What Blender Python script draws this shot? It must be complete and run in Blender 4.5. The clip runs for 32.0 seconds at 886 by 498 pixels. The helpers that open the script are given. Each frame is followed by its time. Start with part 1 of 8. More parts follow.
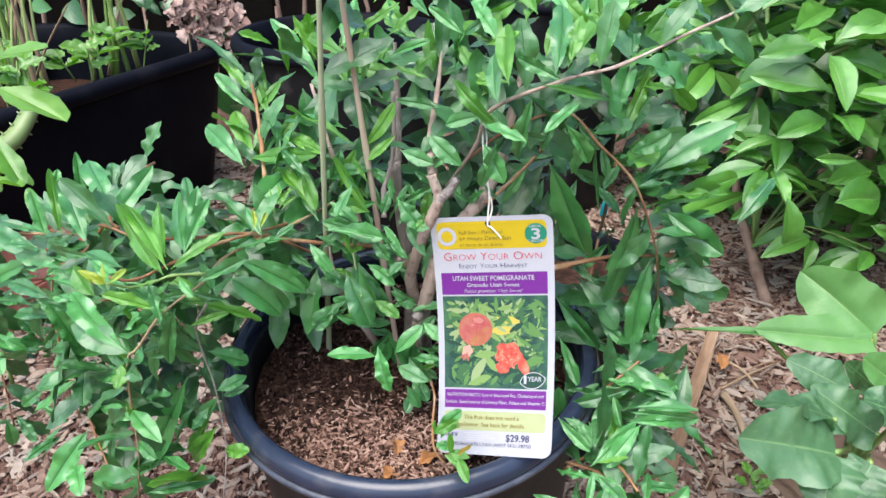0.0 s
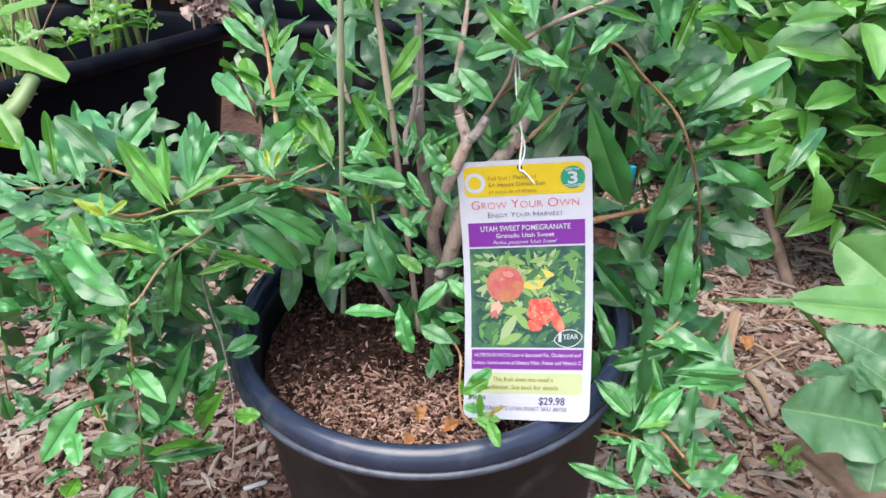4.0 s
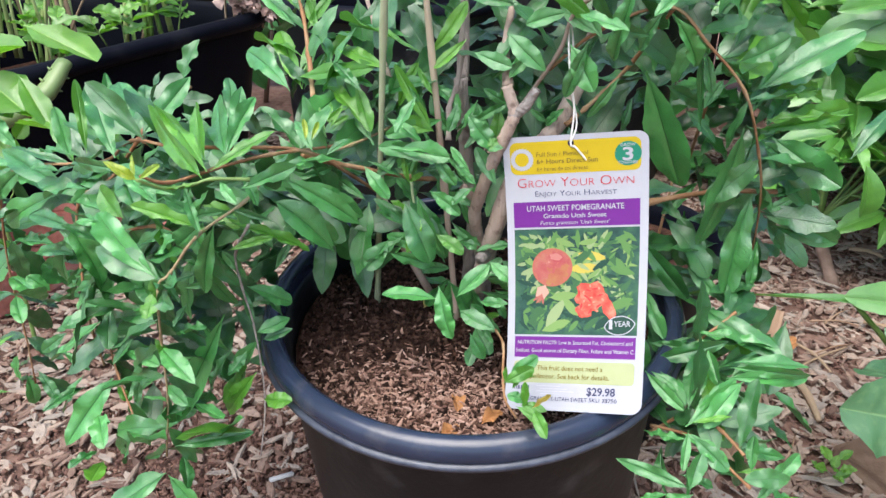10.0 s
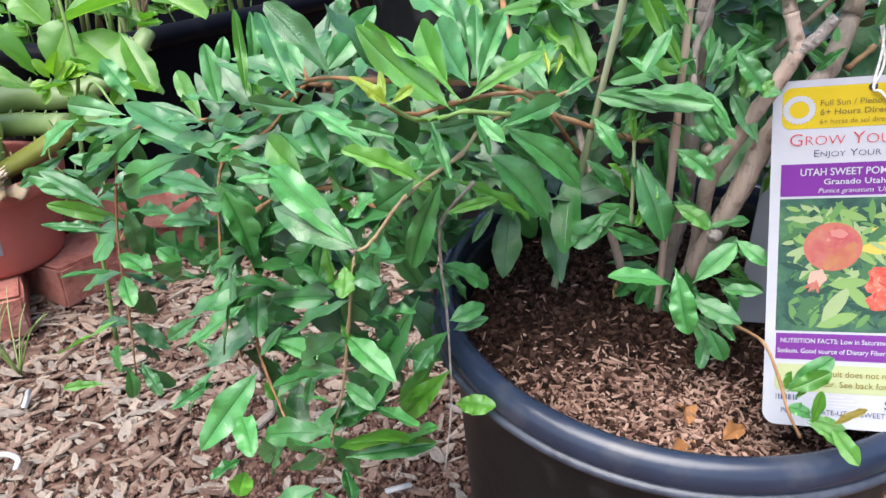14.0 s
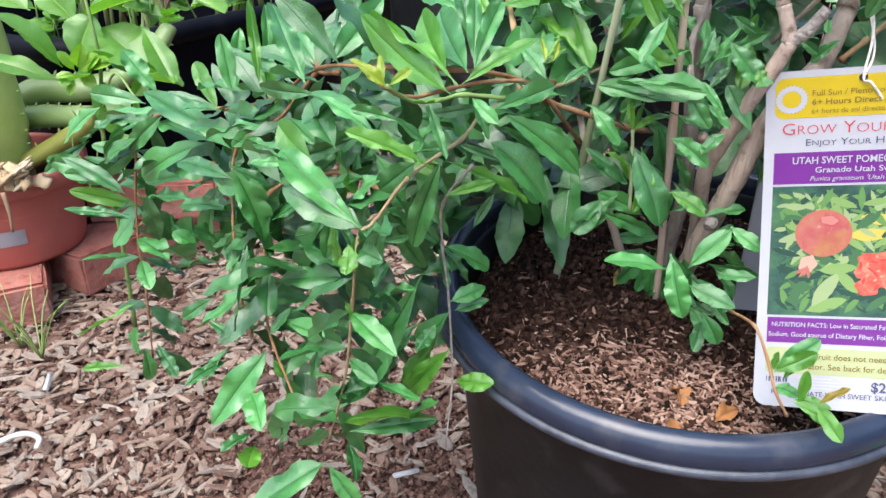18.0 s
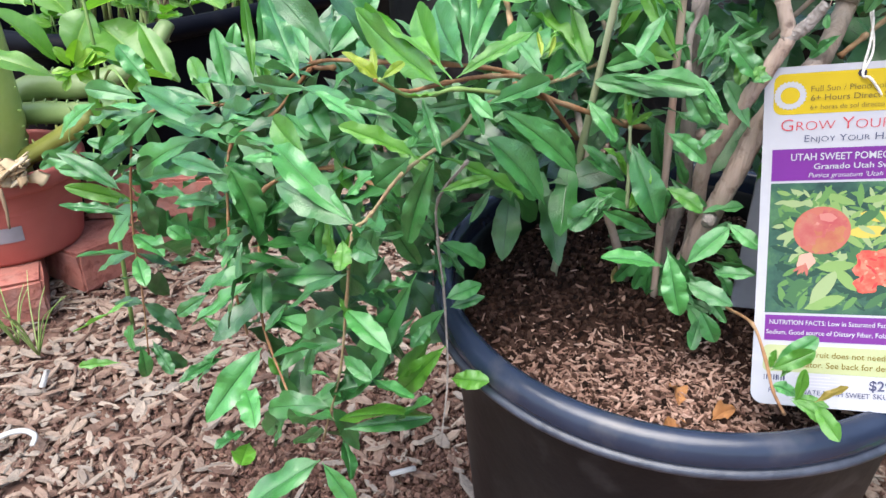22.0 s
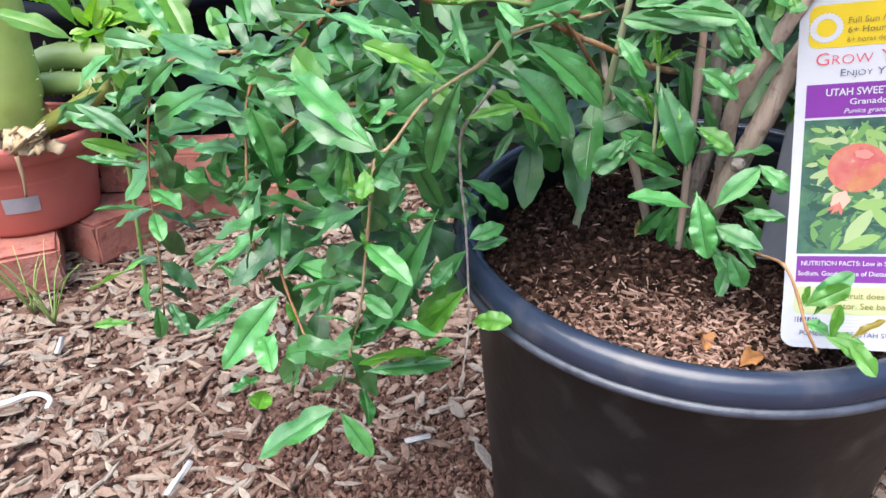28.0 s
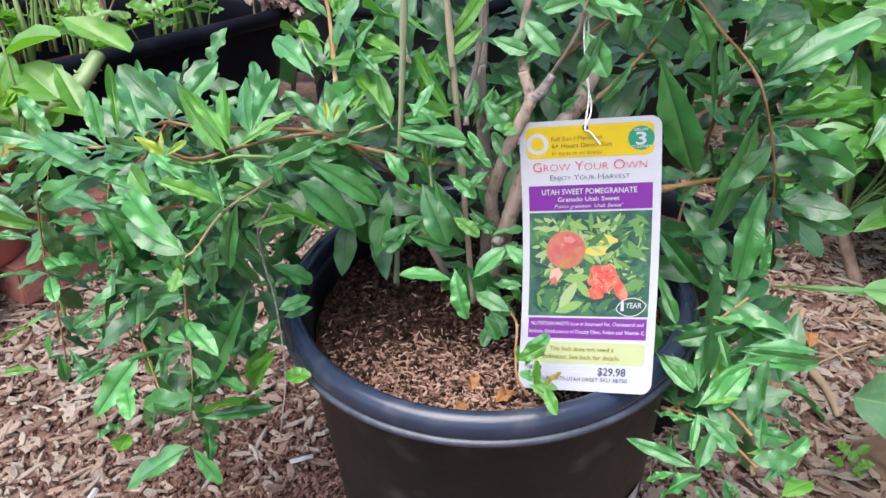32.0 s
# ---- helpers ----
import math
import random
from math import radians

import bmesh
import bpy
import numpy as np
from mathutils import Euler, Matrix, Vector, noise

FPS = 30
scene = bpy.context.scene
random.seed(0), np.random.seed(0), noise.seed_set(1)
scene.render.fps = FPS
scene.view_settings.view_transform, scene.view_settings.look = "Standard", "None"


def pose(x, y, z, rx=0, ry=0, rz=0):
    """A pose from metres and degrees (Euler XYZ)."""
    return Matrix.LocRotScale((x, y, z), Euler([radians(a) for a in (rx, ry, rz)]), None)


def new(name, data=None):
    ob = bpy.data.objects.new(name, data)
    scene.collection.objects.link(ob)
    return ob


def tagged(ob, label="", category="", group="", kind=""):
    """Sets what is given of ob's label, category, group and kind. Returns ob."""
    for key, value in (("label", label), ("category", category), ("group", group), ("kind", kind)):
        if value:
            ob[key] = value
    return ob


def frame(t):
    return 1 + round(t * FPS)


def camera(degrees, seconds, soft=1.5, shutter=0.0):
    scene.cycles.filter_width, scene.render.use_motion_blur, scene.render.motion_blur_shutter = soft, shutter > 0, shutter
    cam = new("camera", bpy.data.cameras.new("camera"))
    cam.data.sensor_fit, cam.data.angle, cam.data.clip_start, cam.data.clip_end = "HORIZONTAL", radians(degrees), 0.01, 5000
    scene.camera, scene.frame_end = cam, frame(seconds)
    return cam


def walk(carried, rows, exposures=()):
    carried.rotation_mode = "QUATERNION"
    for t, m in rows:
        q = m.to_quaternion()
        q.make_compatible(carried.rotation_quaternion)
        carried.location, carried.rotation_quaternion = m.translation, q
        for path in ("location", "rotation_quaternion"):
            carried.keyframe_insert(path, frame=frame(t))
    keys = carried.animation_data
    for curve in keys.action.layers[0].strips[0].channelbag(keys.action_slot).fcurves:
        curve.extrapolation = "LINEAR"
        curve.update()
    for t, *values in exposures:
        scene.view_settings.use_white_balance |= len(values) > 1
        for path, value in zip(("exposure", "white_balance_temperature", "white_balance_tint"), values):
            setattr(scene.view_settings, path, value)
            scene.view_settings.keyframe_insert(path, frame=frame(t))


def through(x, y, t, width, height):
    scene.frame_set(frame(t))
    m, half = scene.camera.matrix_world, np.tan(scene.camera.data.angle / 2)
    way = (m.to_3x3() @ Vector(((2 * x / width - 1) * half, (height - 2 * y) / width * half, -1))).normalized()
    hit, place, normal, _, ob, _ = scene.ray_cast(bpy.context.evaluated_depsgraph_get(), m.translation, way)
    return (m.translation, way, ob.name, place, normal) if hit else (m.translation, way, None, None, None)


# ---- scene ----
cam = camera(61.9, 32.0)
METRES, EYE, TILT, LEAN, TURN = 0.8, 0.66, -27.0, 0.0, 0.0
ROWS = [
    (0.0, 0.0, 0.0, 0.0, 0.0, 0.0, -0.0),
    (0.5, 0.0077, 0.0095, -0.0038, -0.09, 0.02, 0.13),
    (1.0, -0.005, 0.004, -0.005, -0.04, 0.03, 0.05),
    (1.5, -0.0056, -0.0014, -0.0022, -0.06, 0.04, 0.12),
    (2.0, -0.0014, 0.0047, -0.0056, -0.06, 0.01, 0.09),
    (2.5, -0.0027, 0.0283, -0.0172, -0.03, 0.0, 0.02),
    (3.0, -0.0126, 0.035, -0.0252, 0.03, 0.02, -0.02),
    (3.5, -0.0169, 0.0407, -0.0346, 0.07, -0.01, -0.05),
    (5.5, -0.0389, 0.0726, -0.0504, 0.73, 0.01, -0.51),
    (6.0, -0.0434, 0.0671, -0.0503, 0.92, 0.08, -0.66),
    (6.5, -0.031, 0.0622, -0.0474, 1.07, 0.05, -0.68),
    (7.0, -0.0358, 0.0576, -0.0462, 1.33, 0.07, -0.8),
    (7.5, -0.0319, 0.073, -0.0551, 1.44, 0.04, -0.77),
    (8.0, -0.0169, 0.0671, -0.0495, 1.59, 0.09, -0.83),
    (8.5, -0.0077, 0.071, -0.048, 1.72, 0.03, -0.85),
    (9.0, -0.0093, 0.0716, -0.0476, 1.78, 0.02, -1.0),
    (9.5, -0.0147, 0.0768, -0.0506, 1.86, -0.01, -0.99),
    (10.0, -0.0363, 0.0817, -0.0588, 1.96, 0.02, -1.08),
    (10.5, -0.0729, 0.1002, -0.059, 2.09, 0.04, -1.21),
    (11.0, -0.1043, 0.1213, -0.049, 2.33, -0.03, -1.3),
    (11.5, -0.1369, 0.1554, -0.062, 2.56, 0.09, -1.56),
    (12.0, -0.1532, 0.1691, -0.0643, 2.72, 0.06, -1.6),
    (12.5, -0.1697, 0.1512, -0.0578, 3.1, 0.08, -1.73),
    (13.0, -0.1702, 0.1687, -0.0586, 3.36, 0.08, -1.94),
    (13.5, -0.1774, 0.1949, -0.0752, 3.7, 0.02, -2.09),
    (14.0, -0.177, 0.1878, -0.0827, 4.01, 0.11, -2.23),
    (14.5, -0.1719, 0.1869, -0.0844, 4.27, 0.13, -2.35),
    (16.5, -0.1652, 0.1734, -0.094, 5.15, 0.11, -2.84),
    (17.0, -0.1595, 0.1754, -0.092, 5.27, 0.12, -2.88),
    (17.5, -0.1502, 0.179, -0.0915, 5.34, 0.12, -2.91),
    (18.0, -0.1644, 0.1704, -0.094, 5.42, 0.08, -2.95),
    (18.5, -0.1624, 0.168, -0.0979, 5.42, 0.07, -2.88),
    (19.0, -0.167, 0.1669, -0.0955, 5.47, 0.1, -2.95),
    (19.5, -0.1647, 0.1709, -0.0958, 5.44, 0.1, -2.92),
    (20.0, -0.1573, 0.1779, -0.0952, 5.42, 0.15, -2.97),
    (20.5, -0.156, 0.1772, -0.0937, 5.45, 0.12, -3.07),
    (21.0, -0.1577, 0.1728, -0.0944, 5.45, 0.08, -3.1),
    (21.5, -0.1503, 0.1743, -0.0948, 5.4, -0.03, -3.02),
    (22.0, -0.1616, 0.1745, -0.095, 5.43, -0.05, -3.07),
    (22.5, -0.1513, 0.1753, -0.0948, 5.41, -0.01, -3.03),
    (23.0, -0.1558, 0.1754, -0.0968, 5.43, -0.04, -3.12),
    (23.5, -0.1555, 0.1743, -0.098, 5.44, -0.06, -3.14),
    (24.0, -0.1543, 0.1717, -0.0947, 5.44, -0.11, -3.09),
    (24.5, -0.1681, 0.1714, -0.099, 5.56, -0.18, -3.18),
    (25.0, -0.1825, 0.1716, -0.1108, 5.66, -0.15, -3.18),
    (25.5, -0.1933, 0.1718, -0.1208, 5.79, -0.24, -3.29),
    (27.5, -0.1707, 0.1823, -0.1283, 6.33, -0.17, -3.64),
    (28.0, -0.1671, 0.1838, -0.1338, 6.35, -0.3, -3.67),
    (28.5, -0.1622, 0.1661, -0.1198, 6.32, -0.2, -3.68),
    (29.0, -0.1538, 0.1438, -0.0946, 6.37, -0.2, -3.55),
    (29.5, -0.1224, 0.083, -0.0304, 6.18, 0.07, -3.51),
    (30.0, -0.0664, 0.078, -0.0495, 5.4, -0.1, -2.51),
    (30.5, -0.0258, 0.0997, -0.0725, 4.64, -0.09, -2.14),
    (31.0, -0.026, 0.0933, -0.0822, 4.34, -0.06, -2.06),
    (31.5, -0.0209, 0.0801, -0.0767, 4.07, -0.08, -1.91),
    (32.0, -0.0287, 0.0668, -0.073, 3.86, -0.05, -1.85),
]
walk(cam, [(t, pose(0, 0, EYE, TILT, LEAN, TURN) @ pose(METRES * x, METRES * y, METRES * z, 90 + pitch, roll, yaw)) for t, x, y, z, yaw, pitch, roll in ROWS], [(0.0, 1.22), (11.0, 1.19), (17.0, 1.25), (24.0, 1.28), (28.0, 1.41), (29.0, 1.31), (30.5, 1.18), (32.0, 1.18)])

# ---- world and light: an overcast garden, soft daylight from above ----
world = bpy.data.worlds.new("world")
scene.world = world
world.use_nodes = True
_wn = world.node_tree.nodes
sky = _wn.new("ShaderNodeTexSky")
sky.sky_type, sky.sun_disc = "NISHITA", False
sky.sun_elevation, sky.sun_rotation = radians(66), radians(208)
sky.air_density, sky.dust_density, sky.ozone_density = 1.0, 3.0, 1.0
world.node_tree.links.new(sky.outputs[0], _wn["Background"].inputs[0])
_wn["Background"].inputs[1].default_value = 0.16
sun = new("sun", bpy.data.lights.new("sun", "SUN"))
sun.data.energy, sun.data.angle, sun.data.color = 2.15, radians(55), (1.0, 0.985, 0.965)
sun.matrix_basis = pose(0, 0, 4, 24, 0, -28)

# ---- materials ----
def surface(name, colours, scale=30.0, rough=0.6, spread=0.15, bump=0.3, bump_scale=120.0, source="", spec=0.5, metal=0.0, stretch=None, wear=None, wear_scale=6.0):
    """A procedural surface: a ramp of colours driven by noise, or by a piece's random number mixed with noise; fine relief; optional wear colour in blotches."""
    m = bpy.data.materials.new(name)
    m.use_nodes = True
    n, l = m.node_tree.nodes, m.node_tree.links
    b = n["Principled BSDF"]
    co = n.new("ShaderNodeTexCoord")
    vec = co.outputs["Object"]
    if stretch:
        mp = n.new("ShaderNodeMapping")
        mp.inputs["Scale"].default_value = stretch
        l.new(vec, mp.inputs[0])
        vec = mp.outputs[0]
    nz = n.new("ShaderNodeTexNoise")
    nz.inputs["Scale"].default_value, nz.inputs["Detail"].default_value, nz.inputs["Roughness"].default_value = scale, 5.0, 0.6
    l.new(vec, nz.inputs["Vector"])
    fac = nz.outputs["Fac"]
    if source:
        src = n.new("ShaderNodeObjectInfo").outputs["Random"] if source == "object" else n.new("ShaderNodeNewGeometry").outputs["Random Per Island"]
        mx = n.new("ShaderNodeMath")
        mx.operation = "MULTIPLY_ADD"
        mx.inputs[1].default_value = spread * 2
        l.new(fac, mx.inputs[0])
        ad = n.new("ShaderNodeMath")
        ad.operation = "SUBTRACT"
        ad.inputs[1].default_value = spread
        l.new(src, ad.inputs[0])
        l.new(ad.outputs[0], mx.inputs[2])
        fac = mx.outputs[0]
    rp = n.new("ShaderNodeValToRGB")
    e = rp.color_ramp.elements
    lo, hi = (0.0, 1.0) if source else (0.3, 0.7)
    for i, c in enumerate(colours):
        p = lo + (hi - lo) * i / max(1, len(colours) - 1)
        k = e[0] if i == 0 else (e[len(e) - 1] if i == len(colours) - 1 else e.new(p))
        k.position, k.color = p, (*c, 1)
    l.new(fac, rp.inputs[0])
    colour = rp.outputs[0]
    if wear:
        wz = n.new("ShaderNodeTexNoise")
        wz.inputs["Scale"].default_value, wz.inputs["Detail"].default_value = wear_scale, 7.0
        l.new(co.outputs["Object"], wz.inputs["Vector"])
        wr = n.new("ShaderNodeMapRange")
        wr.inputs[1].default_value, wr.inputs[2].default_value, wr.inputs[4].default_value = 0.56, 0.78, wear[3]
        l.new(wz.outputs["Fac"], wr.inputs[0])
        mix = n.new("ShaderNodeMixRGB")
        l.new(wr.outputs[0], mix.inputs[0])
        l.new(colour, mix.inputs[1])
        mix.inputs[2].default_value = (*wear[:3], 1)
        colour = mix.outputs[0]
    l.new(colour, b.inputs["Base Color"])
    b.inputs["Roughness"].default_value, b.inputs["Metallic"].default_value = rough, metal
    b.inputs["Specular IOR Level"].default_value = spec
    if bump:
        bz = n.new("ShaderNodeTexNoise")
        bz.inputs["Scale"].default_value, bz.inputs["Detail"].default_value = bump_scale, 4.0
        l.new(vec, bz.inputs["Vector"])
        bp = n.new("ShaderNodeBump")
        bp.inputs["Strength"].default_value, bp.inputs["Distance"].default_value = bump, 0.004
        l.new(bz.outputs["Fac"], bp.inputs["Height"])
        l.new(bp.outputs[0], b.inputs["Normal"])
    return m


def leaf_material(name, dark, light, rib, rough=0.31, veins=12.0, slant=2.4, source="object", through=0.07, relief=0.42, blotch=None, gloss=0.85, wax=0.4):
    """A leaf: green varied leaf by leaf, a paler midrib, sunken side veins, gloss, and some light passing through."""
    m = bpy.data.materials.new(name)
    m.use_nodes = True
    n, l = m.node_tree.nodes, m.node_tree.links
    b = n["Principled BSDF"]

    def op(kind, a, c=None, d=None):
        x = n.new("ShaderNodeMath")
        x.operation = kind
        for i, v in enumerate((a, c, d)):
            if v is None:
                continue
            if isinstance(v, (int, float)):
                x.inputs[i].default_value = v
            else:
                l.new(v, x.inputs[i])
        return x.outputs[0]

    uv = n.new("ShaderNodeUVMap")
    sp = n.new("ShaderNodeSeparateXYZ")
    l.new(uv.outputs[0], sp.inputs[0])
    u, v = sp.outputs[0], op("ABSOLUTE", op("SUBTRACT", sp.outputs[1], 0.5))
    src = n.new("ShaderNodeObjectInfo").outputs["Random"] if source == "object" else n.new("ShaderNodeNewGeometry").outputs["Random Per Island"]
    nz = n.new("ShaderNodeTexNoise")
    nz.inputs["Scale"].default_value, nz.inputs["Detail"].default_value = 3.0, 4.0
    cb = n.new("ShaderNodeCombineXYZ")
    l.new(op("ADD", op("MULTIPLY", u, 2.0), op("MULTIPLY", src, 37.0)), cb.inputs[0])
    l.new(sp.outputs[1], cb.inputs[1])
    l.new(cb.outputs[0], nz.inputs["Vector"])
    fac = op("ADD", op("MULTIPLY", src, 0.7), op("MULTIPLY", op("SUBTRACT", nz.outputs["Fac"], 0.35), 0.8))
    mix = n.new("ShaderNodeMixRGB")
    l.new(fac, mix.inputs[0])
    mix.inputs[1].default_value, mix.inputs[2].default_value = (*dark, 1), (*light, 1)
    colour = mix.outputs[0]
    wave = op("SINE", op("MULTIPLY", op("ADD", op("SUBTRACT", u, op("MULTIPLY", v, slant / veins)), op("MULTIPLY", nz.outputs["Fac"], 0.09)), veins * 6.283))
    vein = op("POWER", op("MULTIPLY_ADD", wave, 0.5, 0.5), 8.0)
    ribm = op("SUBTRACT", 1.0, op("MINIMUM", op("DIVIDE", v, 0.026), 1.0))
    pale = n.new("ShaderNodeMixRGB")
    l.new(op("MINIMUM", op("ADD", op("MULTIPLY", ribm, 0.75), op("MULTIPLY", vein, 0.04)), 1.0), pale.inputs[0])
    l.new(colour, pale.inputs[1])
    pale.inputs[2].default_value = (*rib, 1)
    colour = pale.outputs[0]
    if blotch:
        bz = n.new("ShaderNodeTexNoise")
        bz.inputs["Scale"].default_value, bz.inputs["Detail"].default_value = 5.0, 3.0
        l.new(cb.outputs[0], bz.inputs["Vector"])
        br = n.new("ShaderNodeMapRange")
        br.inputs[1].default_value, br.inputs[2].default_value = 0.5, 0.68
        l.new(bz.outputs["Fac"], br.inputs[0])
        bm_ = n.new("ShaderNodeMixRGB")
        l.new(br.outputs[0], bm_.inputs[0])
        l.new(colour, bm_.inputs[1])
        bm_.inputs[2].default_value = (*blotch, 1)
        colour = bm_.outputs[0]
    l.new(colour, b.inputs["Base Color"])
    fine = n.new("ShaderNodeTexNoise")
    fine.inputs["Scale"].default_value, fine.inputs["Detail"].default_value = 22.0, 3.0
    l.new(cb.outputs[0], fine.inputs["Vector"])
    l.new(op("ADD", rough - 0.08, op("MULTIPLY", fine.outputs["Fac"], 0.2)), b.inputs["Roughness"])
    b.inputs["Specular IOR Level"].default_value = gloss
    b.inputs["Coat Weight"].default_value, b.inputs["Coat Roughness"].default_value = wax, 0.42
    bp = n.new("ShaderNodeBump")
    bp.inputs["Strength"].default_value, bp.inputs["Distance"].default_value = relief, 0.002
    h = op("SUBTRACT", op("MULTIPLY", fine.outputs["Fac"], 0.55), op("ADD", op("MULTIPLY", vein, 0.09), op("MULTIPLY", ribm, 1.0)))
    l.new(h, bp.inputs["Height"])
    l.new(bp.outputs[0], b.inputs["Normal"])
    tr = n.new("ShaderNodeBsdfTranslucent")
    tint = n.new("ShaderNodeMixRGB")
    tint.blend_type = "MULTIPLY"
    tint.inputs[0].default_value = 1.0
    l.new(colour, tint.inputs[1])
    tint.inputs[2].default_value = (1.6, 1.8, 0.7, 1)
    l.new(tint.outputs[0], tr.inputs[0])
    ms = n.new("ShaderNodeMixShader")
    ms.inputs[0].default_value = through
    l.new(b.outputs[0], ms.inputs[1])
    l.new(tr.outputs[0], ms.inputs[2])
    l.new(ms.outputs[0], n["Material Output"].inputs[0])
    return m


CHIP_TONES = [(0.109, 0.068, 0.054), (0.2, 0.134, 0.104), (0.256, 0.183, 0.144), (0.301, 0.229, 0.179), (0.228, 0.196, 0.168), (0.347, 0.283, 0.229)]
SOIL_TONES = [(0.01, 0.0065, 0.005), (0.028, 0.015, 0.011), (0.052, 0.028, 0.02), (0.09, 0.052, 0.039)]
LIGHT_TONES = [(0.1, 0.055, 0.042), (0.21, 0.122, 0.093), (0.31, 0.195, 0.15), (0.4, 0.275, 0.22)]
M_GROUND = surface("mulch_ground", [(0.1, 0.057, 0.045), (0.16, 0.097, 0.076), (0.21, 0.138, 0.11)], 60, 0.95, bump=0.6, bump_scale=160, spec=0.05)
M_CHIP = surface("bark_chip", CHIP_TONES, 90, 0.93, 0.16, 0.7, 240, "object", 0.1, stretch=(1, 4, 4))
M_CHIPS = surface("bark_chips", CHIP_TONES, 90, 0.93, 0.16, 0.7, 240, "island", 0.1)
M_CRUMBS = surface("soil_crumbs", [(0.051, 0.027, 0.020), (0.121, 0.063, 0.048), (0.190, 0.111, 0.083), (0.152, 0.092, 0.073)], 150, 0.92, 0.1, 0.4, 300, "island", 0.2)
M_SOIL = surface("potting_soil", [(0.014, 0.009, 0.007), (0.04, 0.021, 0.015), (0.085, 0.043, 0.029)], 110, 0.95, bump=1.0, bump_scale=260, spec=0.05)
M_SOILBITS = surface("soil_bits", SOIL_TONES, 120, 0.95, 0.12, 0.4, 300, "island", 0.08)
M_FIBRE = surface("shredded_bark", LIGHT_TONES, 120, 0.92, 0.12, 0.4, 300, "object", 0.1)
M_FIBRES = surface("shredded_bark_rest", LIGHT_TONES, 120, 0.92, 0.12, 0.4, 300, "island", 0.1)
M_POT = surface("black_plastic", [(0.004, 0.0045, 0.0055), (0.008, 0.008, 0.009)], 30, 0.45, spec=0.25, bump=0.1, bump_scale=90, wear=(0.12, 0.115, 0.115, 0.4), wear_scale=22)
# Blue in these tones stands in for sky reflected on the rim.
M_RIM = surface("black_rim_sky_tinted", [(0.011, 0.017, 0.034), (0.022, 0.032, 0.06)], 12, 0.24, bump=0.1, bump_scale=60, wear=(0.14, 0.13, 0.12, 0.3), wear_scale=34, stretch=(1, 1, 1))
M_LIP = surface("worn_plastic_edge", [(0.015, 0.02, 0.034), (0.06, 0.07, 0.095)], 70, 0.4, bump=0.15, bump_scale=160)
M_TUB = surface("black_tub_plastic", [(0.002, 0.0024, 0.005), (0.004, 0.005, 0.009)], 6, 0.55, spec=0.08, bump=0.08, bump_scale=40, wear=(0.05, 0.045, 0.045, 0.2), wear_scale=9)
M_CLAY = surface("terracotta_plastic", [(0.34, 0.08, 0.062), (0.42, 0.115, 0.095)], 8, 0.6, bump=0.15, bump_scale=60, wear=(0.42, 0.25, 0.2, 0.35))
M_BRICK = surface("red_brick", [(0.2, 0.066, 0.052), (0.36, 0.14, 0.11), (0.3, 0.13, 0.105)], 45, 0.95, bump=0.6, bump_scale=160, spec=0.15, wear=(0.32, 0.24, 0.21, 0.7), wear_scale=14)
M_BARK = surface("smooth_grey_brown_bark", [(0.27, 0.19, 0.15), (0.4, 0.305, 0.245), (0.49, 0.395, 0.335)], 90, 0.85, bump=0.5, bump_scale=300, stretch=(1, 1, 0.15), wear=(0.07, 0.035, 0.024, 0.95), wear_scale=170)
M_GREYBARK = surface("grey_bark", [(0.2, 0.155, 0.13), (0.3, 0.25, 0.22), (0.38, 0.33, 0.3)], 70, 0.88, bump=0.9, bump_scale=240, stretch=(1, 1, 0.3), wear=(0.1, 0.06, 0.045, 0.8), wear_scale=90)
M_PINKSHOOT = surface("pinkish_grey_shoot", [(0.38, 0.28, 0.23), (0.47, 0.35, 0.28), (0.38, 0.36, 0.23)], 12, 0.6, bump=0.3, bump_scale=200, stretch=(1, 1, 0.4), wear=(0.3, 0.08, 0.07, 0.5), wear_scale=20)
M_TWIG = surface("red_brown_twig", [(0.2, 0.085, 0.04), (0.29, 0.16, 0.08), (0.4, 0.29, 0.17)], 30, 0.8, bump=0.5, bump_scale=220, wear=(0.2, 0.065, 0.035, 0.85), wear_scale=28, spec=0.25)
M_TAN = surface("tan_bark", [(0.26, 0.17, 0.09), (0.36, 0.28, 0.16), (0.35, 0.33, 0.19)], 35, 0.8, bump=0.6, bump_scale=260, wear=(0.2, 0.07, 0.04, 0.8), wear_scale=45, spec=0.25)
M_SHOOT = surface("grey_green_shoot", [(0.24, 0.31, 0.15), (0.33, 0.38, 0.22), (0.4, 0.4, 0.27)], 12, 0.6, bump=0.2, bump_scale=200, stretch=(1, 1, 0.4))
M_CUT = surface("dead_grey_wood", [(0.2, 0.17, 0.15), (0.4, 0.36, 0.33)], 160, 0.9, bump=0.8, bump_scale=300)
M_STEMGREEN = surface("green_stem", [(0.12, 0.22, 0.05), (0.2, 0.3, 0.09)], 30, 0.5, bump=0.1)
M_STEMBROWN = surface("woody_stem", [(0.17, 0.11, 0.08), (0.3, 0.21, 0.165)], 40, 0.8, bump=0.5, bump_scale=120)
M_HUSK = surface("pale_husk", [(0.3, 0.2, 0.11), (0.44, 0.34, 0.22), (0.52, 0.43, 0.31)], 60, 0.9, 0.1, 0.4, 200, "object", 0.2)
M_COLUMN = surface("bright_succulent_skin", [(0.3, 0.42, 0.09), (0.38, 0.5, 0.14), (0.44, 0.54, 0.2)], 14, 0.45, bump=0.12, bump_scale=90)
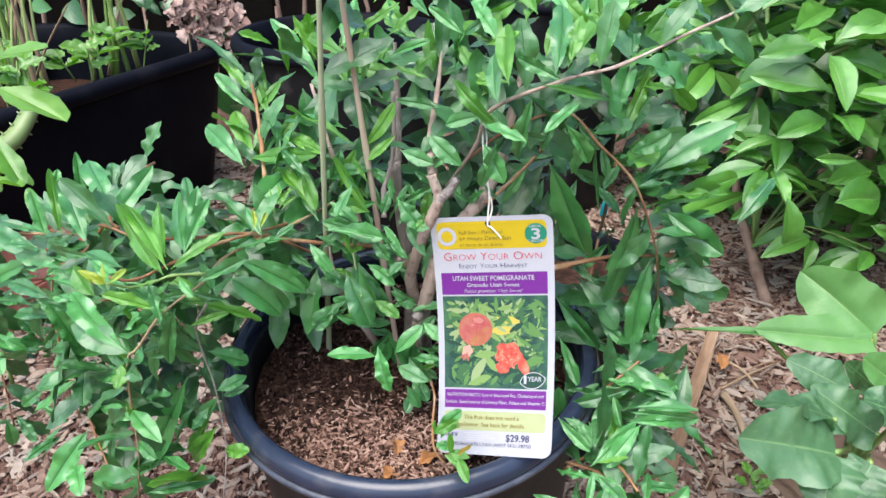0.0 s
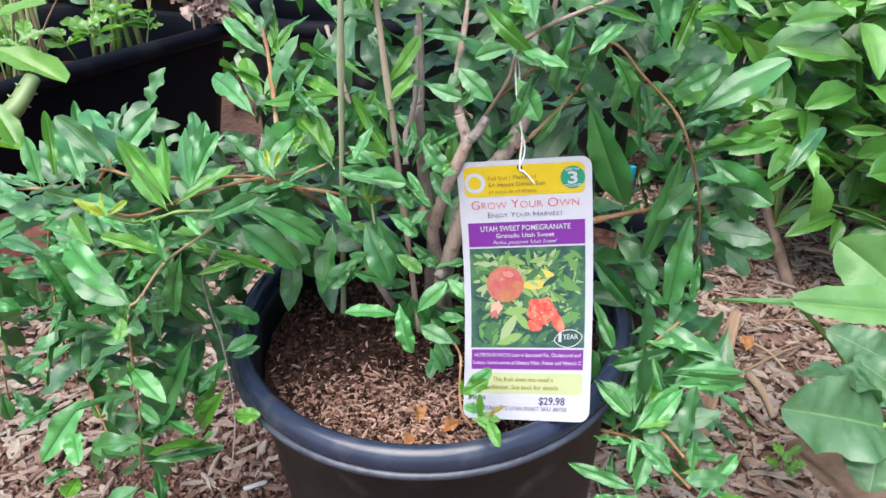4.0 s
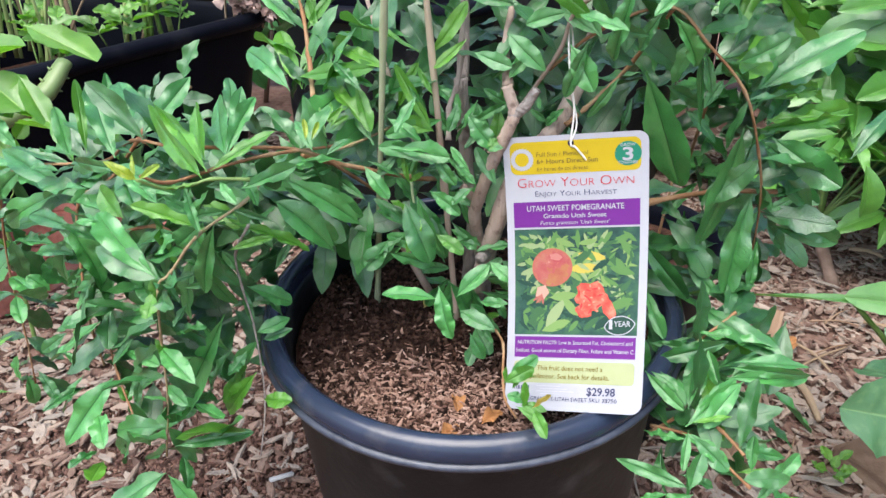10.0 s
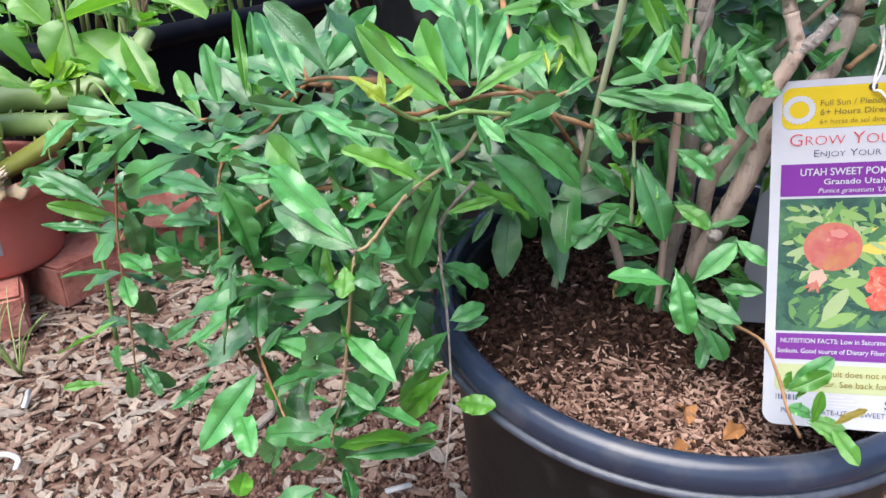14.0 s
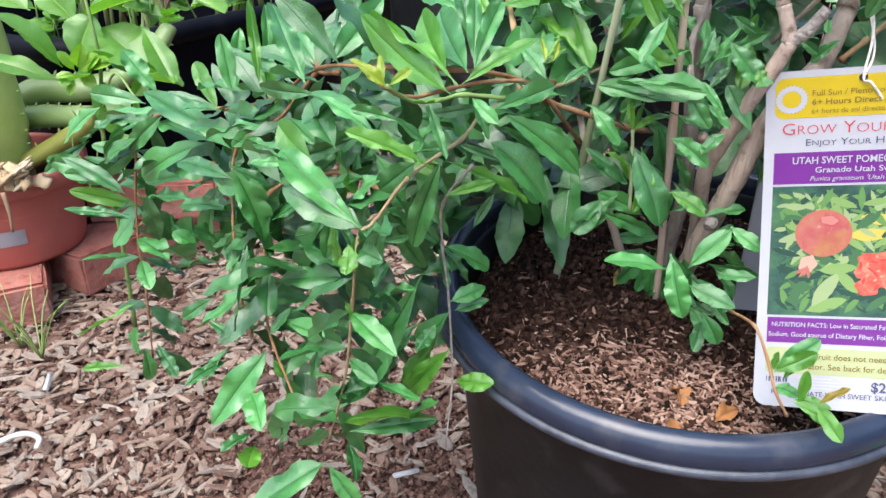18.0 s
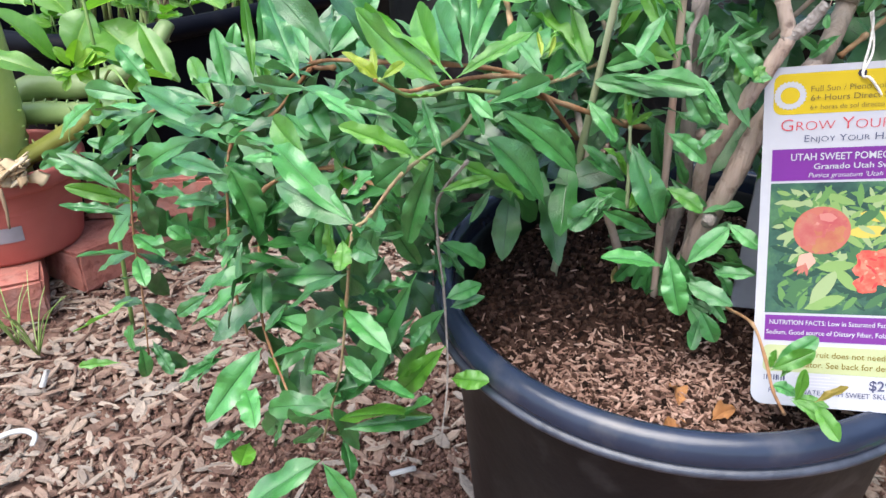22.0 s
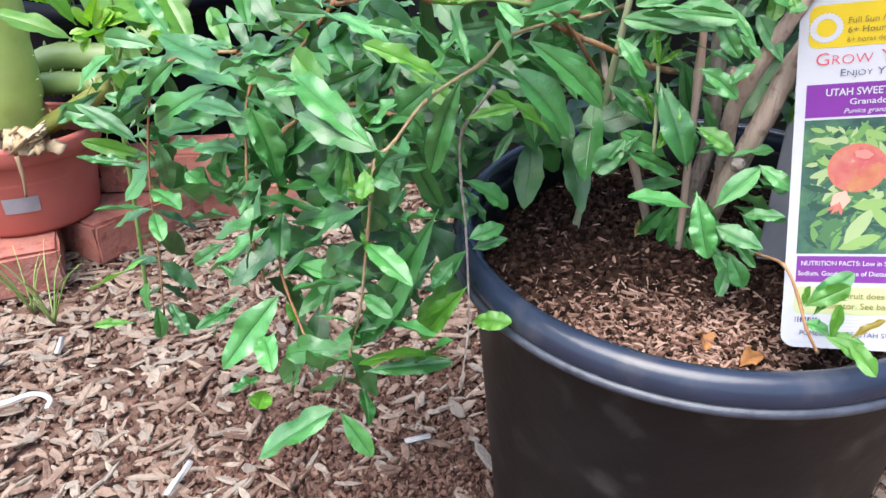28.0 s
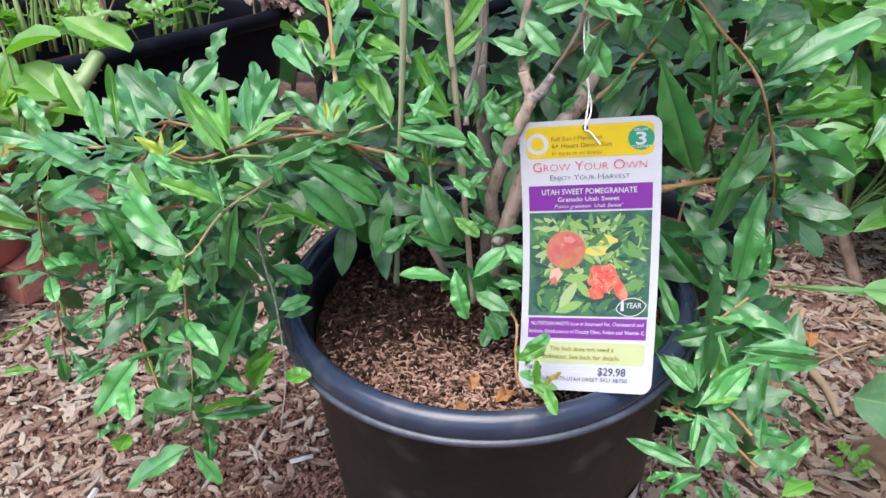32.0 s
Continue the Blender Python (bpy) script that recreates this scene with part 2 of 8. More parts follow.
M_ALOE = surface("succulent_skin", [(0.11, 0.175, 0.055), (0.15, 0.22, 0.075), (0.19, 0.255, 0.105)], 14, 0.42, bump=0.12, bump_scale=90)
M_ALOEYELLOW = surface("yellow_succulent_skin", [(0.150, 0.165, 0.026), (0.210, 0.217, 0.053)], 14, 0.45, bump=0.12, bump_scale=90)
M_GRASS = surface("grass_blade", [(0.1, 0.2, 0.04), (0.2, 0.3, 0.08), (0.3, 0.36, 0.14)], 8, 0.5, 0.1, 0.1, 60, "object")
M_STRAW = surface("dry_stalk", [(0.195, 0.128, 0.075), (0.315, 0.232, 0.150)], 30, 0.85, 0.1, 0.2, 120, "object")
M_SPLINT = surface("split_wood", [(0.13, 0.075, 0.048), (0.24, 0.155, 0.1), (0.32, 0.23, 0.16)], 60, 0.9, bump=0.7, bump_scale=200, stretch=(0.12, 1, 1), spec=0.15)
M_STONE = surface("brown_stone", [(0.12, 0.075, 0.05), (0.17, 0.11, 0.078), (0.2, 0.14, 0.1)], 25, 0.85, bump=0.4, bump_scale=120, spec=0.2)
M_DRY = surface("dry_flower", [(0.2, 0.12, 0.1), (0.33, 0.22, 0.19), (0.42, 0.31, 0.27)], 60, 0.9, 0.2, 0.4, 200, "object")
# The background's deep shade is put into this wood colour.
M_FENCE = surface("shade_black_fence", [(0.003, 0.0025, 0.002), (0.007, 0.005, 0.004)], 9, 0.9, spec=0.1, bump=0.4, bump_scale=60, stretch=(6, 6, 0.6))
M_WHITE = surface("white_plastic", [(0.34, 0.33, 0.32), (0.5, 0.5, 0.5)], 60, 0.45, bump=0.03)
M_GREYCARD = surface("grey_white_card", [(0.2, 0.2, 0.23), (0.34, 0.34, 0.37)], 14, 0.5, bump=0.03)
M_STRING = surface("white_string", [(0.62, 0.6, 0.56), (0.78, 0.76, 0.72)], 300, 0.9, bump=0.6, bump_scale=500)
M_BEAD = surface("blue_green_plastic", [(0.0, 0.2, 0.26), (0.0, 0.27, 0.33)], 40, 0.35, bump=0.02)
M_DEADLEAF = surface("dead_leaf", [(0.24, 0.1, 0.035), (0.38, 0.18, 0.06)], 50, 0.8, bump=0.3)
M_OLDLEAF = surface("old_yellow_leaf", [(0.3, 0.24, 0.07), (0.38, 0.3, 0.12)], 50, 0.7, bump=0.3)

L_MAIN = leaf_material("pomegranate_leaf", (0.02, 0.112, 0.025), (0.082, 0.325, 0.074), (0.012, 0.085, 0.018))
# Darker copy of the leaf green: shade between leaves is painted in.
L_SHADED = leaf_material("leaf_green_shaded", (0.012, 0.068, 0.015), (0.055, 0.225, 0.048), (0.012, 0.07, 0.015), source="island")
L_YOUNG = leaf_material("young_leaf", (0.05, 0.2, 0.016), (0.125, 0.35, 0.032), (0.06, 0.22, 0.025), 0.36, through=0.22)
L_YELLOW = leaf_material("yellow_leaf", (0.2, 0.33, 0.02), (0.36, 0.44, 0.03), (0.48, 0.5, 0.1), 0.4, through=0.3, blotch=(0.2, 0.32, 0.03))
L_RUSSET = leaf_material("russet_leaf", (0.24, 0.2, 0.03), (0.36, 0.24, 0.04), (0.4, 0.35, 0.1), 0.4, through=0.3)
L_SHRUB = leaf_material("shrub_leaf", (0.032, 0.14, 0.016), (0.115, 0.32, 0.045), (0.18, 0.36, 0.085), 0.33, 6.0, 1.8, through=0.14)
L_BROAD = leaf_material("broad_leaf", (0.06, 0.2, 0.04), (0.135, 0.33, 0.085), (0.28, 0.46, 0.18), 0.5, 5.0, 1.2, through=0.25, relief=0.5)
L_SQUASH = leaf_material("squash_leaf", (0.025, 0.1, 0.03), (0.07, 0.19, 0.075), (0.2, 0.34, 0.14), 0.55, 5.0, 1.2, through=0.2, relief=0.25, blotch=(0.09, 0.2, 0.08))
L_VINE = leaf_material("vine_leaf", (0.07, 0.22, 0.02), (0.15, 0.35, 0.04), (0.3, 0.5, 0.12), 0.36, 6.0, 1.6, through=0.35)
L_BUD = leaf_material("vine_bud", (0.13, 0.3, 0.02), (0.24, 0.44, 0.04), (0.3, 0.48, 0.1), 0.4, 6.0, 1.6, through=0.3)
LEAF_KINDS = {"": L_MAIN, "young": L_YOUNG, "yellow": L_YELLOW, "russet": L_RUSSET}

# ---- building tools ----
PLACES = {}


def mesh(name, verts, faces, material, smooth=True, uvs=None):
    me = bpy.data.meshes.new(name)
    me.from_pydata(verts, [], faces)
    if uvs is not None:
        layer = me.uv_layers.new(name="UVMap")
        idx = np.empty(len(me.loops), np.int32)
        me.loops.foreach_get("vertex_index", idx)
        layer.data.foreach_set("uv", np.asarray(uvs, np.float32)[idx].ravel())
    if smooth:
        me.polygons.foreach_set("use_smooth", [True] * len(me.polygons))
    me.materials.append(material)
    me.update()
    return me


def thing(name, at, label, category, group="", kind=""):
    """An Empty at the base of a thing."""
    ob = new(name)
    ob.empty_display_size = 0.02
    ob.location = at
    PLACES[ob.name] = Matrix.Translation(at)
    return tagged(ob, label, category, group, kind)


def part(name, geo, material, parent, label="", m=None, smooth=True, uvs=None):
    """One mesh under a thing or a part; its shape is given in world metres, or by the pose m."""
    me = geo if isinstance(geo, bpy.types.Mesh) else mesh(name, geo[0], geo[1], material, smooth, uvs)
    ob = new(name, me)
    ob.parent = parent
    ob.matrix_parent_inverse = PLACES.get(parent.name, Matrix()).inverted()
    if m is not None:
        ob.matrix_basis = m
        PLACES[ob.name] = m.copy()
    return tagged(ob, label)


def solid(name, geo, material, label, category, group="", kind="", smooth=True):
    """A thing that is one mesh."""
    me = geo if isinstance(geo, bpy.types.Mesh) else mesh(name, geo[0], geo[1], material, smooth)
    return tagged(new(name, me), label, category, group, kind)


def join(*geos):
    V, F = [], []
    for v, f in geos:
        k = len(V)
        V += list(v)
        F += [tuple(i + k for i in q) for q in f]
    return V, F


def moved(geo, m):
    return [tuple(m @ Vector(v)) for v in geo[0]], geo[1]


def spline(pts, steps=5):
    p = [Vector(q) for q in pts]
    p = [p[0] * 2 - p[1]] + p + [p[-1] * 2 - p[-2]]
    out = []
    for i in range(1, len(p) - 2):
        for k in range(steps):
            t = k / steps
            a, b, c, d = p[i - 1], p[i], p[i + 1], p[i + 2]
            out.append(0.5 * (2 * b + (c - a) * t + (2 * a - 5 * b + 4 * c - d) * t * t + (3 * b - a - 3 * c + d) * t ** 3))
    out.append(p[-2])
    return out


def tube(pts, r0, r1, sides=7, steps=5, rough=0.06, flat=1.0, knots=0.0, seed=1):
    """A tapered round stem along a curve."""
    rng = random.Random(seed)
    c = spline(pts, steps)
    V, F = [], []
    side = Vector((0.31, 0.87, 0.38))
    for i, p in enumerate(c):
        d = (c[min(i + 1, len(c) - 1)] - c[max(i - 1, 0)]).normalized()
        side = (side - d * side.dot(d)).normalized()
        up = d.cross(side)
        r = r0 + (r1 - r0) * i / (len(c) - 1)
        r *= 1 + rough * rng.uniform(-1, 1) + (knots if i % steps == 0 else 0)
        for k in range(sides):
            a = 2 * math.pi * k / sides
            rr = r * (1 + rough * rng.uniform(-1, 1))
            V.append(tuple(p + side * (rr * math.cos(a)) + up * (rr * flat * math.sin(a))))
        if i:
            o = len(V) - 2 * sides
            F += [(o + k, o + (k + 1) % sides, o + sides + (k + 1) % sides, o + sides + k) for k in range(sides)]
    F.append(tuple(range(sides - 1, -1, -1)))
    F.append(tuple(len(V) - sides + k for k in range(sides)))
    return V, F


def lathe(profile, centre, n=64, wobble=0.0):
    """A turned body: profile is a list of (radius, height)."""
    V, F = [], []
    for r, z in profile:
        for k in range(n):
            a = 2 * math.pi * k / n
            q = r * (1 + wobble * math.sin(3 * a + z * 20))
            V.append((centre[0] + q * math.cos(a), centre[1] + q * math.sin(a), centre[2] + z))
    for i in range(len(profile) - 1):
        F += [(i * n + k, i * n + (k + 1) % n, (i + 1) * n + (k + 1) % n, (i + 1) * n + k) for k in range(n)]
    return V, F


def block(sx, sy, sz, bevel, rough=0.0, seed=0):
    """A bevelled box with worn edges, its base at z 0."""
    rng = random.Random(seed)
    bm = bmesh.new()
    bmesh.ops.create_cube(bm, size=1)
    bmesh.ops.scale(bm, vec=(sx, sy, sz), verts=bm.verts)
    bmesh.ops.bevel(bm, geom=bm.edges[:], offset=bevel, segments=2, affect="EDGES")
    bmesh.ops.subdivide_edges(bm, edges=[e for e in bm.edges if e.calc_length() > 0.03], cuts=2, use_grid_fill=True)
    bm.verts.index_update()
    V = [(v.co.x + rough * rng.uniform(-1, 1), v.co.y + rough * rng.uniform(-1, 1), v.co.z + sz / 2 + rough * rng.uniform(-1, 1)) for v in bm.verts]
    F = [tuple(v.index for v in f.verts) for f in bm.faces]
    bm.free()
    return V, F


def outline(kind, s):
    """Half width of a leaf at s, 0 at its base and 1 at its tip; at most 0.5."""
    if s < 0.05 and kind != "cordate":
        return 0.03
    k = (s - 0.05) / 0.95
    if kind == "lance":
        return 0.5 * k ** 0.75 * (1 - k) ** 0.85 / 0.331 + 0.012 * (1 - k)
    if kind == "oblong":
        return 0.47 * k ** 0.9 * max(0.0, 1 - k) ** 0.62 / 0.358 + 0.014 * (1 - k)
    if kind == "spoon":
        return 0.5 * k ** 1.0 * (1 - k) ** 0.7 / 0.316 + 0.012 * (1 - k)
    if kind == "ovate":
        return 0.5 * max(0.0, math.sin(math.pi * k ** 0.72)) ** 0.8 + 0.01 * (1 - k)
    return 0.5 * max(0.0, math.sin(math.pi * (0.12 + 0.88 * s) ** 0.8)) ** 0.5


def leaf_shape(name, material, kind="lance", wave=0.1, waves=3.0, fold=0.3, curl=0.2, phase=0.0, n=18, m=8, lobes=0.0, twist=0.0, bend=0.0, ripple=0.05):
    """A unit leaf along x: folded at the midrib, curved along its length and sideways, with a wavy, uneven edge."""
    V, UV, F = [], [], []
    for i in range(n + 1):
        s = i / n
        w = outline(kind, s)
        for j in range(m + 1):
            v = 2 * j / m - 1
            if m == 8:
                v = (-1, -0.7, -0.4, -0.07, 0, 0.07, 0.4, 0.7, 1)[j]
            q = phase + (2.1 if v > 0 else 0)
            ww = w * (1 + (ripple * math.sin(waves * 7 * s + q) + ripple * 0.6 * math.sin(waves * 13 * s + 2.3 * q) + 0.02 * math.sin(55 * s + 2 * q) + lobes * math.sin(waves * 9 * s + phase)) * abs(v))
            z = fold * abs(v) ** 0.85 * w - curl * (s - 0.1) ** 2 + curl * 0.5 * s
            z -= 0.03 * w if v == 0 else 0.0
            z += wave * w * v * v * (math.sin(waves * 6.283 * s + q) + 0.3 * math.sin(waves * 14.5 * s + 3 * q))
            z += 0.012 * w * math.sin(40 * s + 6 * abs(v)) * (1 - abs(v)) * abs(v) * 4
            y = v * ww + bend * s * s - bend * 0.4 * s + 0.03 * math.sin(3 * s + phase)
            a = twist * s
            V.append((s, y * math.cos(a) - z * math.sin(a), z * math.cos(a) + y * math.sin(a)))
            UV.append((s, 0.5 + v * 0.5))
    for i in range(n):
        for j in range(m):
            o = i * (m + 1) + j
            F.append((o, o + m + 1, o + m + 2, o + 1))
    return mesh(name, V, F, material, True, UV)


def leaf_pose(base, tip, normal, width):
    b, t = Vector(base), Vector(tip)
    x = t - b
    size = x.length
    x.normalize()
    z = Vector(normal)
    z = (z - x * z.dot(x)).normalized()
    y = z.cross(x)
    rot = Matrix((x, y, z)).transposed().to_4x4()
    return Matrix.Translation(b) @ rot @ Matrix.Diagonal((size, size * width, size * (0.35 + width), 1))


def leaf_set(material, kinds, count, seed, wave=(0.04, 0.2), fold=(0.05, 0.5), curl=(-0.15, 0.45), n=18, m=8, lobes=0.0, bend=0.0, ripple=0.03):
    rng = random.Random(seed)
    return [leaf_shape("leaf", material, kinds[i % len(kinds)], rng.uniform(*wave), rng.uniform(1.5, 3.2), rng.uniform(*fold), rng.uniform(*curl), rng.uniform(0, 6.28), n, m, lobes, rng.uniform(-0.6, 0.6), rng.uniform(-bend, bend), ripple) for i in range(count)]


def scatter_mesh(name, templates, poses, material, smooth=False):
    """Many small pieces joined into one mesh: poses are (template index, 4 x 4 array)."""
    V, F, k = [], [], 0
    for i, m in poses:
        tv, tf = templates[i]
        V.append(tv @ m[:3, :3].T + m[:3, 3])
        F += [tuple(q + k for q in f) for f in tf]
        k += len(tv)
    return mesh(name, np.concatenate(V).tolist(), F, material, smooth)


def chip_template(rng, length, width, thick, corners=6):
    """A flat splintered chip: an uneven outline with a bevelled, tilted top."""
    ang = sorted((i + rng.uniform(-0.3, 0.3)) * 2 * math.pi / corners for i in range(corners))
    rad = [rng.uniform(0.75, 1.15) for _ in ang]
    lo = [(length * 0.5 * r * math.cos(a), width * 0.5 * r * math.sin(a), 0.0) for a, r in zip(ang, rad)]
    hi = [(x * 0.86, y * 0.72, thick * rng.uniform(0.7, 1.3)) for x, y, _ in lo]
    f = [tuple(range(corners, 2 * corners))] + [(i, (i + 1) % corners, corners + (i + 1) % corners, corners + i) for i in range(corners)]
    return np.array(lo + hi), f


def rand_pose(rng, x, y, z, tilt, scale):
    e = Euler((rng.gauss(0, tilt), rng.gauss(0, tilt), rng.uniform(0, 6.283)))
    return np.array(Matrix.LocRotScale((x, y, z), e, (scale, scale, scale)))

# ---- ground and added enclosing fence ----
def rise(x, y):
    """The ground's gentle unevenness."""
    return 0.008 * noise.noise((x * 4, y * 4, 0.3)) + 0.004 * noise.noise((x * 13, y * 13, 2.0))


def ground_sheet():
    xs = [-40, -15, -6, -3] + [-2 + 0.05 * i for i in range(81)] + [3, 6, 15, 40]
    ys = [-40, -15, -5, -2] + [-1 + 0.05 * i for i in range(71)] + [3.5, 6, 15, 40]
    V = [(x, y, rise(x, y) - 0.006) for y in ys for x in xs]
    n = len(xs)
    F = [(j * n + i, j * n + i + 1, (j + 1) * n + i + 1, (j + 1) * n + i) for j in range(len(ys) - 1) for i in range(n - 1)]
    return V, F


solid("ground", ground_sheet(), M_GROUND, "brown soil covered in bark mulch", "ground", kind="structure")

# Added fence: its near-black boards stand in for the background's shade.
fence = thing("fence", (0, 2.3, 0), "added wooden board fence, deep shade painted into its near-black boards", "fence", kind="structure")
for i in range(26):
    w = 0.19
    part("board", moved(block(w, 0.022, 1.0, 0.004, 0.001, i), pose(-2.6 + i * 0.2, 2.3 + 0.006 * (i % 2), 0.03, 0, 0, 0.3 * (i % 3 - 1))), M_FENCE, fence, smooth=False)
# Unseen side run, added to block sky light from the right.
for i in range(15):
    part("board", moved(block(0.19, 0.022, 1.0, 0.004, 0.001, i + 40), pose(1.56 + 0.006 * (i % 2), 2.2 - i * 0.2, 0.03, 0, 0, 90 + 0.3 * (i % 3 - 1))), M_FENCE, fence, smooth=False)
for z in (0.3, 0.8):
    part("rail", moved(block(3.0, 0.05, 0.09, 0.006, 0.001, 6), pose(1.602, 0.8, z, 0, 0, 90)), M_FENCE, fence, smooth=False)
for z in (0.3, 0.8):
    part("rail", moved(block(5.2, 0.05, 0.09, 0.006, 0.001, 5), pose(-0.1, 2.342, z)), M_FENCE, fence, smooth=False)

# ---- the nursery pot and its soil ----
POT = (-0.0264, 0.5145, 0.0)
LEAN_X, LEAN_Y = 0.036, 0.104  # the pot leans a little on the soft mulch
UP = Vector((-LEAN_X, -LEAN_Y, 1)).normalized()
POT_BASE = Vector((POT[0], POT[1], 0.2988)) - UP * 0.2988
POT_M = Matrix.Translation(POT_BASE) @ UP.to_track_quat("Z", "Y").to_matrix().to_4x4()
pot = thing("nursery_pot", POT_BASE, "black plastic nursery pot with thick rolled rim", "plant pot")
body_profile = [(0.0, 0.004), (0.114, 0.004), (0.122, 0.0), (0.125, 0.006), (0.1285, 0.05), (0.1325, 0.12), (0.1365, 0.19), (0.140, 0.25), (0.142, 0.294), (0.143, 0.297)]
part("body", moved(lathe(body_profile, (0, 0, 0), 96), POT_M), M_POT, pot)
rim_profile = [(0.1515, 0.2975), (0.1532, 0.2985), (0.1542, 0.3005), (0.154, 0.3045), (0.1528, 0.3085), (0.150, 0.3115), (0.1465, 0.313), (0.143, 0.3125), (0.1405, 0.310), (0.1393, 0.305), (0.139, 0.298)]
inside_profile = [(0.139, 0.2985), (0.1365, 0.2965), (0.136, 0.280), (0.134, 0.25), (0.130, 0.18)]
part("rim", moved(lathe(rim_profile, (0, 0, 0), 128), POT_M), M_RIM, pot, "glossy black rolled rim tinted with reflected sky blue")
part("inner_wall", moved(lathe(inside_profile, (0, 0, 0), 96), POT_M), M_POT, pot, "black inner wall")
part("rim_edge", moved(lathe([(0.142, 0.2935), (0.148, 0.293), (0.1535, 0.2935), (0.156, 0.2948), (0.1564, 0.2965), (0.1556, 0.2982), (0.1525, 0.2988)], (0, 0, 0), 128), POT_M), M_LIP, pot, "scuffed greyish lower edge of the rim")
label_arc = []
for i in range(9):
    a = radians(-27 + i * 2.0)
    for k in range(5):
        z = 0.085 + 0.02 * k
        r = 0.1258 + 0.0565 * z + 0.0012
        label_arc.append(tuple(POT_M @ Vector((r * math.cos(a), r * math.sin(a), z))))
part("sticker", (label_arc, [(i * 5 + k, (i + 1) * 5 + k, (i + 1) * 5 + k + 1, i * 5 + k + 1) for i in range(8) for k in range(4)]), M_WHITE, pot, "white paper sticker")


def soil_height(x, y):
    dx, dy = x - POT[0], y - POT[1]
    r = math.hypot(dx, dy) / 0.136
    front = max(0.0, min(1.0, (-dy + 0.02) / 0.13))
    return 0.2988 + LEAN_X * dx + LEAN_Y * dy - 0.016 - 0.008 * front - 0.008 * r * r + 0.007 * noise.noise((x * 22, y * 22, 1.0)) + 0.004 * noise.noise((x * 70, y * 70, 3.0))


def soil_disc(n=44, rings=20, radius=0.1345):
    cx, cy = POT[0] + 0.001, POT[1] + 0.003
    V = [(cx, cy, soil_height(cx, cy))]
    for j in range(1, rings + 1):
        r = radius * j / rings
        for k in range(n):
            a = 2 * math.pi * k / n
            x, y = cx + r * math.cos(a), cy + r * math.sin(a)
            V.append((x, y, soil_height(x, y)))
    F = [(0, 1 + k, 1 + (k + 1) % n) for k in range(n)]
    for j in range(rings - 1):
        o = 1 + j * n
        F += [(o + k, o + n + k, o + n + (k + 1) % n, o + (k + 1) % n) for k in range(n)]
    return V, F


soil = thing("potting_soil", (POT[0], POT[1], 0.27), "dark brown potting soil topped with shredded bark", "soil")
part("soil_bed", soil_disc(), M_SOIL, soil)

# ---- the hanging plant tag ----
TAG_TL, TAG_TR = Vector((-0.0084, 0.476, 0.4425)), Vector((0.0737, 0.4494, 0.4577))
TAG_BR, TAG_BL = Vector((0.0735, 0.3802, 0.3092)), Vector((-0.0031, 0.4115, 0.2867))
TAG_N = Vector((-0.341, -0.9, 0.27)).normalized()
TAG_W, TAG_H = 0.0866, 0.177


def on_tag(u, f, lift=0.0):
    """A place on the bowed card: u from its left edge, f from its top edge (both 0 to 1), lifted by so many metres."""
    v = 1 - f
    p = (TAG_BL * (1 - u) + TAG_BR * u) * (1 - v) + (TAG_TL * (1 - u) + TAG_TR * u) * v
    bow = 0.004 - 0.011 * (1 - (2 * v - 1) ** 2)
    return tuple(p + TAG_N * (bow + lift * 0.35))


def tag_area(u0, u1, f0, f1, lift, corner=0.0, back=None, round_bottom=True):
    """A rectangle on the card with rounded corners, cut into strips so that it follows the bow."""
    V, F = [], []
    n = max(2, int((f1 - f0) * 40))
    fs = set(f0 + (f1 - f0) * i / n for i in range(n + 1))
    cf = corner * TAG_W / TAG_H
    if corner:
        for k in range(7):
            a = math.pi / 2 * k / 6
            fs.add(f0 + cf * (1 - math.cos(a)))
            if round_bottom:
                fs.add(f1 - cf * (1 - math.cos(a)))
    fs = sorted(fs)
    for f in fs:
        inset = 0.0
        for d, ok in ((f - f0, True), (f1 - f, round_bottom)):
            if corner and ok and d < cf:
                q = 1 - d / cf
                inset = corner * (1 - math.sqrt(max(0.0, 1 - q * q)))
        for k in range(5):
            V.append(on_tag(u0 + inset + (u1 - u0 - 2 * inset) * k / 4, f, lift))
    m = len(fs)
    F = [(i * 5 + k, (i + 1) * 5 + k, (i + 1) * 5 + k + 1, i * 5 + k + 1) for i in range(m - 1) for k in range(4)]
    if back is not None:
        o = len(V)
        for f in fs:
            inset = 0.0
            for d, ok in ((f - f0, True), (f1 - f, round_bottom)):
                if corner and ok and d < cf:
                    q = 1 - d / cf
                    inset = corner * (1 - math.sqrt(max(0.0, 1 - q * q)))
            for k in range(5):
                V.append(on_tag(u0 + inset + (u1 - u0 - 2 * inset) * k / 4, f, back))
        F += [(o + i * 5 + k, o + i * 5 + k + 1, o + (i + 1) * 5 + k + 1, o + (i + 1) * 5 + k) for i in range(m - 1) for k in range(4)]
        F += [(i * 5, o + i * 5, o + (i + 1) * 5, (i + 1) * 5) for i in range(m - 1)] + [(i * 5 + 4, (i + 1) * 5 + 4, o + (i + 1) * 5 + 4, o + i * 5 + 4) for i in range(m - 1)]
        F += [(k, k + 1, o + k + 1, o + k) for k in range(4)] + [((m - 1) * 5 + k, o + (m - 1) * 5 + k, o + (m - 1) * 5 + k + 1, (m - 1) * 5 + k + 1) for k in range(4)]
    return V, F


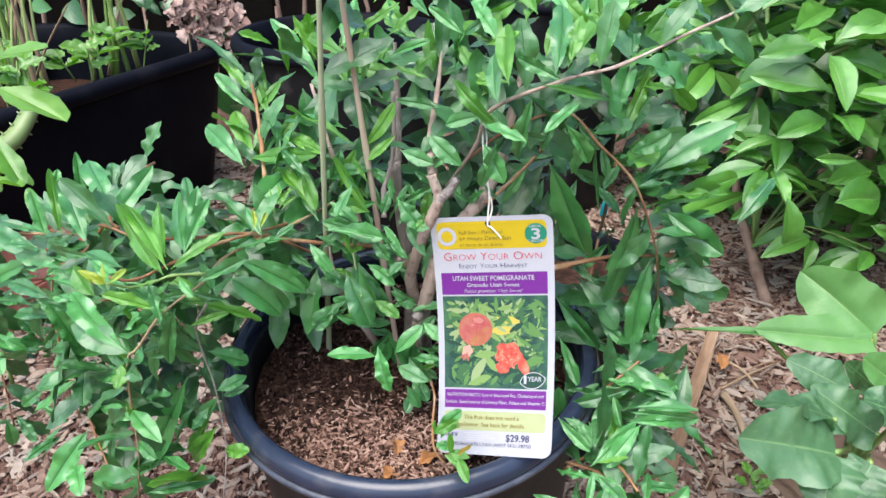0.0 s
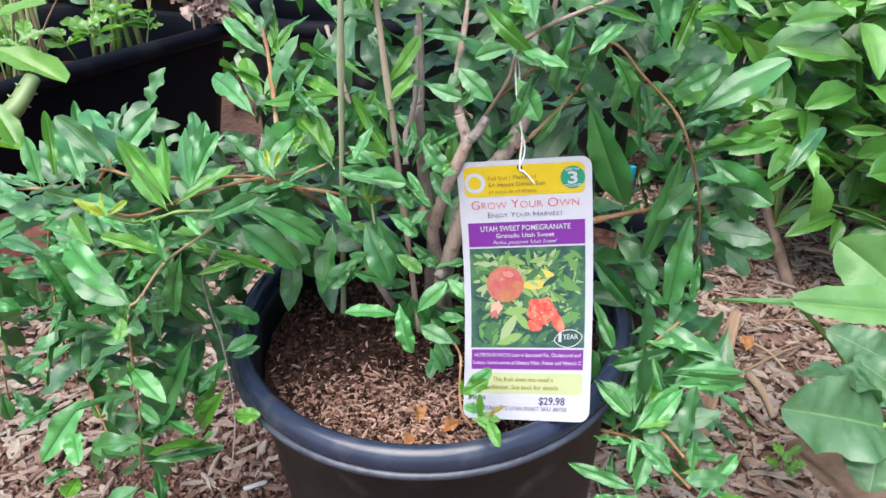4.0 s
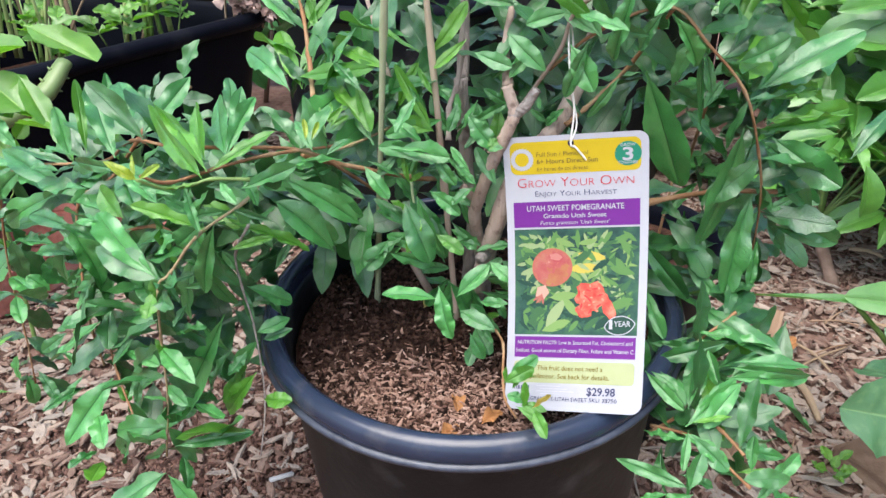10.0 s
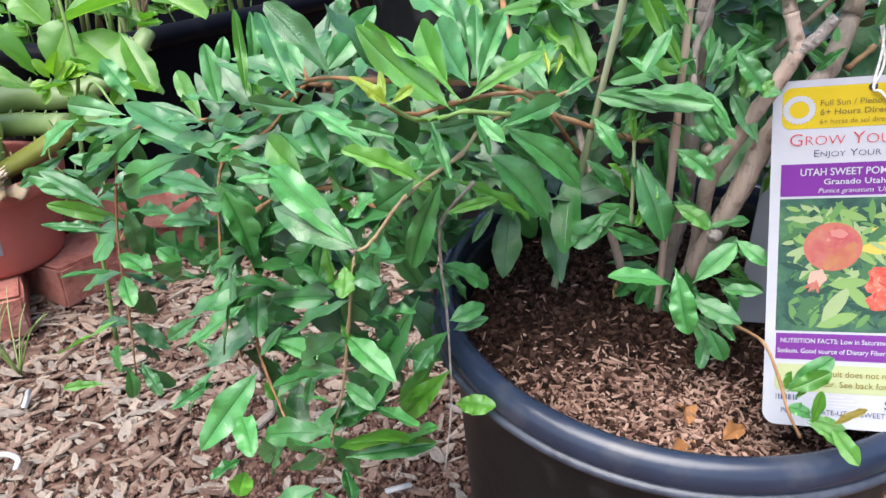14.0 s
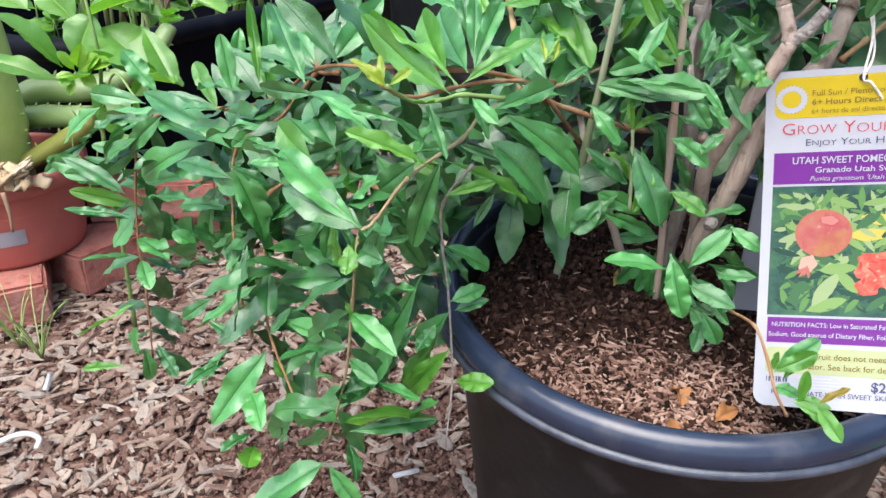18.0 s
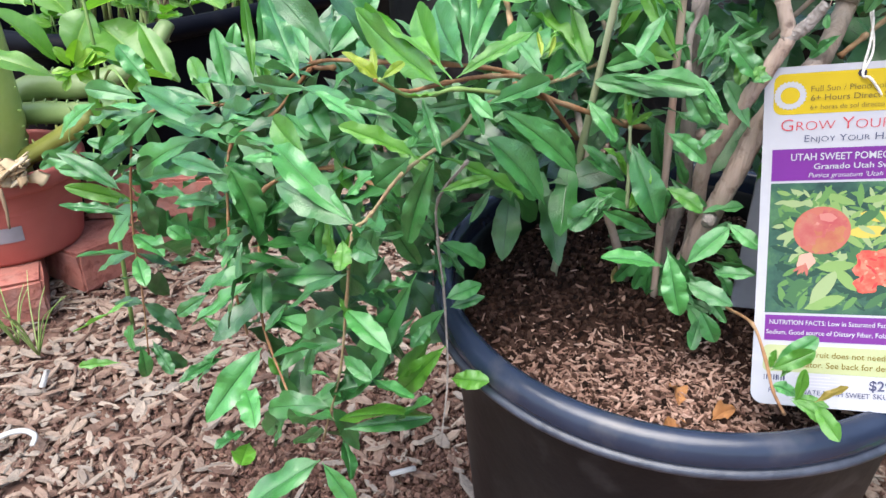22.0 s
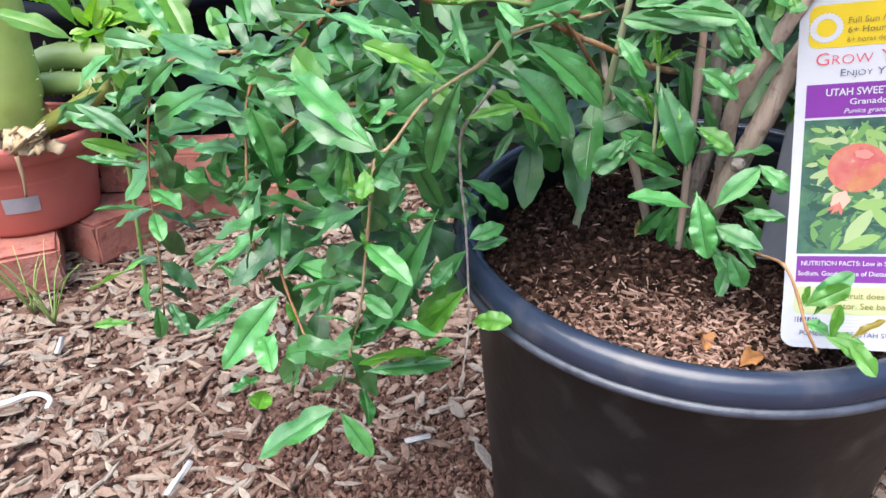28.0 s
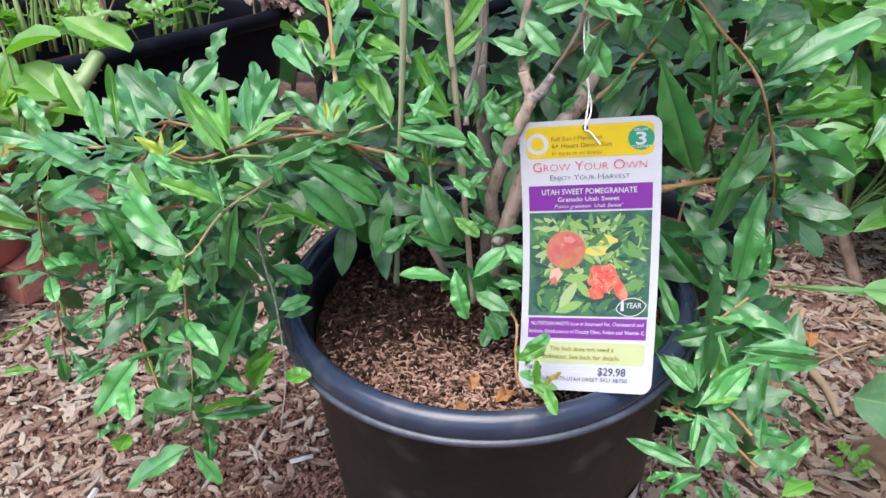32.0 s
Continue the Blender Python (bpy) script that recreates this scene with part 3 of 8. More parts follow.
def tag_blob(u, f, ru, rf, lift, n=28, turn=0.0, wob=0.0, pointed=0.0, seed=0):
    """A round or leaf-shaped patch printed on the card."""
    rng = random.Random(seed)
    V = [on_tag(u, f, lift)]
    for k in range(n):
        a = 2 * math.pi * k / n
        q = 1 + wob * math.sin(5 * a + seed) + wob * 0.6 * rng.uniform(-1, 1)
        x, y = ru * q * math.cos(a), rf * q * math.sin(a) * (1 - pointed * abs(math.cos(a)) ** 3)
        x, y = x * math.cos(turn) - y * math.sin(turn), x * math.sin(turn) + y * math.cos(turn)
        V.append(on_tag(u + x, f + y * TAG_W / TAG_H, lift))
    return V, [(0, 1 + k, 1 + (k + 1) % n) for k in range(n)]


def tag_ring(u, f, r0, r1, lift, n=40, teeth=0.0):
    V = []
    for k in range(n):
        a = 2 * math.pi * k / n
        for r in (r0, r1 * (1 + teeth * (k % 2))):
            V.append(on_tag(u + r * math.cos(a), f + r * math.sin(a) * TAG_W / TAG_H, lift))
    return V, [(2 * k, 2 * k + 1, 2 * ((k + 1) % n) + 1, 2 * ((k + 1) % n)) for k in range(n)]


def letters(text, bold=0.0, shear=0.0, small_caps=False):
    """The flat mesh of a text in the built-in font, as verts and faces from 0 to 1 across and up."""
    cu = bpy.data.curves.new("text", "FONT")
    cu.body, cu.offset, cu.shear, cu.resolution_u = text, bold, shear, 3
    if small_caps:
        cu.small_caps_scale = 0.78
        for i, ch in enumerate(text):
            cu.body_format[i].use_small_caps = ch.islower()
    ob = bpy.data.objects.new("text", cu)
    scene.collection.objects.link(ob)
    me = bpy.data.meshes.new_from_object(ob.evaluated_get(bpy.context.evaluated_depsgraph_get()))
    V = [(v.co.x, v.co.y) for v in me.vertices]
    F = [tuple(p.vertices) for p in me.polygons]
    bpy.data.objects.remove(ob)
    bpy.data.curves.remove(cu)
    bpy.data.meshes.remove(me)
    return V, F


def tag_text(name, text, u0, u1, f, height, material, parent, lift=0.0016, bold=0.0, shear=0.0, small_caps=False, slope=0.0):
    V, F = letters(text, bold, shear, small_caps)
    x0, x1 = min(v[0] for v in V), max(v[0] for v in V)
    W = [on_tag(u0 + (x - x0) / (x1 - x0) * (u1 - u0), f + height * 0.5 - y / 0.72 * height + slope * (x - x0) / (x1 - x0), lift) for x, y in V]
    return part(name, (W, F), material, parent, smooth=False)


def ink(name, c, rough=0.55):
    return surface(name, [tuple(k * 0.94 for k in c), c], 90, rough, bump=0.03, bump_scale=200, spec=0.25)


I_WHITE, I_YELLOW = ink("card_white", (0.345, 0.352, 0.385)), ink("print_yellow", (0.42, 0.31, 0.008))
I_PURPLE, I_GREEN = ink("print_purple", (0.115, 0.014, 0.175)), ink("print_green", (0.012, 0.17, 0.1))
I_PALE, I_RED = ink("print_pale_green", (0.31, 0.345, 0.18)), ink("print_red", (0.45, 0.035, 0.05))
I_BLACK, I_NAVY = ink("print_black", (0.03, 0.025, 0.04)), ink("print_navy", (0.05, 0.055, 0.11))
I_OLIVE = ink("print_olive", (0.16, 0.12, 0.02))
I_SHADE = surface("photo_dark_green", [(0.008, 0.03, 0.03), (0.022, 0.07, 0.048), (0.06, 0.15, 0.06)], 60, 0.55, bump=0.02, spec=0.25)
I_LEAVES = [ink("photo_leaf", c) for c in ((0.036, 0.105, 0.04), (0.08, 0.18, 0.05), (0.15, 0.25, 0.075), (0.21, 0.28, 0.13), (0.011, 0.045, 0.03))]
I_FRUIT = surface("photo_fruit", [(0.28, 0.05, 0.055), (0.31, 0.09, 0.075), (0.31, 0.15, 0.085)], 110, 0.55, bump=0.02, spec=0.25)
I_SKIN = surface("photo_skin", [(0.28, 0.16, 0.05), (0.3, 0.12, 0.055), (0.28, 0.07, 0.05)], 90, 0.55, bump=0.02, spec=0.25)
I_ROSE = surface("photo_rose", [(0.33, 0.08, 0.085), (0.38, 0.13, 0.12), (0.38, 0.18, 0.14)], 130, 0.55, bump=0.02, spec=0.25)
I_CROWN, I_FLOWER = ink("photo_crown", (0.44, 0.26, 0.2)), surface("photo_flower", [(0.34, 0.025, 0.02), (0.44, 0.075, 0.05), (0.48, 0.19, 0.12)], 160, 0.55, bump=0.02, spec=0.25)
I_RIPE, I_BLUSH, I_PETAL = ink("photo_ripe_skin", (0.33, 0.1, 0.07)), ink("photo_blush", (0.37, 0.14, 0.12)), ink("photo_petal", (0.55, 0.2, 0.13))
I_DEEP = ink("photo_deep_petal", (0.42, 0.03, 0.03))
I_GOLD = ink("photo_gold_leaf", (0.4, 0.33, 0.06))

tag = thing("plant_tag", on_tag(0.5, 0.0), "white plastic plant tag with pomegranate photo and price", "plant tag")
card = part("card", tag_area(0, 1, 0, 1, 0.0, 0.075, -0.0012), I_WHITE, tag, smooth=False)
part("yellow_band", tag_area(0.05, 0.95, 0.02, 0.138, 0.0005, 0.05), I_YELLOW, tag, smooth=False)
part("title_band", tag_area(0.055, 0.945, 0.24, 0.335, 0.0005), I_PURPLE, tag, smooth=False)
part("facts_band", tag_area(0.06, 0.94, 0.74, 0.815, 0.0005), I_PURPLE, tag, smooth=False)
part("note_band", tag_area(0.06, 0.94, 0.828, 0.905, 0.0005, 0.03), I_PALE, tag, smooth=False)
sun_icon = part("sun_icon", tag_ring(0.135, 0.083, 0.05, 0.078, 0.0010, 48, 0.10), I_WHITE, tag, smooth=False)
badge = part("badge", tag_blob(0.865, 0.078, 0.088, 0.088, 0.0010, 40), I_GREEN, tag, smooth=False)
tag_text("numeral", "3", 0.83, 0.9, 0.078, 0.046, I_WHITE, badge, 0.0016, 0.02)
tag_text("badge_word", "GROW", 0.815, 0.915, 0.047, 0.011, I_WHITE, badge, 0.0016, 0.01)
tag_text("badge_word", "TOGETHER", 0.798, 0.932, 0.109, 0.011, I_WHITE, badge, 0.0016, 0.01)
tag_text("line", "Full Sun / Pleno sol", 0.24, 0.6, 0.066, 0.017, I_OLIVE, tag)
tag_text("line", "6+ Hours Direct Sun", 0.24, 0.665, 0.092, 0.017, I_OLIVE, tag, bold=0.012)
tag_text("line", "6+ horas de sol directo", 0.24, 0.6, 0.119, 0.015, I_OLIVE, tag)
tag_text("heading", "Grow Your Own", 0.095, 0.905, 0.168, 0.036, I_RED, tag, bold=-0.014, small_caps=True)
tag_text("subheading", "Enjoy Your Harvest", 0.22, 0.79, 0.21, 0.021, I_NAVY, tag, bold=-0.008, small_caps=True)
tag_text("title", "UTAH SWEET POMEGRANATE", 0.155, 0.84, 0.264, 0.021, I_WHITE, tag, bold=0.012)
tag_text("line", "Granado Utah Sweet", 0.275, 0.72, 0.293, 0.017, I_WHITE, tag, bold=0.01)
tag_text("line", "Punica granatum 'Utah Sweet'", 0.25, 0.745, 0.319, 0.014, I_WHITE, tag, shear=0.25)
photo = part("photo", tag_area(0.055, 0.945, 0.342, 0.733, 0.0005), I_SHADE, tag, "printed photo of a pomegranate fruit and flower", smooth=False)
_r = random.Random(4)
sprays = {c: [] for c in range(5)}
for k in range(330):
    u, f = _r.uniform(0.1, 0.9), 0.342 + 0.391 * (_r.random() * 0.92 + 0.04)
    ru = _r.uniform(0.02, 0.085)
    u = min(max(u, 0.06 + ru), 0.94 - ru)
    f = min(max(f, 0.346 + ru * 0.5), 0.728 - ru * 0.5)
    tone = _r.choice([0, 1, 1, 2, 2, 3, 4] if f < 0.5 else ([0, 0, 1, 2, 4, 3] if f < 0.6 else [0, 4, 4, 4, 0, 1]))
    sprays[tone].append(tag_blob(u, f, ru, ru * _r.uniform(0.2, 0.36), 0.0008 + 0.000002 * k, 14, _r.choice([-0.5, 0.4, 0.9, -1.0]) + _r.gauss(0, 0.35), 0.04, 0.6, k))
for tone, blobs in sprays.items():
    part("printed_leaves", join(*blobs), I_LEAVES[tone], photo, smooth=False)
for u, f, ru, a, c in ((0.57, 0.49, 0.11, -0.05, I_GOLD), (0.62, 0.445, 0.1, 0.2, I_GOLD), (0.36, 0.655, 0.12, -1.0, I_LEAVES[3]), (0.42, 0.592, 0.1, -0.1, I_LEAVES[2]), (0.47, 0.63, 0.09, 0.9, I_LEAVES[2]), (0.37, 0.7, 0.11, -0.35, I_LEAVES[2]), (0.82, 0.62, 0.1, -0.4, I_LEAVES[1]), (0.83, 0.5, 0.09, 0.3, I_LEAVES[1])):
    part("printed_leaf", tag_blob(u, f, ru, ru * 0.34, 0.0014, 16, a, 0.03, 0.6, int(u * 100)), c, photo, smooth=False)
fruit = part("printed_fruit", tag_blob(0.335, 0.485, 0.148, 0.145, 0.0016, 44), I_RIPE, photo, smooth=False)
patches = {0: [], 1: [], 2: []}
for k in range(110):
    a, d = _r.uniform(0, 6.28), 0.118 * math.sqrt(_r.random())
    x, y = d * math.cos(a), d * math.sin(a)
    red = (-x * 0.7 - y * 0.8) / 0.12 + _r.gauss(0, 0.22)
    tone = 0 if red < -0.35 else (1 if red < 0.75 or d > 0.09 else 2)
    patches[tone].append(tag_blob(0.335 + x, 0.485 + y * TAG_W / TAG_H, _r.uniform(0.015, 0.034), _r.uniform(0.012, 0.026), 0.0019 + 0.000003 * k, 12, a, 0.1, 0, k))
for tone, blobs in patches.items():
    part("skin_patch", join(*blobs), (I_SKIN, I_FRUIT, I_ROSE)[tone], fruit, smooth=False)
part("highlight", tag_blob(0.362, 0.446, 0.045, 0.026, 0.0024, 24, 0.2, 0.08, 0, 9), I_BLUSH, fruit, smooth=False)
crown = part("printed_crown", tag_blob(0.262, 0.578, 0.045, 0.055, 0.0024, 30, 0.4, 0.08, 0, 3), I_CROWN, photo, smooth=False)
for k in range(4):
    part("crown_tip", tag_blob(0.225 + 0.014 * k, 0.598 + 0.006 * (k % 2), 0.035, 0.009, 0.0026, 12, 2.5 - 0.35 * k, 0.1, 0.5, k), I_FRUIT, crown, smooth=False)
flower = part("printed_flower", tag_blob(0.62, 0.592, 0.115, 0.1, 0.0017, 60, 0.3, 0.1, 0, 2), I_FLOWER, photo, smooth=False)
part("petal", tag_blob(0.745, 0.638, 0.04, 0.085, 0.0018, 40, -0.4, 0.06, 0, 5), I_FLOWER, flower, smooth=False)
part("petal", tag_blob(0.57, 0.645, 0.06, 0.05, 0.0018, 40, 0.4, 0.08, 0, 6), I_FLOWER, flower, smooth=False)
for k in range(26):
    a, d = k * 2.4, 0.018 * k ** 0.5
    part("petal_fold", tag_blob(0.62 + d * math.cos(a), 0.597 + d * 0.8 * math.sin(a) * TAG_W / TAG_H * 1.6, 0.012 + 0.012 * (k % 3), 0.007, 0.0019 + k * 0.00001, 10, a * 1.7, 0.15, 0.3, k), (I_PETAL, I_DEEP, I_FLOWER)[k % 3], flower, smooth=False)
leaf_badge = part("leaf_badge", tag_blob(0.825, 0.697, 0.108, 0.07, 0.0019, 30, -0.15, 0, 0.35), I_WHITE, photo, smooth=False)
part("badge_field", tag_blob(0.825, 0.697, 0.1, 0.063, 0.0020, 30, -0.15, 0, 0.35), I_LEAVES[4], leaf_badge, smooth=False)
tag_text("badge_text", "1", 0.752, 0.775, 0.693, 0.034, I_WHITE, leaf_badge, 0.0022, 0.015)
tag_text("badge_text", "YEAR", 0.785, 0.9, 0.69, 0.02, I_WHITE, leaf_badge, 0.0022, 0.01)
tag_text("line", "NUTRITION FACTS: Low in Saturated Fat, Cholesterol and", 0.085, 0.92, 0.76, 0.0135, I_WHITE, tag, bold=0.01)
tag_text("line", "Sodium. Good source of Dietary Fiber, Folate and Vitamin C.", 0.07, 0.935, 0.789, 0.0135, I_WHITE, tag, bold=0.01)
tag_text("line", "This fruit does not need a", 0.24, 0.72, 0.851, 0.017, I_OLIVE, tag, bold=0.006)
tag_text("line", "pollinator. See back for details.", 0.19, 0.77, 0.88, 0.017, I_OLIVE, tag, bold=0.006)
tag_text("price", "$29.98", 0.615, 0.815, 0.928, 0.027, I_NAVY, tag, bold=0.018)
tag_text("line", "POMEGRANATE-UTAH SWEET", 0.1, 0.62, 0.958, 0.014, I_NAVY, tag)
tag_text("line", "SKU 38750", 0.635, 0.83, 0.957, 0.014, I_NAVY, tag)
for k in range(9):
    part("barcode_line", tag_area(0.07 + k * 0.013, 0.07 + k * 0.013 + 0.004 + 0.003 * (k % 3), 0.915, 0.93, 0.0006), I_NAVY, tag, smooth=False)
for k in range(4):
    part("print_line", tag_area(0.24 + 0.03 * (k % 2), 0.42 + 0.05 * (k % 3), 0.914 + k * 0.009, 0.9165 + k * 0.009, 0.0006), ink("print_grey", (0.4, 0.4, 0.45)), tag, smooth=False)
part("hole", tag_blob(0.485, 0.03, 0.022, 0.022, 0.0014, 18), I_BLACK, tag, smooth=False)
HOLE = Vector(on_tag(0.485, 0.03, 0.002))
part("string", join(tube([HOLE + Vector((0.012, -0.004, -0.012)), HOLE + Vector((0.003, -0.003, -0.002)), HOLE, HOLE + Vector((0.001, 0.004, 0.02)), HOLE + Vector((-0.003, 0.012, 0.045)), HOLE + Vector((-0.004, 0.02, 0.07))], 0.0007, 0.0006, 6, 6, 0.1), tube([HOLE, HOLE + Vector((0.003, 0.003, 0.012)), HOLE + Vector((-0.002, 0.01, 0.035)), HOLE + Vector((-0.001, 0.016, 0.055)), HOLE + Vector((-0.004, 0.02, 0.07))], 0.0006, 0.0006, 6, 6, 0.1)), M_STRING, tag, "twisted white string")

# ---- the pomegranate ----
plant = thing("pomegranate_plant", (-0.025, 0.517, 0.268), "young pomegranate shrub with glossy green leaves in pot", "plant")
SETS = {k: leaf_set(m, ["oblong", "lance", "oblong", "spoon", "oblong"], 20, 3 + i, (0.06, 0.2), (0.02, 0.27), (-0.15, 0.5), n=30, bend=0.4, ripple=0.035) for i, (k, m) in enumerate(LEAF_KINDS.items())}
REST_SHAPES = leaf_set(L_SHADED, ["oblong", "lance", "oblong"], 12, 21, (0.06, 0.2), (0.02, 0.27), (-0.15, 0.45), n=16, m=4, bend=0.4, ripple=0.035)
counter = [0]
rest = []
fill = random.Random(11)


def leaf(base, tip, normal, width, kind=""):
    """One leaf of the pomegranate."""
    counter[0] += 1
    shapes = SETS[kind]
    part("leaf", shapes[counter[0] * 7 % len(shapes)], None, plant, {"yellow": "yellowing leaf", "russet": "russet young leaf"}.get(kind, ""), leaf_pose(base, tip, normal, width * 0.95))


def leaf_pairs(pts, spacing=0.02, size=(0.028, 0.052), first=0.15):
    """Leaves in pairs along a branch, each pair turned against the last."""
    c = spline(pts, 8)
    run, turn = 0.0, fill.uniform(0, 6.28)
    total = sum((b - a).length for a, b in zip(c, c[1:]))
    done, goal = 0.0, total * first
    for a, b in zip(c, c[1:]):
        done += (b - a).length
        if done < goal:
            continue
        goal = done + spacing * fill.uniform(0.8, 1.3)
        d = (b - a).normalized()
        side = d.orthogonal().normalized()
        turn += 1.57 + fill.uniform(-0.4, 0.4)
        for k in range(2):
            ang = turn + k * 3.14 + fill.uniform(-0.3, 0.3)
            out = Matrix.Rotation(ang, 3, d) @ side
            way = (d * fill.uniform(0.3, 0.9) + out + Vector((0, 0, fill.uniform(-0.35, 0.15)))).normalized()
            way.y = abs(way.y) * 0.6 + 0.05
            long = fill.uniform(*size)
            rest.append((fill.randrange(len(REST_SHAPES)), leaf_pose(b, b + way.normalized() * long, Vector((fill.uniform(-0.4, 0.4), -0.4, 0.8)), fill.uniform(0.24, 0.36))))


branch_no = [0]


BARKS = {"bark": M_BARK, "grey": M_GREYBARK, "shoot": M_SHOOT, "pink": M_PINKSHOOT, "cut": M_CUT, "twig": M_TWIG, "green": M_STEMGREEN, "tan": M_TAN}


def branch(pts, r0, r1, bark="twig", leafy=False):
    branch_no[0] += 1
    k = branch_no[0]
    mat = BARKS[bark]
    thick = r0 > 0.0028
    part("trunk" if r0 > 0.005 else "branch", tube(pts, r0, r1, 14 if thick else 7, 9 if thick else 6, 0.05 if thick else 0.1, knots=0.06 if thick else 0.35, seed=k), mat, plant)
    if leafy:
        leaf_pairs(pts)


branch([(-.026, .531, .263), (-.022, .511, .316), (-.016, .499, .350), (-.009, .491, .381), (.000, .490, .411), (.015, .495, .431), (.029, .506, .445), (.045, .531, .469)], 0.0062, 0.0052, "bark")
branch([(.042, .526, .468), (.054, .542, .508), (.061, .554, .540)], 0.0052, 0.0012, "bark", leafy=True)
branch([(-.013, .549, .271), (-.017, .527, .317), (-.020, .514, .344), (-.025, .498, .378), (-.023, .490, .395), (-.014, .475, .429), (-.005, .470, .453), (-.003, .470, .461), (-.008, .473, .476)], 0.0050, 0.0034, "bark")
branch([(-.007, .476, .475), (-.009, .488, .495), (-.004, .507, .524), (-.001, .522, .549)], 0.0034, 0.0010, "bark", leafy=True)
branch([(-.004, .470, .458), (.003, .467, .465), (.006, .466, .470), (.009, .464, .476)], 0.0034, 0.0026, "cut")
branch([(-.022, .506, .387), (-.030, .491, .399), (-.033, .483, .406)], 0.0030, 0.0026, "bark")
branch([(-.033, .546, .252), (-.032, .543, .275), (-.030, .541, .295), (-.028, .537, .328), (-.026, .533, .356), (-.032, .524, .416), (-.036, .517, .469)], 0.0052, 0.0044, "grey")
branch([(-.035, .521, .467), (-.034, .535, .510), (-.035, .547, .550)], 0.0045, 0.0012, "grey", leafy=True)
branch([(-.053, .535, .287), (-.071, .512, .338), (-.082, .511, .363), (-.091, .525, .386), (-.097, .560, .408)], 0.0030, 0.0018, "bark")
branch([(.031, .490, .447), (.043, .496, .456), (.054, .499, .466), (.070, .501, .484), (.086, .477, .522)], 0.0015, 0.0011, "twig")
branch([(-.044, .536, .392), (-.068, .518, .399), (-.117, .481, .423), (-.133, .467, .433)], 0.0019, 0.0014, "twig")
branch([(-.064, .534, .405), (-.068, .537, .416), (-.079, .544, .441), (-.088, .554, .463), (-.105, .584, .510)], 0.0017, 0.0013, "pink")
branch([(-.065, .494, .356), (-.066, .496, .380), (-.068, .498, .404)], 0.0013, 0.0009, "shoot")
branch([(-.043, .490, .436), (-.043, .497, .455), (-.039, .500, .466), (-.035, .506, .488), (-.035, .509, .524)], 0.0018, 0.0014, "grey")
branch([(-.017, .494, .353), (-.019, .488, .354), (-.021, .483, .354)], 0.0040, 0.0036, "cut")
branch([(-.010, .464, .312), (-.009, .452, .316), (-.006, .424, .325), (-.007, .397, .324), (-.006, .381, .316), (.001, .379, .304)], 0.0009, 0.0007, "twig")
branch([(-.095, .518, .389), (-.127, .460, .437), (-.164, .421, .453), (-.196, .425, .452), (-.238, .466, .441), (-.280, .512, .411), (-.342, .582, .382)], 0.0012, 0.0009, "twig", leafy=True)
branch([(-.227, .466, .439), (-.247, .498, .432), (-.255, .535, .436), (-.249, .569, .442), (-.241, .583, .444)], 0.0014, 0.0010, "twig", leafy=True)
branch([(-.114, .488, .432), (-.143, .430, .446), (-.161, .391, .452), (-.174, .364, .455), (-.183, .354, .462)], 0.0011, 0.0008, "twig")
branch([(-.085, .533, .430), (-.107, .499, .429), (-.126, .473, .430), (-.149, .443, .427), (-.159, .424, .419), (-.181, .404, .407), (-.196, .394, .388), (-.204, .393, .379), (-.209, .394, .343), (-.218, .405, .291), (-.236, .422, .227)], 0.0011, 0.0007, "tan", leafy=True)
branch([(-.198, .422, .392), (-.228, .455, .388), (-.275, .477, .365), (-.282, .476, .331), (-.281, .463, .290), (-.275, .453, .273), (-.252, .423, .248)], 0.0013, 0.0007, "twig", leafy=True)
branch([(-.246, .493, .433), (-.274, .500, .402), (-.304, .505, .381), (-.310, .499, .333), (-.307, .488, .289), (-.299, .479, .260)], 0.0012, 0.0007, "twig", leafy=True)
branch([(-.332, .558, .390), (-.379, .573, .382), (-.405, .578, .364), (-.419, .582, .322), (-.429, .587, .270), (-.436, .594, .212), (-.446, .601, .147)], 0.0012, 0.0007, "twig", leafy=True)
branch([(-.152, .406, .413), (-.167, .421, .387), (-.168, .427, .361), (-.165, .431, .327), (-.162, .424, .278), (-.164, .407, .243)], 0.0008, 0.0005, "cut")
branch([(.003, .514, .451), (.022, .480, .494), (.031, .461, .525), (.073, .438, .550), (.107, .443, .558), (.168, .494, .570), (.247, .581, .577)], 0.0013, 0.0009, "bark", leafy=True)
branch([(.018, .490, .482), (.043, .470, .509), (.078, .459, .524), (.100, .451, .505), (.126, .456, .478), (.146, .471, .438), (.162, .491, .396), (.178, .525, .329)], 0.0010, 0.0007, "twig", leafy=True)
branch([(.050, .493, .380), (.093, .498, .392), (.136, .501, .399), (.175, .500, .400)], 0.0022, 0.0016, "twig")
branch([(.051, .440, .259), (.098, .445, .285), (.123, .453, .309), (.148, .459, .331)], 0.0013, 0.0009, "twig", leafy=True)
branch([(.092, .420, .261), (.112, .405, .291), (.123, .384, .294), (.129, .363, .295)], 0.0012, 0.0009, "twig", leafy=True)
branch([(.092, .419, .268), (.111, .399, .277), (.122, .377, .279), (.132, .353, .280)], 0.0012, 0.0009, "twig", leafy=True)
branch([(-.136, .526, .446), (-.145, .564, .474), (-.154, .595, .497), (-.162, .613, .511)], 0.0020, 0.0012, "twig", leafy=True)
branch([(.137, .584, .374), (.134, .551, .431), (.131, .529, .463)], 0.0014, 0.0010, "twig")
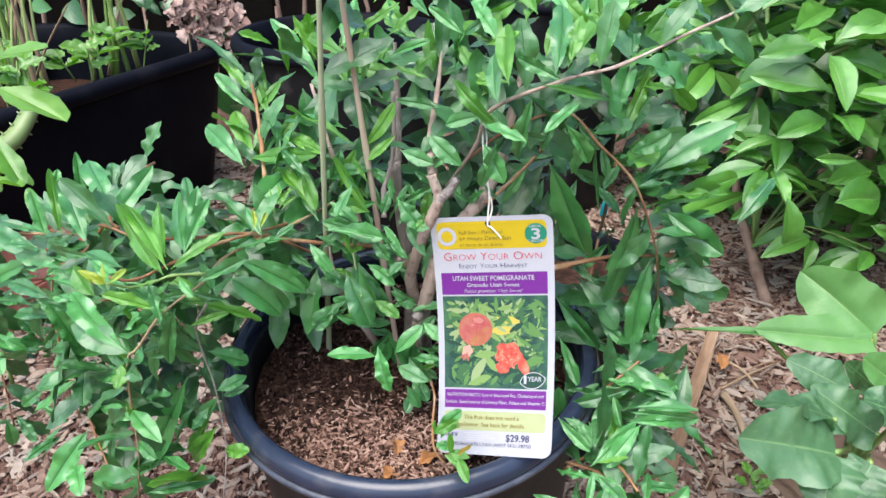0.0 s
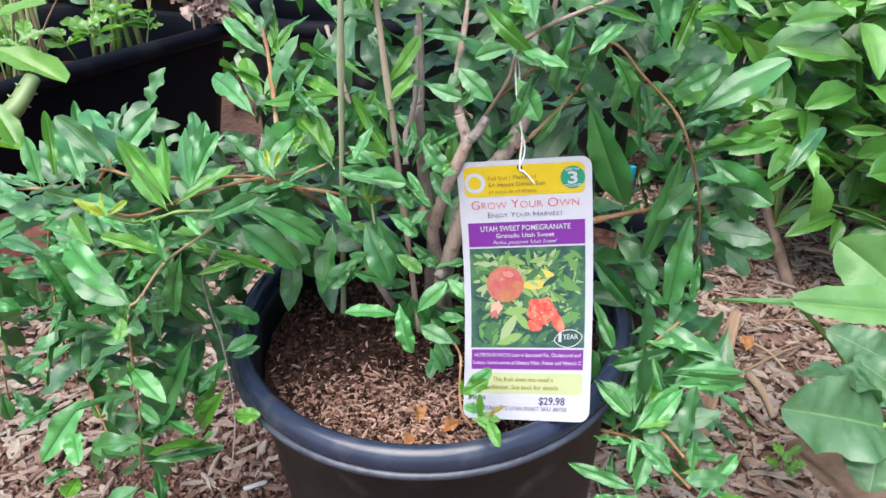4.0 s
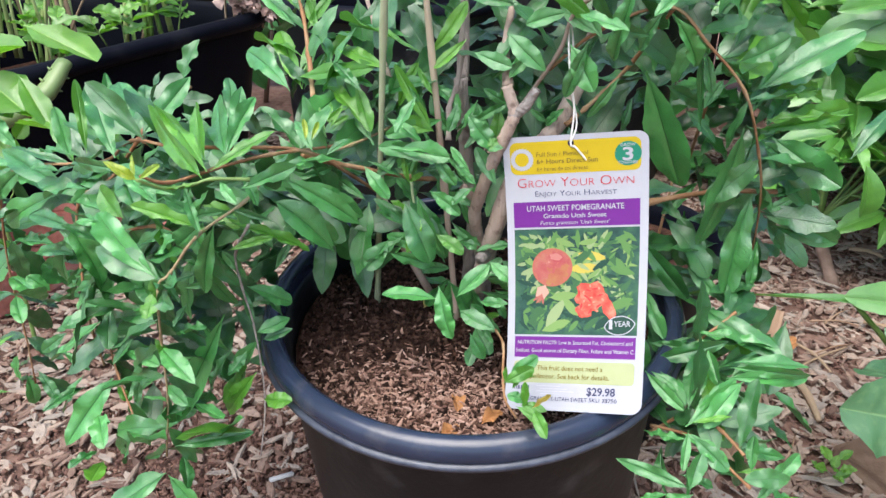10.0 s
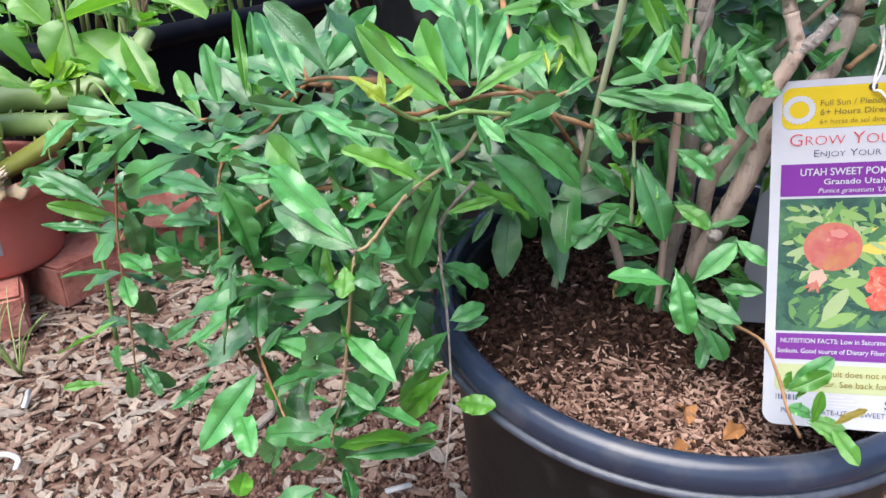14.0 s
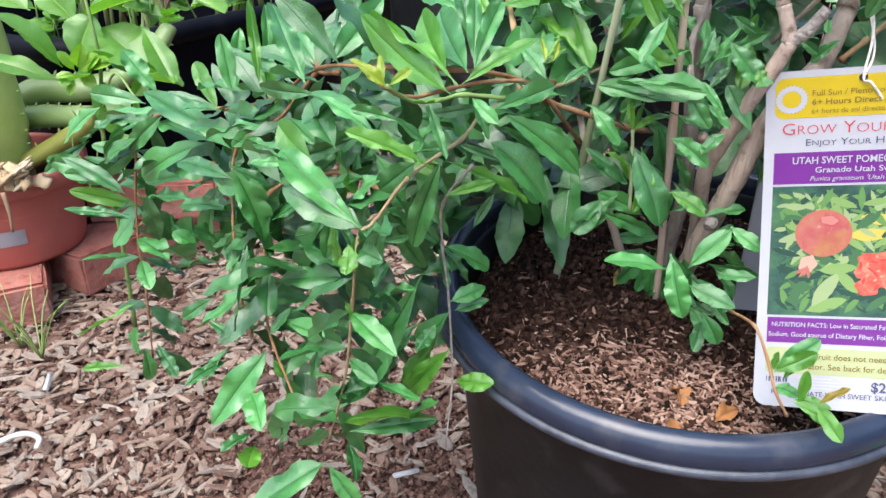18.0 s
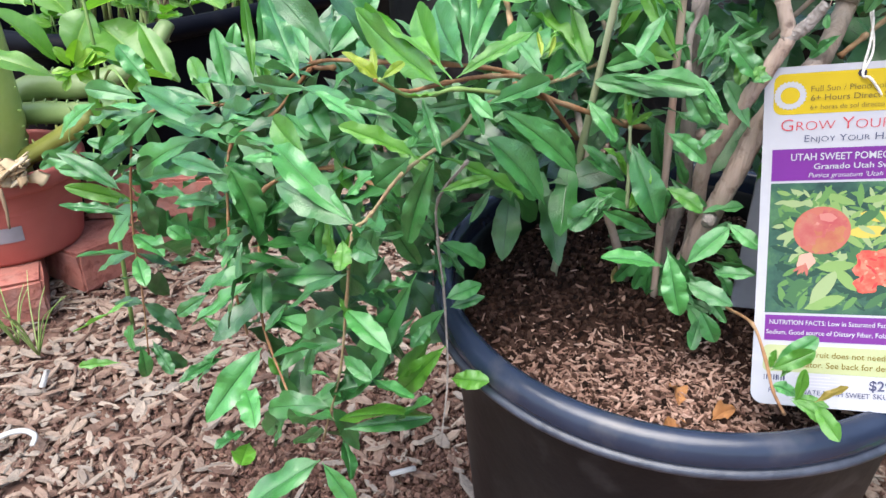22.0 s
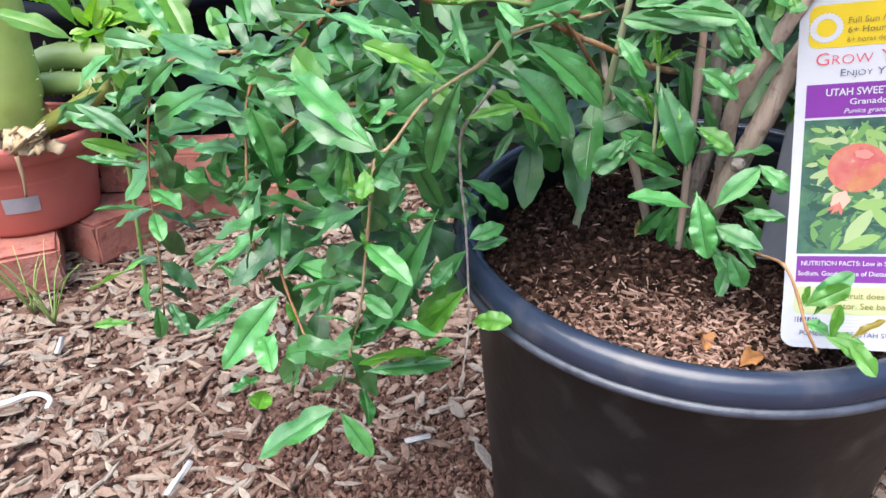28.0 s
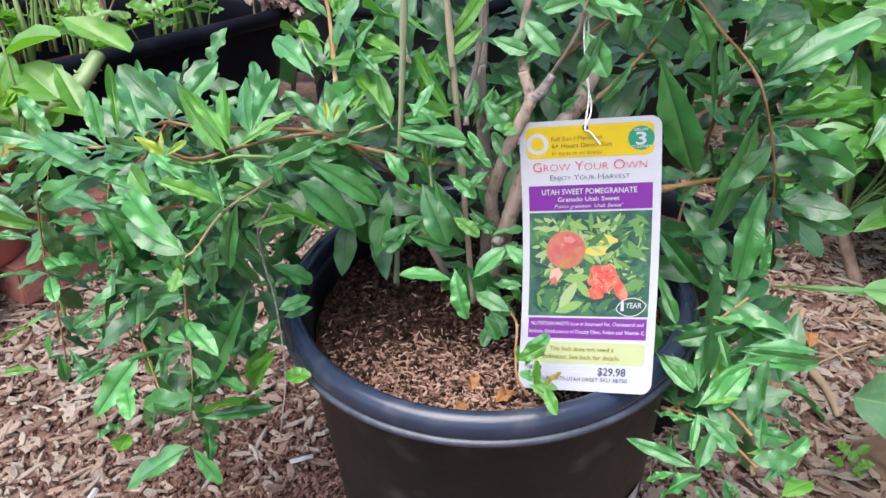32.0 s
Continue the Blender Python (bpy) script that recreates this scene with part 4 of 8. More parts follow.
branch([(-.102, .546, .27), (-.092, .5145, .385), (-.081, .4785, .507), (-.067, .434, .66)], 0.0024, 0.0016, "shoot")
branch([(-.036, .52, .272), (-.046, .4985, .402), (-.053, .483, .491), (-.0665, .453, .66)], 0.0024, 0.0017, "pink")
branch([(-.081, .4785, .507), (-.067, .434, .66)], 0.0009, 0.0007, "shoot", leafy=True)
branch([(-.053, .483, .491), (-.0665, .453, .66)], 0.0009, 0.0007, "shoot", leafy=True)
leaf((-.327, .572, .398), (-.322, .575, .440), (.274, -.961, .028), 0.30)
leaf((-.301, .560, .403), (-.299, .576, .456), (.549, -.807, .217), 0.19)
leaf((-.253, .520, .429), (-.292, .569, .455), (-.223, -.597, .771), 0.26)
leaf((-.267, .549, .433), (-.268, .571, .449), (.625, -.427, .653), 0.42)
leaf((-.261, .537, .425), (-.296, .554, .418), (-.463, -.819, .340), 0.18)
leaf((-.275, .526, .406), (-.316, .552, .408), (-.021, -.101, .995), 0.25)
leaf((-.273, .493, .395), (-.316, .525, .403), (-.180, -.461, .869), 0.29)
leaf((-.320, .523, .383), (-.394, .570, .399), (-.294, -.692, .660), 0.19)
leaf((-.336, .565, .387), (-.374, .568, .398), (.066, -.840, .538), 0.20)
leaf((-.340, .546, .370), (-.409, .569, .337), (-.481, -.292, .827), 0.20)
leaf((-.304, .493, .366), (-.351, .520, .367), (-.391, -.691, .608), 0.24)
leaf((-.363, .561, .319), (-.417, .580, .313), (-.243, -.415, .877), 0.30)
leaf((-.426, .577, .315), (-.469, .579, .346), (.431, -.615, .660), 0.24)
leaf((-.431, .602, .316), (-.471, .606, .335), (.376, -.345, .860), 0.16)
leaf((-.428, .580, .297), (-.470, .564, .306), (.395, -.754, .525), 0.19)
leaf((-.406, .573, .362), (-.433, .577, .345), (-.495, -.521, .695), 0.42)
leaf((-.308, .518, .327), (-.355, .544, .324), (-.405, -.687, .604), 0.30)
leaf((-.265, .455, .377), (-.284, .446, .392), (.665, -.456, .592), 0.30)
leaf((-.235, .431, .404), (-.259, .452, .412), (-.117, -.442, .889), 0.42, "young")
leaf((-.219, .418, .414), (-.241, .446, .428), (.236, -.279, .931), 0.42)
leaf((-.203, .393, .385), (-.252, .425, .411), (-.104, -.717, .690), 0.26)
leaf((-.252, .445, .401), (-.287, .466, .401), (-.055, -.109, .992), 0.22)
leaf((-.247, .439, .398), (-.274, .443, .396), (-.171, -.890, .423), 0.22)
leaf((-.151, .562, .449), (-.176, .604, .482), (-.409, -.702, .582), 0.24, "young")
leaf((-.152, .566, .449), (-.145, .589, .486), (.151, -.847, .510), 0.27, "young")
leaf((-.150, .561, .449), (-.133, .560, .475), (-.323, -.932, .165), 0.16)
leaf((-.161, .564, .447), (-.204, .615, .471), (.043, -.402, .915), 0.22)
leaf((-.095, .517, .429), (-.125, .564, .474), (.182, -.614, .768), 0.20)
leaf((-.125, .523, .462), (-.126, .547, .479), (-.273, -.584, .764), 0.09)
leaf((-.108, .554, .455), (-.143, .510, .441), (-.058, -.267, .962), 0.27)
leaf((-.138, .592, .446), (-.110, .577, .457), (-.528, -.393, .753), 0.23)
leaf((-.108, .468, .430), (-.145, .440, .435), (.409, -.383, .828), 0.18)
leaf((-.098, .462, .388), (-.134, .443, .429), (.640, -.728, .246), 0.25)
leaf((-.114, .452, .374), (-.141, .439, .414), (.763, -.556, .330), 0.40)
leaf((-.165, .408, .414), (-.123, .432, .386), (.653, -.351, .671), 0.14, "young")
leaf((-.169, .388, .418), (-.204, .381, .436), (.481, -.299, .824), 0.17, "young")
leaf((-.177, .402, .415), (-.196, .409, .397), (-.395, -.915, .088), 0.52)
leaf((-.194, .391, .432), (-.224, .417, .440), (-.099, -.388, .916), 0.22)
leaf((-.205, .415, .435), (-.237, .436, .436), (-.306, -.512, .803), 0.29)
leaf((-.153, .409, .443), (-.144, .406, .426), (.460, -.795, .394), 0.42)
leaf((-.165, .389, .441), (-.179, .394, .417), (-.735, -.613, .291), 0.30)
leaf((-.164, .387, .422), (-.181, .394, .376), (.020, -.988, -.154), 0.24)
leaf((-.194, .408, .405), (-.214, .414, .388), (-.617, -.622, .483), 0.42)
leaf((-.280, .470, .333), (-.284, .462, .381), (.835, -.550, -.025), 0.30)
leaf((-.246, .463, .370), (-.274, .472, .350), (-.469, -.832, .297), 0.30)
leaf((-.207, .401, .376), (-.211, .399, .356), (.250, -.965, .072), 0.44, "young")
leaf((-.206, .410, .375), (-.206, .414, .395), (.614, -.762, .208), 0.30)
leaf((-.204, .409, .373), (-.187, .412, .379), (-.246, -.412, .877), 0.27)
leaf((-.178, .418, .347), (-.220, .414, .266), (.022, -.999, .041), 0.19)
leaf((-.169, .429, .359), (-.184, .421, .381), (.833, -.286, .475), 0.30)
leaf((-.168, .436, .356), (-.143, .449, .337), (.661, -.180, .729), 0.38)
leaf((-.165, .431, .329), (-.170, .433, .355), (.414, -.898, .152), 0.23)
leaf((-.164, .431, .325), (-.144, .444, .327), (.243, -.492, .836), 0.44)
leaf((-.164, .434, .318), (-.185, .440, .279), (-.732, -.602, .320), 0.39)
leaf((-.162, .415, .305), (-.191, .423, .264), (-.473, -.861, .187), 0.29, "young")
leaf((-.159, .413, .285), (-.139, .403, .294), (-.540, -.714, .447), 0.49, "young")
leaf((-.216, .398, .258), (-.169, .414, .258), (.257, -.732, .631), 0.22)
leaf((-.378, .580, .275), (-.404, .597, .282), (-.041, -.415, .909), 0.42)
leaf((-.085, .502, .427), (-.038, .466, .432), (-.493, -.554, .671), 0.14)
leaf((-.075, .503, .424), (-.089, .496, .408), (-.441, -.620, .649), 0.29)
leaf((-.064, .499, .391), (-.042, .492, .350), (.364, -.867, .340), 0.27)
leaf((-.041, .504, .372), (-.021, .493, .358), (-.310, -.904, .296), 0.26)
leaf((-.069, .494, .374), (-.093, .491, .394), (.223, -.966, .131), 0.26)
leaf((-.059, .515, .469), (-.076, .528, .425), (-.637, -.771, .019), 0.29)
leaf((-.052, .475, .447), (-.076, .482, .486), (.100, -.968, .229), 0.19, "young")
leaf((-.078, .519, .448), (-.064, .508, .481), (-.277, -.943, -.186), 0.24, "young")
leaf((-.083, .506, .478), (-.118, .538, .485), (-.532, -.683, .500), 0.22, "young")
leaf((-.029, .465, .415), (-.043, .468, .434), (.501, -.729, .466), 0.22)
leaf((-.028, .463, .423), (-.041, .469, .439), (-.247, -.958, .145), 0.22)
leaf((-.017, .494, .387), (-.045, .499, .396), (.124, -.686, .717), 0.22)
leaf((-.009, .460, .442), (-.019, .461, .441), (-.090, -.752, .653), 0.67)
leaf((-.007, .505, .453), (-.040, .503, .440), (-.307, -.523, .795), 0.18)
leaf((-.036, .502, .437), (-.025, .509, .455), (-.462, -.681, .568), 0.25)
leaf((-.120, .493, .441), (-.113, .505, .454), (.393, -.787, .476), 0.14, "young")
leaf((-.122, .492, .440), (-.129, .508, .452), (-.444, -.645, .623), 0.14, "young")
leaf((-.119, .493, .440), (-.108, .501, .448), (.107, -.800, .590), 0.14, "young")
leaf((-.182, .370, .446), (-.170, .377, .433), (.712, -.619, .330), 0.29)
leaf((-.219, .428, .430), (-.204, .416, .418), (-.148, -.789, .596), 0.25)
leaf((-.261, .480, .410), (-.241, .460, .402), (.084, -.297, .951), 0.25)
leaf((-.291, .518, .394), (-.301, .494, .385), (-.019, -.340, .940), 0.25)
leaf((-.196, .411, .388), (-.181, .419, .375), (.710, -.222, .668), 0.29)
leaf((-.185, .433, .387), (-.178, .438, .357), (-.007, -.984, -.181), 0.22)
leaf((-.320, .498, .364), (-.298, .499, .349), (.442, -.651, .617), 0.25)
leaf((-.276, .492, .330), (-.250, .472, .326), (-.415, -.660, .626), 0.25)
leaf((-.203, .437, .328), (-.189, .444, .301), (.340, -.939, -.057), 0.25)
leaf((-.036, .517, .311), (-.069, .540, .308), (-.299, -.332, .895), 0.24)
leaf((-.042, .481, .338), (-.019, .492, .291), (.535, -.843, .058), 0.27)
leaf((-.027, .479, .321), (-.009, .454, .314), (-.648, -.603, .465), 0.38)
leaf((-.024, .478, .333), (-.006, .490, .352), (-.495, -.464, .735), 0.25)
leaf((-.023, .483, .299), (-.014, .462, .291), (-.408, -.502, .763), 0.52)
leaf((-.045, .489, .348), (-.067, .497, .395), (.084, -.976, .199), 0.26)
leaf((-.042, .495, .356), (-.023, .497, .364), (-.058, -.908, .414), 0.26)
leaf((-.094, .486, .342), (-.075, .484, .361), (-.583, -.636, .505), 0.29)
leaf((-.010, .479, .332), (.010, .477, .325), (-.035, -.973, .228), 0.30)
leaf((-.007, .489, .351), (.009, .485, .339), (.318, -.647, .693), 0.30)
leaf((-.005, .390, .322), (.013, .392, .339), (-.368, -.802, .471), 0.42)
leaf((-.007, .386, .324), (.009, .384, .337), (-.534, -.630, .564), 0.42, "young")
leaf((-.006, .390, .322), (-.006, .390, .333), (-.094, -.996, .001), 0.29, "young")
leaf((-.005, .391, .323), (.012, .389, .327), (-.237, -.420, .876), 0.22, "young")
leaf((.005, .380, .311), (.006, .379, .330), (-.248, -.968, -.047), 0.30, "young")
leaf((-.000, .376, .315), (.015, .367, .312), (-.036, -.355, .934), 0.30, "young")
leaf((.007, .385, .310), (-.004, .386, .317), (.391, -.695, .603), 0.59)
leaf((.003, .381, .312), (.018, .376, .314), (-.288, -.824, .487), 0.38, "young")
leaf((.009, .374, .316), (.017, .356, .310), (-.241, -.362, .901), 0.38, "young")
leaf((.009, .371, .318), (.018, .366, .332), (-.856, -.318, .407), 0.26, "russet")
leaf((-.002, .387, .319), (.004, .389, .330), (-.127, -.960, .249), 0.29, "young")
leaf((-.019, .520, .284), (-.029, .531, .290), (-.508, -.705, .496), 0.38)
leaf((-.023, .490, .296), (-.015, .478, .292), (-.427, -.522, .738), 0.42)
leaf((-.020, .484, .304), (-.007, .477, .314), (-.681, -.548, .486), 0.29, "young")
leaf((-.021, .462, .303), (-.029, .444, .295), (-.344, -.244, .907), 0.38)
leaf((-.024, .524, .298), (-.037, .536, .300), (-.527, -.615, .587), 0.29)
leaf((-.156, .465, .317), (-.170, .461, .342), (.714, -.639, .286), 0.29)
leaf((-.162, .435, .317), (-.143, .439, .322), (-.078, -.508, .858), 0.42)
leaf((-.196, .405, .372), (-.182, .412, .372), (.437, -.844, .311), 0.25)
leaf((-.157, .599, .497), (-.185, .617, .525), (.266, -.658, .704), 0.22, "young")
leaf((-.159, .592, .488), (-.191, .621, .509), (-.006, -.591, .806), 0.26)
leaf((-.152, .573, .470), (-.196, .610, .479), (-.030, -.263, .964), 0.22, "young")
leaf((-.155, .598, .498), (-.162, .611, .513), (-.057, -.779, .625), 0.50)
leaf((-.151, .585, .485), (-.133, .596, .510), (.382, -.914, .139), 0.22, "young")
leaf((-.144, .585, .491), (-.126, .552, .472), (.355, -.300, .885), 0.39)
leaf((-.061, .487, .493), (-.119, .539, .506), (-.174, -.411, .895), 0.16, "young")
leaf((-.092, .549, .518), (-.126, .568, .565), (.218, -.837, .501), 0.22)
leaf((-.095, .563, .533), (-.112, .563, .566), (.612, -.716, .337), 0.16, "young")
leaf((-.072, .538, .545), (-.063, .570, .579), (-.118, -.714, .690), 0.32)
leaf((-.061, .507, .546), (-.097, .542, .557), (.049, -.260, .964), 0.14, "young")
leaf((-.061, .502, .534), (-.040, .491, .525), (.128, -.453, .882), 0.30, "young")
leaf((-.055, .499, .533), (-.050, .505, .554), (.135, -.962, .235), 0.30, "young")
leaf((-.063, .523, .560), (-.029, .513, .582), (-.441, -.838, .320), 0.17, "young")
leaf((-.097, .500, .440), (-.128, .535, .462), (.226, -.359, .905), 0.26, "young")
leaf((-.155, .547, .461), (-.092, .511, .476), (-.402, -.369, .838), 0.16, "young")
leaf((-.054, .485, .491), (-.031, .488, .521), (.087, -.996, .020), 0.26, "young")
leaf((-.032, .483, .501), (-.052, .482, .484), (-.084, -.987, .138), 0.26, "young")
leaf((-.049, .482, .476), (-.093, .507, .463), (-.490, -.457, .743), 0.22)
leaf((-.035, .498, .551), (-.009, .487, .564), (-.505, -.751, .425), 0.22)
leaf((-.009, .483, .539), (-.036, .496, .544), (-.088, -.499, .862), 0.20, "young")
leaf((.013, .484, .568), (-.009, .497, .583), (-.225, -.869, .440), 0.24)
leaf((.006, .474, .542), (.030, .435, .524), (-.576, -.607, .548), 0.26, "young")
leaf((-.001, .477, .522), (-.032, .489, .524), (-.302, -.891, .339), 0.22)
leaf((.038, .425, .550), (.036, .462, .576), (.056, -.572, .818), 0.26, "young")
leaf((.032, .429, .538), (.029, .461, .559), (-.082, -.557, .826), 0.29)
leaf((.053, .429, .543), (.046, .439, .497), (-.585, -.806, -.087), 0.26)
leaf((.063, .413, .559), (.074, .458, .591), (-.295, -.501, .813), 0.26)
leaf((.072, .417, .565), (.079, .447, .586), (.350, -.594, .724), 0.24, "young")
leaf((.066, .412, .556), (.043, .430, .566), (-.465, -.803, .372), 0.26)
leaf((.057, .425, .550), (.119, .458, .530), (.530, -.705, .472), 0.16, "young")
leaf((.106, .463, .513), (.127, .494, .551), (-.157, -.723, .673), 0.26)
leaf((.118, .467, .505), (.137, .490, .541), (.075, -.856, .512), 0.23, "young")
leaf((.129, .484, .535), (.160, .501, .528), (.407, -.427, .807), 0.24, "young")
leaf((.071, .466, .487), (.105, .481, .410), (-.095, -.968, -.231), 0.30)
leaf((.108, .468, .451), (.099, .460, .505), (-.417, -.884, -.212), 0.11)
leaf((.119, .469, .485), (.150, .492, .486), (.371, -.564, .738), 0.52, "young")
leaf((.138, .490, .457), (.225, .568, .481), (-.088, -.202, .975), 0.17)
leaf((.128, .492, .489), (.185, .526, .482), (.482, -.708, .516), 0.22, "young")
leaf((.162, .517, .462), (.208, .542, .455), (.320, -.327, .889), 0.14, "young")
leaf((.152, .500, .442), (.235, .550, .436), (.482, -.733, .480), 0.12, "young")
leaf((.154, .501, .433), (.198, .534, .436), (.024, -.144, .989), 0.22, "young")
leaf((.162, .503, .429), (.215, .531, .420), (.440, -.578, .687), 0.14)
leaf((.162, .501, .429), (.201, .499, .386), (.284, -.911, .299), 0.27)
leaf((.176, .498, .376), (.221, .494, .366), (.023, -.884, .467), 0.29)
leaf((.137, .475, .451), (.130, .488, .366), (-.183, -.973, -.137), 0.26)
leaf((.154, .499, .424), (.153, .501, .404), (-.755, -.655, -.019), 0.50)
leaf((.156, .491, .402), (.142, .477, .333), (-.001, -.980, .199), 0.27)
leaf((.169, .498, .386), (.188, .498, .398), (-.346, -.752, .561), 0.29)
leaf((.171, .503, .364), (.165, .490, .328), (-.320, -.884, .341), 0.20)
leaf((.087, .493, .367), (.123, .481, .327), (.003, -.960, .281), 0.26)
leaf((.092, .487, .333), (.103, .455, .311), (.110, -.533, .839), 0.22)
leaf((.126, .477, .326), (.165, .425, .319), (-.639, -.540, .548), 0.26)
leaf((.138, .423, .316), (.185, .422, .315), (.010, -.214, .977), 0.20)
leaf((.102, .386, .295), (.139, .408, .310), (.006, -.575, .818), 0.26)
leaf((.106, .398, .299), (.116, .429, .312), (-.083, -.354, .931), 0.30)
leaf((.082, .416, .313), (.102, .394, .300), (-.322, -.695, .643), 0.26)
leaf((.100, .384, .292), (.125, .368, .282), (.102, -.396, .913), 0.30)
leaf((.125, .502, .344), (.145, .481, .325), (-.422, -.799, .428), 0.29)
leaf((.115, .462, .318), (.147, .470, .323), (-.086, -.205, .975), 0.25)
leaf((.093, .453, .309), (.120, .440, .314), (-.381, -.591, .711), 0.25)
leaf((.137, .490, .330), (.161, .472, .322), (-.177, -.598, .782), 0.25)
leaf((.035, .451, .507), (.025, .458, .473), (-.651, -.758, .020), 0.24)
leaf((.026, .438, .523), (.049, .416, .519), (-.241, -.380, .893), 0.24)
leaf((.006, .475, .495), (-.017, .475, .479), (-.500, -.471, .727), 0.24)
leaf((.055, .459, .485), (.040, .458, .461), (-.101, -.992, .078), 0.26)
leaf((.074, .435, .524), (.096, .444, .495), (.383, -.924, -.005), 0.26)
leaf((.081, .423, .541), (.057, .406, .529), (.091, -.638, .765), 0.24)
leaf((.091, .494, .472), (.123, .504, .455), (.416, -.874, .251), 0.24)
leaf((.136, .539, .391), (.109, .529, .371), (-.092, -.840, .536), 0.26)
leaf((-.025, .474, .467), (-.038, .478, .439), (-.705, -.666, .244), 0.24)
leaf((.034, .477, .583), (.013, .484, .568), (-.302, -.953, .025), 0.24)
leaf((.103, .467, .571), (.083, .458, .586), (.596, -.727, .342), 0.22, "young")
leaf((.116, .481, .547), (.148, .509, .556), (.228, -.513, .828), 0.16, "young")
leaf((.158, .577, .550), (.185, .590, .565), (.161, -.860, .485), 0.22, "young")
leaf((-.009, .495, .577), (-.024, .521, .591), (-.396, -.609, .687), 0.24)
leaf((.026, .460, .566), (.046, .448, .575), (-.552, -.832, .043), 0.24, "young")
leaf((.017, .495, .587), (.033, .465, .572), (.096, -.420, .903), 0.24)
leaf((.104, .386, .297), (.140, .411, .312), (.041, -.552, .833), 0.26)
leaf((.105, .386, .298), (.127, .384, .306), (-.326, -.553, .767), 0.19, "young")
leaf((.101, .380, .291), (.079, .392, .286), (-.324, -.178, .929), 0.40)
leaf((.103, .383, .295), (.098, .367, .278), (.003, -.734, .679), 0.27)
leaf((.105, .380, .294), (.125, .367, .279), (-.263, -.888, .378), 0.39)
leaf((.102, .362, .270), (.063, .384, .271), (-.402, -.711, .577), 0.20)
leaf((.102, .361, .269), (.109, .372, .288), (-.193, -.819, .541), 0.50)
leaf((.138, .368, .278), (.138, .378, .297), (-.269, -.853, .447), 0.36)
leaf((.140, .360, .261), (.170, .381, .283), (-.027, -.695, .719), 0.26)
leaf((.129, .367, .278), (.147, .369, .279), (-.015, -.282, .959), 0.20, "young")
leaf((.104, .360, .267), (.079, .358, .247), (-.618, -.146, .773), 0.42)
leaf((.116, .359, .265), (.129, .355, .252), (.475, -.541, .694), 0.30)
leaf((.153, .360, .252), (.175, .374, .254), (.183, -.381, .906), 0.50, "young")
leaf((.132, .415, .310), (.188, .423, .305), (.157, -.569, .807), 0.20)
leaf((.087, .420, .310), (.108, .407, .303), (-.296, -.776, .557), 0.30)
leaf((.119, .436, .312), (.109, .404, .298), (.098, -.429, .898), 0.39)
leaf((.126, .438, .316), (.128, .414, .305), (-.644, -.370, .670), 0.40)
leaf((.118, .452, .311), (.166, .433, .323), (-.325, -.226, .918), 0.20)
leaf((.177, .495, .381), (.223, .495, .368), (.156, -.843, .515), 0.29)
leaf((.090, .361, .266), (.074, .367, .253), (-.651, -.424, .630), 0.29)
leaf((.101, .357, .261), (.108, .353, .252), (-.069, -.935, .348), 0.42)
leaf((.100, .447, .304), (.119, .456, .313), (-.235, -.388, .891), 0.26)
leaf((.099, .466, .310), (.114, .446, .305), (-.613, -.600, .514), 0.26)
leaf((-.046, .481, .453), (-.084, .499, .436), (-.509, -.830, .226), 0.25)
leaf((-.043, .478, .426), (-.090, .499, .428), (-.202, -.531, .823), 0.22)
leaf((.006, .475, .496), (-.007, .472, .481), (-.236, -.895, .379), 0.42)
leaf((-.069, .512, .496), (-.112, .543, .498), (-.222, -.374, .901), 0.23)
leaf((-.093, .499, .429), (-.125, .548, .470), (-.163, -.690, .705), 0.24)
leaf((-.081, .499, .459), (-.073, .493, .485), (.245, -.926, -.289), 0.38)
leaf((-.052, .478, .468), (-.062, .483, .484), (-.090, -.969, .228), 0.22, "young")
leaf((-.032, .483, .409), (-.054, .485, .420), (.283, -.653, .703), 0.25)
leaf((-.058, .487, .431), (-.078, .495, .416), (-.590, -.709, .385), 0.25)
leaf((-.112, .532, .467), (-.094, .517, .464), (-.440, -.676, .591), 0.22)
leaf((-.123, .503, .444), (-.109, .509, .452), (-.087, -.676, .732), 0.22, "young")
leaf((-.132, .508, .446), (-.122, .494, .435), (-.309, -.725, .615), 0.18, "young")
leaf((-.132, .471, .432), (-.112, .489, .430), (.343, -.237, .909), 0.22)
leaf((-.117, .496, .411), (-.132, .486, .394), (-.115, -.809, .576), 0.22)
leaf((-.098, .490, .393), (-.117, .495, .407), (.262, -.737, .623), 0.25)
leaf((-.135, .463, .420), (-.117, .481, .419), (.635, -.608, .476), 0.22)
leaf((-.187, .394, .421), (-.164, .402, .424), (.082, -.532, .843), 0.17)
leaf((-.173, .406, .436), (-.149, .411, .438), (.163, -.941, .297), 0.22)
leaf((-.139, .410, .414), (-.157, .402, .424), (.498, -.815, .295), 0.17)
leaf((-.165, .404, .398), (-.141, .413, .403), (.182, -.774, .606), 0.22, "young")
leaf((-.132, .475, .365), (-.137, .475, .390), (.428, -.897, .112), 0.42)
leaf((-.141, .446, .420), (-.118, .461, .401), (.663, -.710, .236), 0.22)
leaf((-.110, .487, .386), (-.121, .492, .400), (.110, -.884, .455), 0.26)
leaf((-.234, .456, .436), (-.268, .476, .436), (-.047, -.082, .995), 0.22)
leaf((-.227, .422, .439), (-.260, .437, .436), (-.409, -.726, .553), 0.22)
leaf((-.292, .498, .419), (-.331, .517, .416), (-.254, -.364, .896), 0.22)
